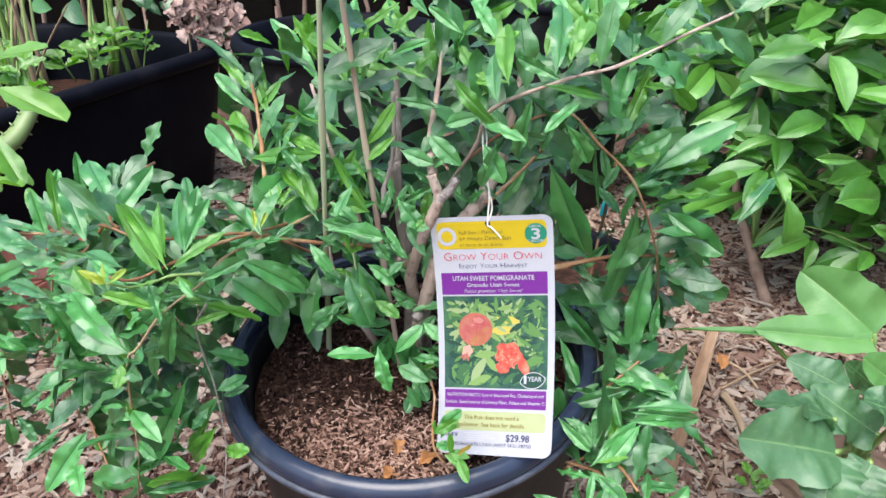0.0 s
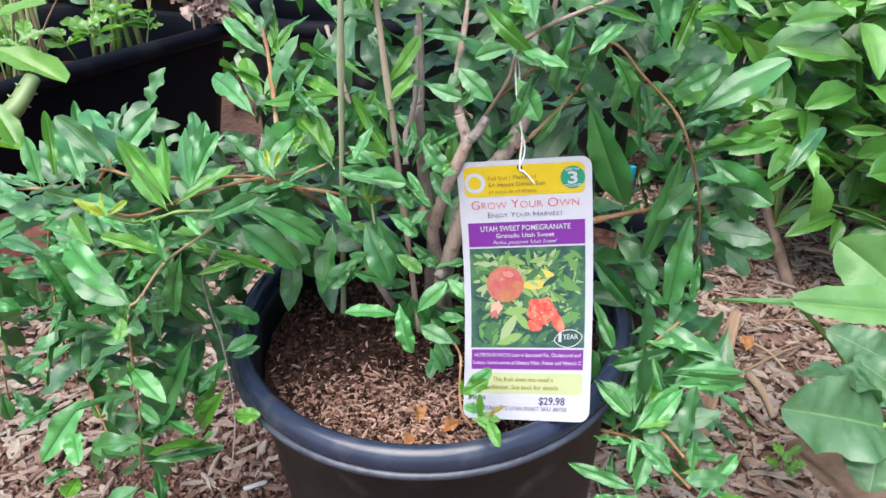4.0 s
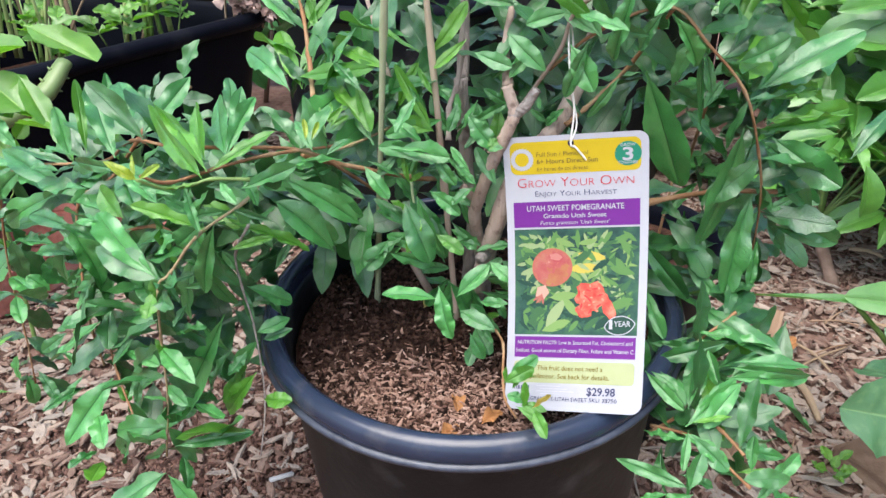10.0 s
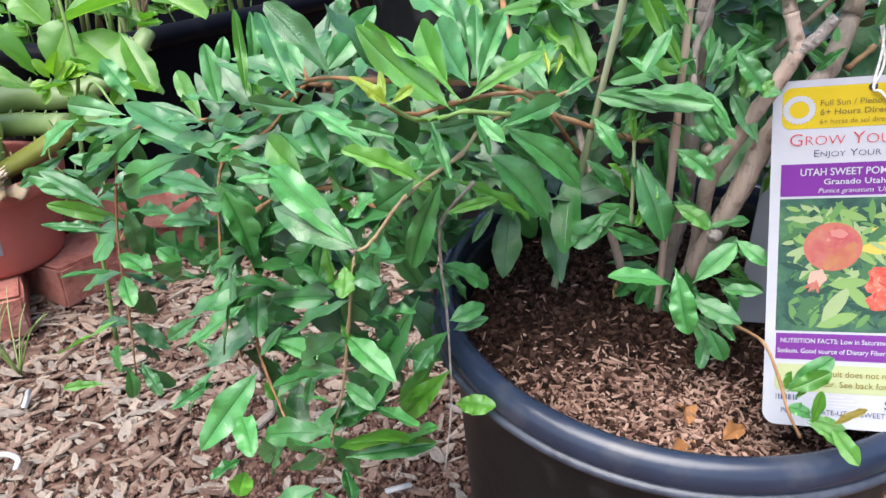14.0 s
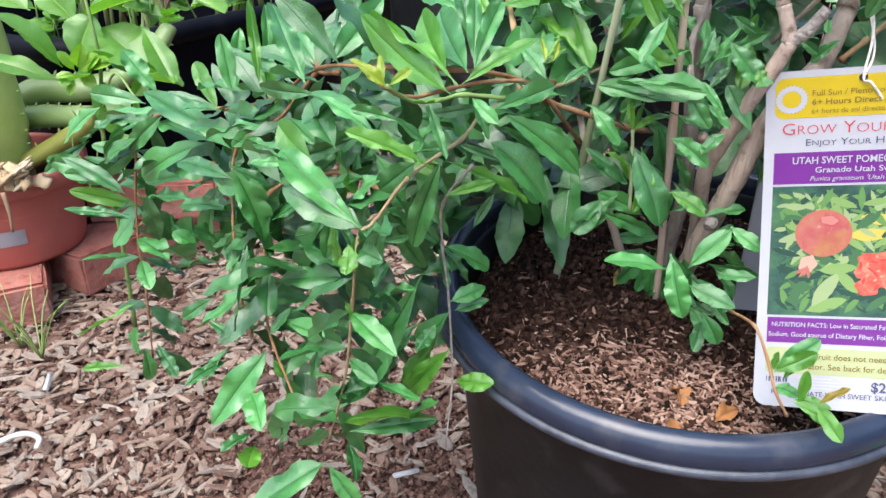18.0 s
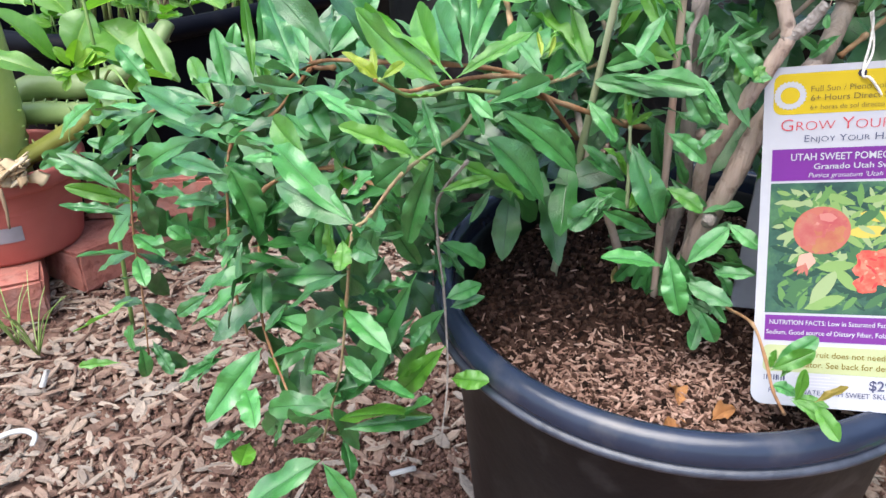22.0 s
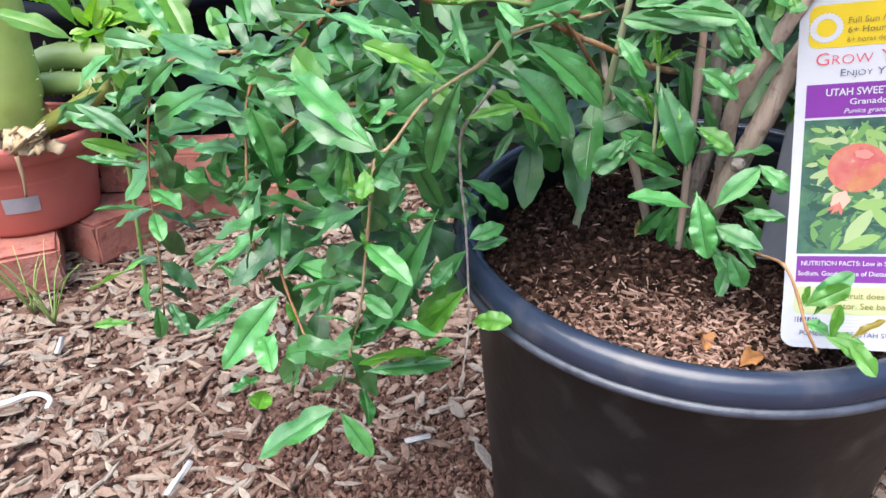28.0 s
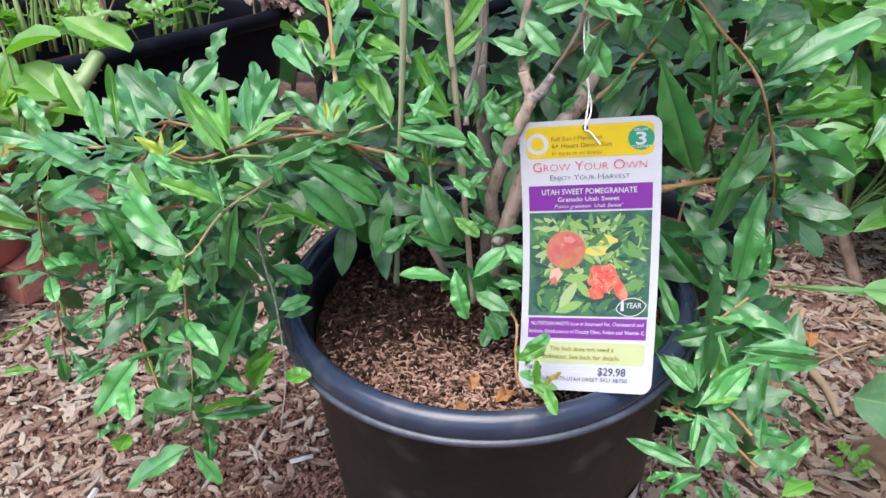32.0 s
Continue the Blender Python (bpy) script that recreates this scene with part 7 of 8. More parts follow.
# ---- terracotta pot with a toothed succulent, on bricks ----
CLAY = (-0.836, 0.965, 0.061)
clay = thing("clay_pot", CLAY, "faded terracotta coloured plastic pot with grey label", "plant pot")
part("body", lathe([(0, 0.004), (0.082, 0.004), (0.088, 0.0), (0.0915, 0.006), (0.096, 0.045), (0.1035, 0.098), (0.1055, 0.101)], CLAY, 72), M_CLAY, clay)
part("rim", lathe([(0.104, 0.099), (0.109, 0.1), (0.1115, 0.103), (0.113, 0.11), (0.114, 0.122), (0.1125, 0.127), (0.108, 0.128), (0.105, 0.124), (0.103, 0.102), (0.1, 0.072)], CLAY, 72), M_CLAY, clay)
part("soil_bed", lathe([(0, 0.095), (0.101, 0.09)], CLAY, 40), M_SOIL, clay)
_a = [radians(-70 + 5 * i) for i in range(6)]
part("label", ([(CLAY[0] + (0.091 + 0.145 * z) * math.cos(a), CLAY[1] + (0.091 + 0.145 * z) * math.sin(a), CLAY[2] + z) for a in _a for z in (0.036, 0.058)], [(2 * i, 2 * i + 2, 2 * i + 3, 2 * i + 1) for i in range(5)]), M_GREYCARD, clay, "grey worn label")

aloe = thing("succulent", (-0.88, 1.0, 0.165), "pale green toothed succulent with arching stems", "succulent")


def toothed(name, pts, r0, r1, material, flat=0.6, seed=1, teeth=12):
    stem = part(name, tube(pts, r0, r1, 12, 6, 0.03, flat, seed=seed), material, aloe)
    c = spline(pts, 6)
    step = max(1, len(c) // teeth)
    for i in range(2, len(c) - 1, step):
        r = r0 + (r1 - r0) * i / len(c)
        along = (c[i + 1] - c[i]).normalized()
        side = along.cross(Vector((0.55, -0.8, 0.3))).normalized()
        for s in (-1, 1):
            edge = c[i] + side * (s * r * 0.86) + Vector((0.55, -0.8, 0.3)) * r * 0.25
            part("tooth", tube([edge - side * (s * r * 0.25), edge + along * 0.001, edge + side * (s * 0.0028) + along * 0.002], 0.003, 0.0006, 6, 2), material, stem)


toothed("stem", [(-0.83, 0.96, 0.15), (-0.818, 0.945, 0.21), (-0.81, 0.935, 0.28), (-0.815, 0.935, 0.42)], 0.046, 0.054, M_COLUMN, 0.85, 1, 9)
toothed("stem", [(-0.90, 1.02, 0.2), (-0.80, 1.03, 0.262), (-0.71, 1.03, 0.272), (-0.66, 1.08, 0.295), (-0.64, 1.13, 0.335)], 0.03, 0.014, M_ALOE, 0.75, 2)
toothed("stem", [(-0.90, 1.0, 0.2), (-0.80, 1.0, 0.235), (-0.70, 0.99, 0.243)], 0.02, 0.017, M_ALOE, 0.8, 3)
toothed("stem", [(-0.85, 0.95, 0.16), (-0.78, 0.95, 0.19), (-0.71, 0.955, 0.228), (-0.68, 0.96, 0.25)], 0.016, 0.015, M_ALOEYELLOW, 0.8, 4, 5)
husk = random.Random(3)
for k in range(30):
    c = Vector((-0.775 + 0.05 * husk.uniform(-1, 1), 0.888 + 0.018 * husk.uniform(-1, 1), 0.186 + 0.014 * husk.random()))
    part("husk", tube([c, c + Vector((husk.uniform(-0.03, 0.03), husk.uniform(-0.02, 0.01), husk.uniform(-0.015, 0.02)))], 0.009, 0.006, 7, 3, 0.5, 0.3, seed=k), M_HUSK, aloe)
part("root", tube([(-0.752, 0.858, 0.186), (-0.747, 0.853, 0.16), (-0.75, 0.853, 0.135)], 0.003, 0.0015, 5, 4), M_STRAW, aloe)

for i, (x, y, z, a, h) in enumerate(((-0.838, 0.846, 0, 33, 0.06), (-0.722, 1.035, 0, 64.5, 0.06), (-0.685, 1.105, 0.061, 12, 0.06), (-0.895, 0.935, 0, 33, 0.06), (-0.56, 1.16, 0.0, 14, 0.06), (-0.83, 1.07, 0.0, 64, 0.06))):
    ob = solid("brick", block(0.195, 0.095, h, 0.004, 0.0014, i), M_BRICK, "weathered red clay edging brick on mulch", "brick", "edging bricks", smooth=False)
    ob.matrix_basis = pose(x, y, z, 0, 0, a)

# ---- bright leafy vine in front of the succulent ----
vine = thing("vine", (-0.62, 0.86, 0.0), "bright green leafy vine with curling tendrils", "plant")
VINE_SHAPES = leaf_set(L_VINE, ["oblong", "spoon", "oblong"], 8, 40, (0.02, 0.1), (0.05, 0.4), (0.0, 0.4))
BUD_SHAPES = leaf_set(L_BUD, ["oblong", "spoon", "oblong"], 8, 41, (0.02, 0.1), (0.05, 0.4), (0.0, 0.4))
vine_no = [0]


def vine_leaf(base, tip, normal, width, kind=""):
    vine_no[0] += 1
    part("leaf", (BUD_SHAPES if kind else VINE_SHAPES)[vine_no[0] * 3 % 8], None, vine, "yellow-green young leaf" if kind else "", leaf_pose(base, tip, normal, width * 1.25))


part("stem", tube([(-0.62, 0.86, 0.0), (-0.60, 0.84, 0.15), (-0.57, 0.80, 0.3), (-0.54, 0.77, 0.37), (-0.55, 0.78, 0.46)], 0.003, 0.0015, 6, 6), M_STEMGREEN, vine)
part("stem", tube([(-0.57, 0.80, 0.3), (-0.50, 0.72, 0.37), (-0.46, 0.68, 0.36)], 0.0018, 0.001, 5, 6), M_STEMGREEN, vine)
for q in range(3):
    x, y, z = -0.6 + 0.05 * q, 0.80 - 0.04 * q, 0.31
    part("tendril", tube([(x, y, z)] + [(x + 0.008 * math.cos(k * 1.3), y + 0.004 * math.sin(k * 1.3), z - 0.014 * k) for k in range(1, 8)], 0.0007, 0.0005, 5, 5), M_STEMGREEN, vine)
vine_leaf((-.593, .790, .358), (-.627, .760, .415), (.366, -.530, .765), 0.36)
vine_leaf((-.600, .790, .344), (-.674, .770, .375), (.372, -.514, .773), 0.34)
vine_leaf((-.573, .780, .365), (-.555, .800, .408), (.479, -.785, .394), 0.62)
vine_leaf((-.554, .800, .396), (-.493, .770, .369), (.413, -.742, .528), 0.62)
vine_leaf((-.576, .810, .401), (-.495, .800, .430), (.252, -.452, .856), 0.36)
vine_leaf((-.582, .810, .398), (-.616, .820, .430), (.354, -.555, .753), 0.60)
vine_leaf((-.522, .790, .364), (-.459, .770, .348), (.225, -.439, .870), 0.30)
vine_leaf((-.549, .780, .348), (-.518, .760, .318), (.473, -.812, .342), 0.42)
vine_leaf((-.562, .780, .343), (-.533, .770, .296), (.481, -.802, .353), 0.34)
vine_leaf((-.508, .760, .300), (-.548, .760, .276), (.401, -.688, .605), 0.42)
vine_leaf((-.513, .840, .442), (-.421, .800, .412), (.381, -.652, .656), 0.34)
vine_leaf((-.509, .840, .472), (-.432, .820, .491), (.315, -.556, .769), 0.28)
vine_leaf((-.542, .790, .370), (-.515, .780, .357), (.412, -.732, .543), 0.50)
vine_leaf((-.564, .770, .354), (-.534, .760, .381), (.438, -.718, .541), 0.36)
vine_leaf((-.570, .770, .351), (-.541, .750, .362), (.443, -.709, .550), 0.50)
vine_leaf((-.572, .770, .354), (-.573, .750, .351), (.491, -.757, .431), 0.45)
vine_leaf((-.559, .770, .360), (-.521, .760, .378), (.384, -.643, .663), 0.26)
vine_leaf((-.535, .800, .361), (-.537, .820, .387), (.411, -.741, .531), 0.50)
vine_leaf((-.635, .820, .407), (-.691, .840, .431), (.302, -.426, .853), 0.50)
vine_leaf((-.498, .780, .403), (-.457, .750, .355), (.332, -.516, .789), 0.30)
vine_leaf((-.498, .780, .357), (-.511, .770, .337), (.447, -.832, .330), 0.50)
vine_leaf((-.511, .770, .339), (-.512, .770, .298), (.450, -.817, .361), 0.20)
vine_leaf((-.501, .760, .357), (-.453, .740, .359), (.248, -.389, .887), 0.35)
vine_leaf((-.565, .765, .361), (-.571, .755, .381), (.456, -.710, .537), 0.40, "young")
vine_leaf((-.561, .765, .364), (-.547, .755, .388), (.447, -.718, .534), 0.40, "young")
vine_leaf((-.559, .765, .361), (-.532, .755, .378), (.438, -.719, .540), 0.40, "young")
vine_leaf((-.566, .765, .357), (-.580, .755, .357), (.456, -.701, .548), 0.40, "young")
vine_leaf((-.560, .765, .357), (-.540, .755, .351), (.437, -.710, .552), 0.45, "young")
vine_leaf((-.550, .765, .365), (-.520, .755, .372), (.429, -.723, .542), 0.35, "young")
vine_leaf((-.567, .765, .353), (-.570, .755, .339), (.450, -.698, .557), 0.40, "young")

# ---- leafy shrub behind, with two bare stems ----
shrub = thing("leafy_shrub", (0.6, 1.13, 0), "bright green broad-leaved garden shrub with woody stems", "shrub")
SHRUB_SHAPES = leaf_set(L_SHRUB, ["ovate", "ovate", "lance"], 10, 60, (0.01, 0.06), (0.1, 0.4), (0.0, 0.5))
shrub_no = [0]


def shrub_leaf(base, tip, normal, width):
    shrub_no[0] += 1
    part("leaf", SHRUB_SHAPES[shrub_no[0] * 3 % 10], None, shrub, "", leaf_pose(base, tip, normal, width))


part("stem", tube([(0.56, 1.09, -0.01), (0.53, 1.13, 0.08), (0.50, 1.18, 0.2), (0.53, 1.2, 0.4)], 0.011, 0.004, 9, 6), M_STEMBROWN, shrub)
part("stem", tube([(0.765, 1.24, -0.01), (0.765, 1.25, 0.12), (0.76, 1.26, 0.3), (0.74, 1.27, 0.5)], 0.012, 0.007, 9, 6), M_STEMBROWN, shrub)
leafing = random.Random(17)
for k in range(14):
    a = (0.53, 1.2, 0.35) if k % 2 else (0.75, 1.26, 0.4)
    c = Vector((leafing.uniform(0.3, 1.15), leafing.uniform(1.05, 1.5), leafing.uniform(0.22, 0.75)))
    part("branch", tube([a, (Vector(a) + c) / 2 + Vector((0, 0, 0.03)), c], 0.005, 0.002, 6, 5, seed=k), M_STEMGREEN, shrub)
for k in range(64):
    c = Vector((leafing.uniform(0.47, 1.25), leafing.uniform(1.0, 1.42), 0.2 + 0.62 * leafing.random()))
    spin = leafing.uniform(0, 6.28)
    for q in range(8):
        a = spin + q * 0.785 + leafing.uniform(-0.25, 0.25)
        way = Vector((math.cos(a), 0.75 * math.sin(a), leafing.uniform(-0.55, 0.3)))
        long = leafing.uniform(0.07, 0.125)
        b = c + way * 0.012 + Vector((0, 0, leafing.uniform(-0.02, 0.02)))
        shrub_leaf(b, b + way.normalized() * long, (0.25 * math.cos(a), -0.3 + 0.2 * math.sin(a), 0.9), leafing.uniform(0.34, 0.46))
for k in range(15):
    c = Vector((leafing.uniform(0.46, 0.85), leafing.uniform(1.0, 1.25), leafing.uniform(0.13, 0.33)))
    spin = leafing.uniform(0, 6.28)
    part("branch", tube([(0.53, 1.13, 0.1), (Vector((0.53, 1.13, 0.1)) + c) / 2 + Vector((0, 0.03, 0.02)), c], 0.003, 0.0015, 5, 4, seed=k), M_STEMGREEN, shrub)
    for q in range(7):
        a = spin + q * 0.9 + leafing.uniform(-0.25, 0.25)
        way = Vector((math.cos(a), 0.75 * math.sin(a), leafing.uniform(-0.6, 0.25)))
        b = c + way * 0.01
        shrub_leaf(b, b + way.normalized() * leafing.uniform(0.06, 0.1), (0.25 * math.cos(a), -0.4 + 0.2 * math.sin(a), 0.85), leafing.uniform(0.34, 0.44))
shrub_leaf((.348, 1.131, .412), (.399, 1.127, .404), (.022, -.823, .568), 0.24)
shrub_leaf((.380, 1.172, .329), (.459, 1.242, .378), (.244, -.727, .642), 0.36)
shrub_leaf((.403, 1.007, .389), (.365, .980, .423), (.467, -.866, -.176), 0.44)
shrub_leaf((.393, 1.139, .301), (.492, 1.160, .343), (.118, -.970, .214), 0.24)
shrub_leaf((.486, 1.088, .278), (.503, 1.165, .342), (-.444, -.507, .738), 0.40)
shrub_leaf((.447, .954, .259), (.414, .923, .285), (.751, -.289, .593), 0.32)
shrub_leaf((.503, 1.125, .192), (.563, 1.148, .238), (-.056, -.858, .511), 0.32)
shrub_leaf((.460, 1.000, .240), (.571, 1.041, .232), (.142, -.199, .970), 0.36)
shrub_leaf((.495, .961, .176), (.488, .955, .250), (.179, -.981, -.076), 0.48)
shrub_leaf((.620, 1.097, .134), (.638, 1.130, .200), (-.569, -.657, .494), 0.40)
shrub_leaf((.551, .952, .247), (.647, .992, .238), (.287, -.501, .817), 0.48)
shrub_leaf((.514, 1.124, .362), (.571, 1.075, .353), (-.588, -.742, .323), 0.36)
shrub_leaf((.620, 1.136, .285), (.616, 1.179, .370), (-.730, -.624, .279), 0.26)
shrub_leaf((.559, 1.005, .385), (.645, 1.048, .382), (.434, -.849, .301), 0.29)
shrub_leaf((.534, 1.185, .364), (.586, 1.153, .389), (-.605, -.494, .624), 0.48)
shrub_leaf((.479, 1.152, .441), (.522, 1.138, .414), (-.032, -.910, .412), 0.36)
shrub_leaf((.539, 1.055, .436), (.510, 1.114, .465), (-.178, -.493, .852), 0.40)
shrub_leaf((.602, 1.264, .456), (.501, 1.206, .431), (.342, -.808, .480), 0.24)
shrub_leaf((.584, 1.084, .438), (.633, 1.070, .409), (-.352, -.929, -.119), 0.32)
shrub_leaf((.648, 1.118, .448), (.629, 1.147, .417), (-.851, -.522, .046), 0.32)
shrub_leaf((.663, 1.159, .268), (.695, 1.141, .321), (-.749, -.618, .240), 0.27)
shrub_leaf((.516, .973, .306), (.579, .971, .303), (-.005, -.923, .385), 0.24)
shrub_leaf((.614, 1.086, .251), (.717, 1.117, .225), (.315, -.273, .909), 0.27)
shrub_leaf((.461, 1.107, .258), (.514, 1.071, .275), (-.571, -.819, .057), 0.29)
shrub_leaf((.419, .979, .329), (.396, .986, .343), (-.073, -.933, .353), 0.40)
shrub_leaf((.364, 1.088, .148), (.518, 1.152, .186), (.043, -.582, .812), 0.20)
shrub_leaf((.429, 1.008, .195), (.471, .986, .241), (-.582, -.798, .156), 0.24)
shrub_leaf((.609, 1.045, .391), (.657, 1.059, .419), (-.421, -.293, .858), 0.32)
shrub_leaf((.612, 1.223, .373), (.574, 1.281, .398), (.033, -.379, .925), 0.32)
shrub_leaf((.625, 1.012, .326), (.571, .984, .359), (.566, -.775, .281), 0.32)
shrub_leaf((.641, 1.003, .188), (.692, .992, .165), (.062, -.826, .561), 0.32)
shrub_leaf((.658, 1.080, .132), (.737, 1.133, .148), (.257, -.610, .749), 0.40)
shrub_leaf((.349, 1.046, .461), (.388, .995, .449), (-.190, -.364, .912), 0.32)
shrub_leaf((.425, 1.118, .282), (.488, 1.139, .322), (.137, -.953, .270), 0.32)

# ---- pale broad-leaved plant beside the path of mulch ----
broad = thing("squash_plant", (0.47, 0.66, 0), "pale green broad-leaved squash plant with scalloped leaves", "plant")
BROAD_SHAPES = {"plain": leaf_set(L_BROAD, ["cordate"], 4, 70, (0.02, 0.08), (0.05, 0.25), (0.05, 0.3), 24, 8), "": leaf_set(L_SQUASH, ["cordate"], 5, 71, (0.1, 0.25), (0.0, 0.15), (0.1, 0.4), 34, 10, 0.05, ripple=0.06)}
broad_no = [0]


def broad_leaf(base, tip, normal, width, kind=""):
    broad_no[0] += 1
    shapes = BROAD_SHAPES[kind]
    part("leaf", shapes[broad_no[0] % len(shapes)], None, broad, "smooth bright leaf" if kind else "", leaf_pose(base, tip, normal, width))
    part("stalk", tube([(0.47, 0.66, 0.0), (Vector(base) + Vector((0.47, 0.66, 0.0))) / 2 + Vector((0.015, 0.01, 0.02)), base], 0.004, 0.0025, 6, 5), M_STEMGREEN, broad)


broad_leaf((.460, .660, .222), (.386, .700, .275), (-.352, -.566, .746), 0.72, "plain")
broad_leaf((.454, .655, .218), (.331, .660, .229), (-.257, -.431, .865), 0.34, "plain")
broad_leaf((.342, .660, .222), (.243, .660, .229), (-.199, -.450, .871), 0.12, "plain")
broad_leaf((.347, .500, .204), (.252, .480, .235), (-.275, -.451, .849), 0.64)
broad_leaf((.364, .540, .207), (.279, .520, .249), (-.191, -.315, .930), 0.52)
broad_leaf((.395, .580, .208), (.340, .600, .234), (-.280, -.450, .848), 0.62)
broad_leaf((.408, .540, .190), (.348, .560, .230), (-.364, -.530, .766), 0.62)
broad_leaf((.345, .500, .200), (.322, .460, .174), (-.294, -.422, .857), 1.00)
broad_leaf((.381, .500, .191), (.352, .470, .167), (-.314, -.415, .854), 0.90)
broad_leaf((.465, .600, .195), (.415, .600, .235), (-.348, -.474, .809), 0.70, "plain")
broad_leaf((.459, .620, .172), (.413, .620, .215), (-.384, -.545, .745), 0.50)
broad_leaf((.425, .530, .217), (.375, .520, .247), (-.345, -.453, .822), 0.80)
broad_leaf((.514, .700, .219), (.472, .700, .248), (-.361, -.513, .779), 0.50, "plain")

# ---- hedge added along the fence as dark backing, shade in its leaf colour ----
hedge = thing("background_bush", (0, 2.1, 0), "bush added along the fence as a dark backing", "bush")
HEDGE_SHAPES = leaf_set(L_SHADED, ["ovate"], 4, 50, n=5, m=2)
hedge_poses = []
for k in range(1700):
    c = Vector((leafing.uniform(-1.8, 1.8), leafing.uniform(1.8, 2.2), leafing.random() ** 1.5 * 0.85 + 0.05)) if k < 900 else Vector((leafing.uniform(0.42, 1.5), leafing.uniform(1.38, 1.7), leafing.uniform(0.03, 0.55)))
    if -0.55 < c.x < 0.3 and c.z < 0.7:
        continue
    way = Vector((leafing.uniform(-1, 1), leafing.uniform(-1, 0.3), leafing.uniform(-0.8, 0.4))).normalized()
    hedge_poses.append((k % 4, leaf_pose(c, c + way * leafing.uniform(0.05, 0.1), (0, -0.5, 0.8), 0.5)))
joined_leaves("foliage", HEDGE_SHAPES, hedge_poses, L_SHADED, hedge, "bush leaves, green darkened for shade")
for k in range(16):
    x, y = leafing.uniform(-1.7, 1.6), leafing.uniform(1.85, 2.15)
    part("stem", tube([(x, y, 0), (x + leafing.uniform(-0.08, 0.08), y, 0.35), (x + leafing.uniform(-0.15, 0.15), y - 0.05, 0.8)], 0.008, 0.003, 6, 4, seed=k), M_STEMBROWN, hedge)

# ---- small things ----
second = thing("plant_label", (0.012, 0.535, 0.27), "grey-white plastic label card hanging behind the trunk", "plant tag")
part("card", moved(block(0.034, 0.0012, 0.11, 0.0004), Matrix.Translation((0.024, 0.508, 0.285)) @ pose(0, 0, 0, -14, 8, 10)), M_GREYCARD, second, smooth=False)
marker = thing("plant_marker", (0.166, 0.745, 0.19), "thin stake with small blue-green plastic bead", "marker")
part("stake", tube([(0.166, 0.745, 0.19), (0.172, 0.74, 0.28), (0.177, 0.737, 0.34)], 0.0018, 0.0015, 6, 4), M_TWIG, marker)
part("bead", tube([(0.175, 0.737, 0.326), (0.176, 0.736, 0.337), (0.177, 0.736, 0.343)], 0.0042, 0.0034, 10, 4), M_BEAD, marker, "blue-green plastic bead")

litter = random.Random(30)
for x, y, a, l in ((-0.656, 0.725, 110, 0.03), (-0.428, 0.544, 82, 0.04), (-0.224, 0.624, 20, 0.026)):
    tag_end = solid("plastic_scrap", block(l, 0.006, 0.003, 0.001, 0.0005, int(a)), M_WHITE, "small white plastic scrap lying on mulch", "scrap", "white scraps on the mulch")
    tag_end.matrix_basis = pose(x, y, rise(x, y) + 0.012, 8, -6, a)
solid("plastic_strip", tube([(-0.68, 0.60, 0.012), (-0.645, 0.612, 0.018), (-0.622, 0.628, 0.02), (-0.605, 0.628, 0.016), (-0.60, 0.615, 0.014)], 0.004, 0.003, 6, 5, 0.08, 0.5), M_WHITE, "bent white plastic strip lying on mulch", "scrap")
splint = solid("stick", block(0.36, 0.016, 0.007, 0.0015, 0.0028, 9), M_SPLINT, "long split tan wooden stick lying on mulch", "stick", smooth=False)
splint.matrix_basis = pose(0.343, 0.815, 0.012, 4, -1, 62.8)
solid("stick", tube([(0.390, 0.830, 0.012), (0.393, 0.787, 0.015), (0.389, 0.740, 0.012)], 0.0060, 0.0042, 6, 5, 0.12, 0.6, seed=4), M_STRAW, "split pale wooden stick lying on mulch", "stick", "sticks on the mulch")
solid("stick", tube([(0.424, 0.903, 0.012), (0.437, 0.873, 0.015), (0.444, 0.838, 0.012)], 0.0025, 0.0017, 6, 5, 0.12, 0.6, seed=5), M_STRAW, "thin pale twig lying on mulch", "stick", "sticks on the mulch")
solid("stick", tube([(0.392, 0.838, 0.012), (0.445, 0.870, 0.015), (0.492, 0.898, 0.012)], 0.0020, 0.0014, 6, 5, 0.12, 0.6, seed=6), M_STRAW, "thin pale twig lying on mulch", "stick", "sticks on the mulch")
solid("stick", tube([(0.543, 0.963, 0.012), (0.578, 0.941, 0.015), (0.608, 0.915, 0.012)], 0.0035, 0.0024, 6, 5, 0.12, 0.6, seed=7), M_STRAW, "thin pale twig lying on mulch", "stick", "sticks on the mulch")
solid("stick", tube([(0.257, 0.699, 0.012), (0.262, 0.669, 0.015), (0.261, 0.635, 0.012)], 0.0040, 0.0028, 6, 5, 0.12, 0.6, seed=8), M_STRAW, "thin pale twig lying on mulch", "stick", "sticks on the mulch")
solid("stick", tube([(0.628, 1.201, 0.012), (0.652, 1.187, 0.015), (0.671, 1.170, 0.012)], 0.0050, 0.0035, 6, 5, 0.12, 0.6, seed=9), M_STRAW, "split pale wooden stick lying on mulch", "stick", "sticks on the mulch")
stone = solid("stone", block(0.15, 0.12, 0.03, 0.008, 0.0025, 21), M_STONE, "smooth brown stone half sunk in mulch", "stone")
stone.matrix_basis = pose(0.47, 0.665, -0.004, 3, -4, 24)
sprout = thing("sprout", (0.359, 0.642, 0.012), "tiny bright green weed sprouting from mulch", "plant")
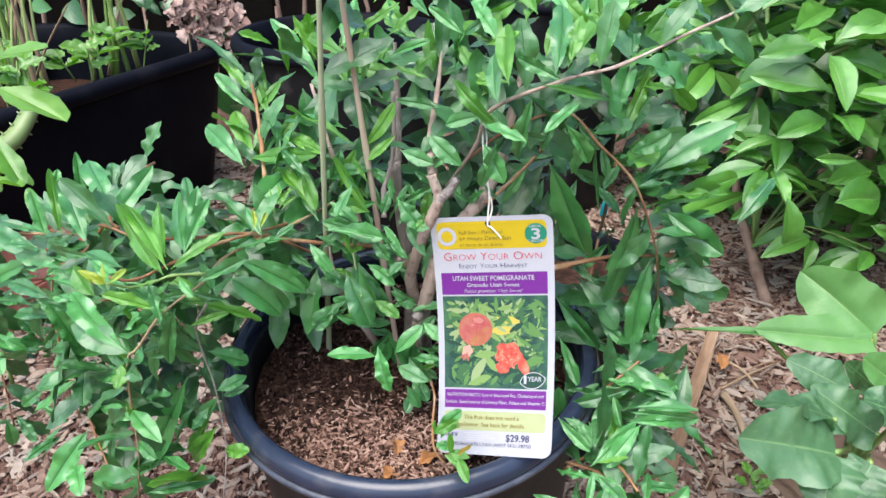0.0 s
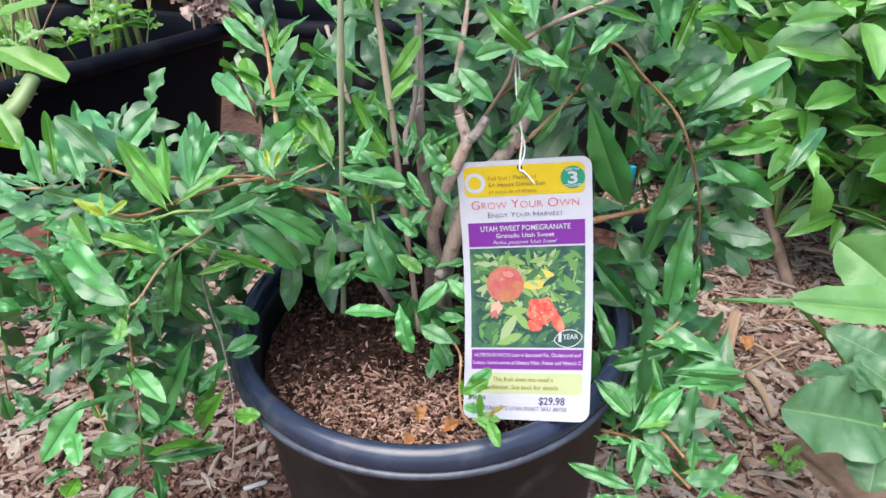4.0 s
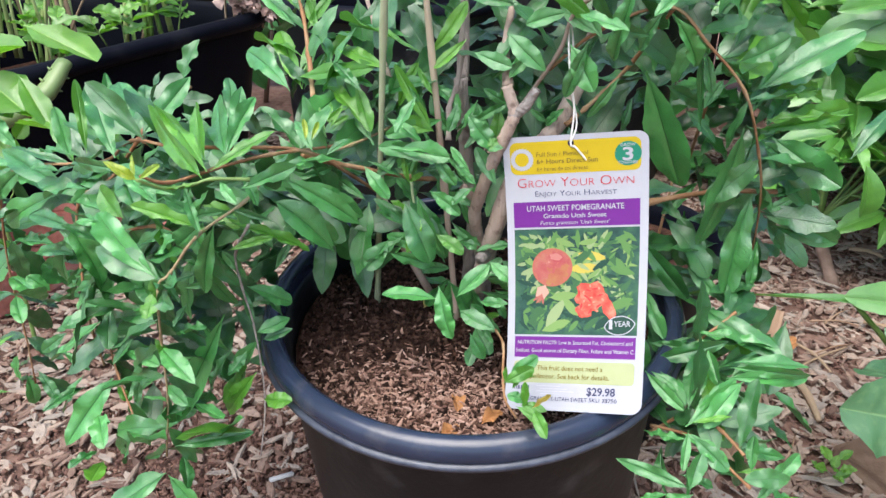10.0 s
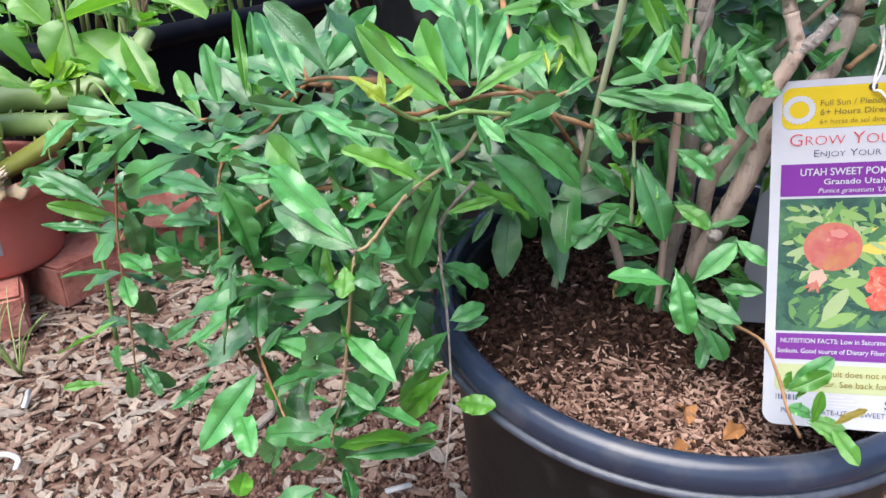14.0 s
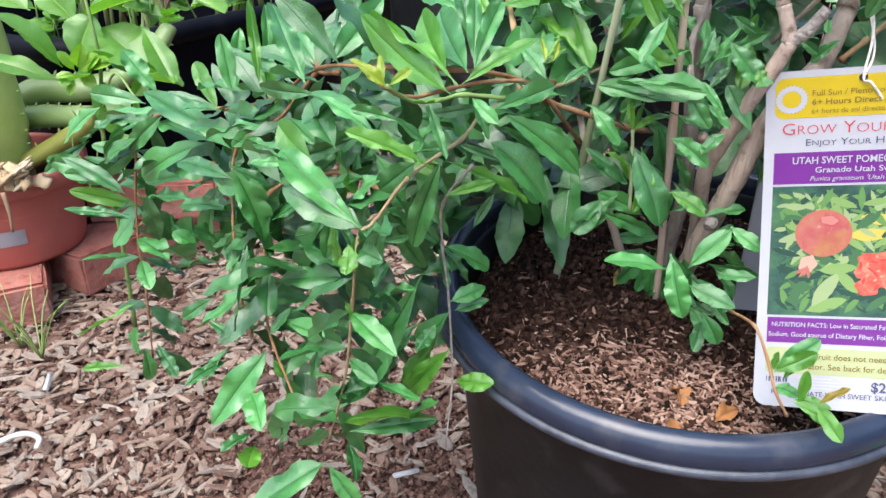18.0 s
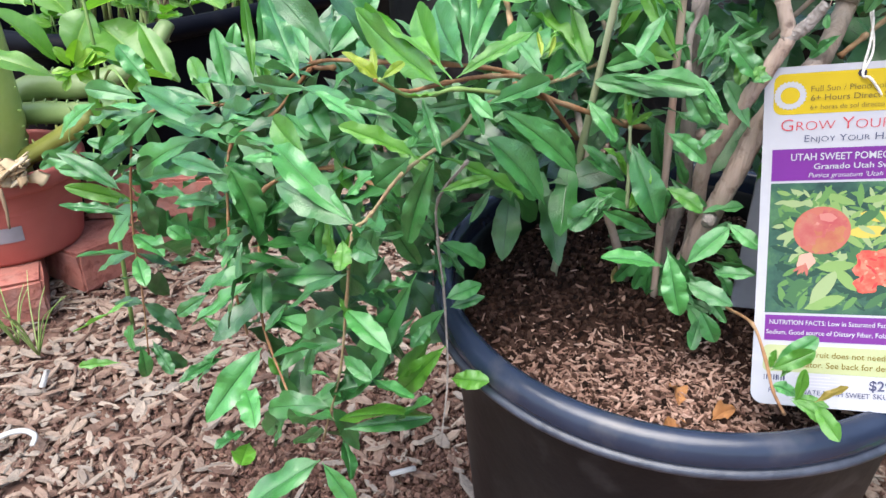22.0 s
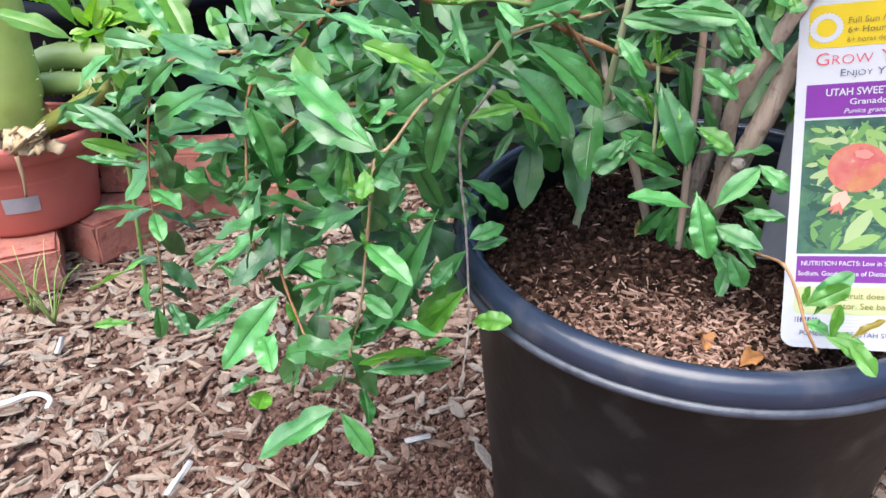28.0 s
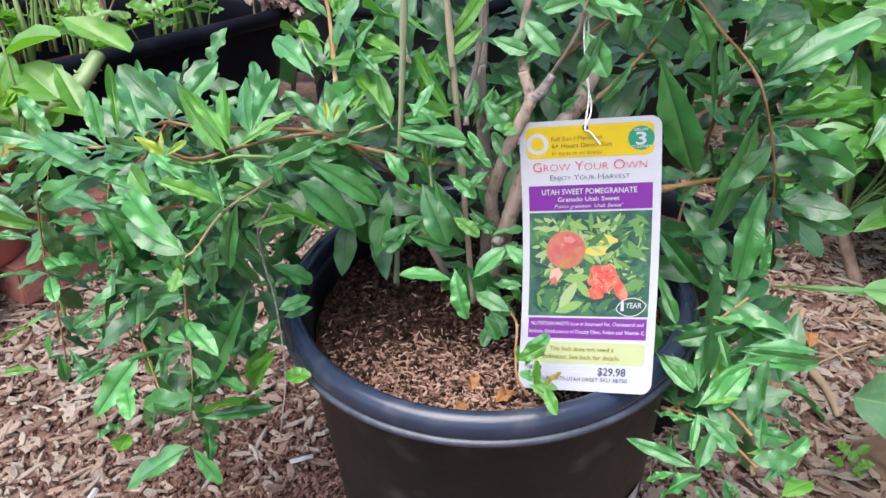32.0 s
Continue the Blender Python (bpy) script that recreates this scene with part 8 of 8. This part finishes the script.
for k in range(9):
    a = k * 2.4
    b = Vector((0.359, 0.642, 0.012)) + Vector((0.006 * math.cos(a), 0.006 * math.sin(a), 0.004 + 0.003 * k))
    part("leaf", WEED_SHAPES[k % 4], None, sprout, "", leaf_pose(b, b + Vector((math.cos(a), math.sin(a), 0.5)) * 0.016, (0, -0.3, 1), 0.55))
orange_leaf = solid("dead_leaf", leaf_shape("leaf_litter", M_DEADLEAF, "ovate", 0.3, 2.0, 0.4, 0.4, 5), None, "curled orange dead leaf lying on mulch", "leaf")
orange_leaf.matrix_basis = Matrix.Translation((0.406, 0.882, 0.012)) @ pose(0, 0, 0, 12, -8, 70) @ Matrix.Diagonal((0.04, 0.018, 0.03, 1))
for k in range(14):
    x, y, a, l = litter.uniform(0.2, 0.65), litter.uniform(0.62, 1.0), litter.uniform(0, 6.28), litter.uniform(0.03, 0.09)
    d = Vector((math.cos(a), math.sin(a), 0)) * l
    p = Vector((x, y, rise(x, y) + 0.009))
    solid("twig", tube([p, p + d * 0.5 + Vector((0.003, 0.002, 0.004)), p + d], 0.0016, 0.0009, 5, 4, 0.1, seed=k), M_SPLINT, "thin dry twig lying on mulch", "twig", "dry twigs on the mulch")
for k, (x, y, a) in enumerate(((-0.018, 0.417, 30), (-0.034, 0.425, 100), (-0.045, 0.41, 10), (-0.063, 0.53, 60))):
    sh = leaf_shape("leaf_litter", M_DEADLEAF if k < 3 else M_OLDLEAF, "ovate", 0.3, 2.0, 0.5, 0.6, k)
    ob = solid("dead_leaf", sh, None, "curled orange-brown dead leaf on the soil" if k < 3 else "curled yellowing dead leaf on the soil", "leaf", "dead leaves on the soil")
    ob.matrix_basis = Matrix.Translation((x, y, soil_height(x, y) + 0.004)) @ pose(0, 0, 0, 20, -15, a) @ Matrix.Diagonal((0.017, 0.009, 0.017, 1))
for clump in range(2):
    cx, cy = (-0.74, 0.80) if clump == 0 else (-0.70, 0.78)
    tuft = thing("grass_tuft", (cx, cy, 0), "sparse tuft of thin grass beside brick", "grass", "grass tufts")
    for k in range(9):
        a, h = litter.uniform(0, 6.28), litter.uniform(0.05, 0.11)
        part("blade", tube([(cx, cy, 0), (cx + 0.3 * h * math.cos(a), cy + 0.3 * h * math.sin(a), h * 0.7), (cx + 0.6 * h * math.cos(a), cy + 0.6 * h * math.sin(a), h)], 0.0012, 0.0004, 4, 4), M_GRASS, tuft)

# ---- shredded bark and soil bits in the pot ----
bits = random.Random(40)
fib = [chip_template(bits, bits.uniform(0.003, 0.012), bits.uniform(0.001, 0.0034), bits.uniform(0.0005, 0.0014), 5) for _ in range(12)]
fib_mesh = [mesh("bark_shred", t[0].tolist(), t[1], M_FIBRE, False) for t in fib]
near, far, dark = [], [], []


def pale_front(x, y):
    """Pale shredded bark lies in the front of the pot."""
    return math.exp(-((x + 0.062) / 0.07) ** 2 - ((y - 0.425) / 0.034) ** 2)


while len(near) + len(far) < 4200:
    a, r = bits.uniform(0, 6.283), 0.128 * math.sqrt(bits.random())
    x, y = POT[0] + 0.001 + r * math.cos(a), POT[1] + 0.003 + r * math.sin(a)
    if bits.random() > pale_front(x, y) * 1.8 + 0.02:
        continue
    q = (bits.randrange(12), rand_pose(bits, x, y, soil_height(x, y) + bits.uniform(0.0, 0.004), 0.35, bits.uniform(0.5, 1.0)))
    (near if len(near) < 280 and pale_front(x, y) > 0.35 else far).append(q)
for i, m in near:
    part("bark_shred", fib_mesh[i], None, soil, "", Matrix(m.tolist()))
tagged(part("bark_shred_rest", scatter_mesh("bark_shred_rest", fib, far, M_FIBRES), None, soil), kind="stuff")
crumb = [chip_template(bits, bits.uniform(0.0022, 0.008), bits.uniform(0.0016, 0.004), bits.uniform(0.001, 0.003), 5) for _ in range(12)]
for k in range(12000):
    a, r = bits.uniform(0, 6.283), 0.1305 * math.sqrt(bits.random())
    x, y = POT[0] + 0.001 + r * math.cos(a), POT[1] + 0.003 + r * math.sin(a)
    dark.append((bits.randrange(12), rand_pose(bits, x, y, soil_height(x, y) + bits.uniform(-0.001, 0.0025), 0.35, bits.uniform(0.6, 1.2))))
tagged(part("soil_bit", scatter_mesh("soil_bit", crumb, dark, M_SOILBITS), None, soil), kind="stuff")

# ---- bark mulch on the ground ----
mulch = thing("bark_mulch", (-0.4, 0.75, 0), "tan and brown bark chip mulch covering the ground", "mulch", kind="stuff")
chips = [chip_template(bits, bits.uniform(0.018, 0.048), bits.uniform(0.007, 0.0165), bits.uniform(0.001, 0.0026), bits.choice([6, 7, 8])) for _ in range(24)]
chip_mesh = [mesh("bark_chip", t[0].tolist(), t[1], M_CHIP, False) for t in chips]


def fine_patch(x, y):
    """Fine crumbs rather than chips lie round the pot's left foot."""
    return math.exp(-((x + 0.2) / 0.2) ** 2 - ((y - 0.56) / 0.17) ** 2)


parts_made, pile, crumbs = 0, [], []
for k in range(34000):
    x, y = bits.uniform(-1.25, 1.35) + bits.gauss(0, 0.12), 0.33 + 1.5 * bits.random() ** 1.25 + 0.2 * abs(bits.gauss(0, 0.3))
    if math.hypot(x - POT[0], y - POT[1]) < 0.125 or bits.random() < fine_patch(x, y) * 0.85:
        continue
    q = (bits.randrange(24), rand_pose(bits, x, y, rise(x, y) + bits.uniform(-0.002, 0.006), 0.12, bits.uniform(0.4, 1.05)))
    if parts_made < 300 and -0.75 < x < -0.35 and 0.56 < y < 0.85 and bits.random() < 0.25:
        parts_made += 1
        part("bark_chip", chip_mesh[q[0]], None, mulch, "", Matrix(q[1].tolist()))
    else:
        pile.append(q)
tagged(part("bark_chips", scatter_mesh("bark_chips", chips, pile, M_CHIPS), None, mulch), kind="stuff")
shreds = [chip_template(bits, bits.uniform(0.03, 0.085), bits.uniform(0.0025, 0.006), bits.uniform(0.0015, 0.003), 6) for _ in range(12)]
shred_poses = []
for k in range(900):
    x, y = bits.uniform(0.12, 1.2), bits.uniform(0.5, 1.35)
    shred_poses.append((bits.randrange(12), rand_pose(bits, x, y, rise(x, y) + bits.uniform(0.003, 0.009), 0.12, bits.uniform(0.5, 1.1))))
tagged(part("bark_shreds", scatter_mesh("bark_shreds", shreds, shred_poses, M_CHIPS), None, mulch), kind="stuff")
small = [chip_template(bits, bits.uniform(0.004, 0.011), bits.uniform(0.003, 0.006), bits.uniform(0.002, 0.004), 5) for _ in range(12)]
for k in range(13000):
    x, y = bits.gauss(-0.2, 0.2), bits.gauss(0.58, 0.16)
    if math.hypot(x - POT[0], y - POT[1]) > 0.123:
        crumbs.append((bits.randrange(12), rand_pose(bits, x, y, rise(x, y) - 0.003 + bits.uniform(0.0, 0.004), 0.35, bits.uniform(0.6, 1.3))))
for k in range(16000):
    x, y = bits.uniform(-0.9, 1.3), bits.uniform(0.45, 1.5)
    if math.hypot(x - POT[0], y - POT[1]) > 0.123:
        crumbs.append((bits.randrange(12), rand_pose(bits, x, y, rise(x, y) + bits.uniform(-0.002, 0.004), 0.35, bits.uniform(0.6, 1.3))))
tagged(part("soil_crumbs", scatter_mesh("soil_crumbs", small, crumbs, M_CRUMBS), None, mulch), kind="stuff")
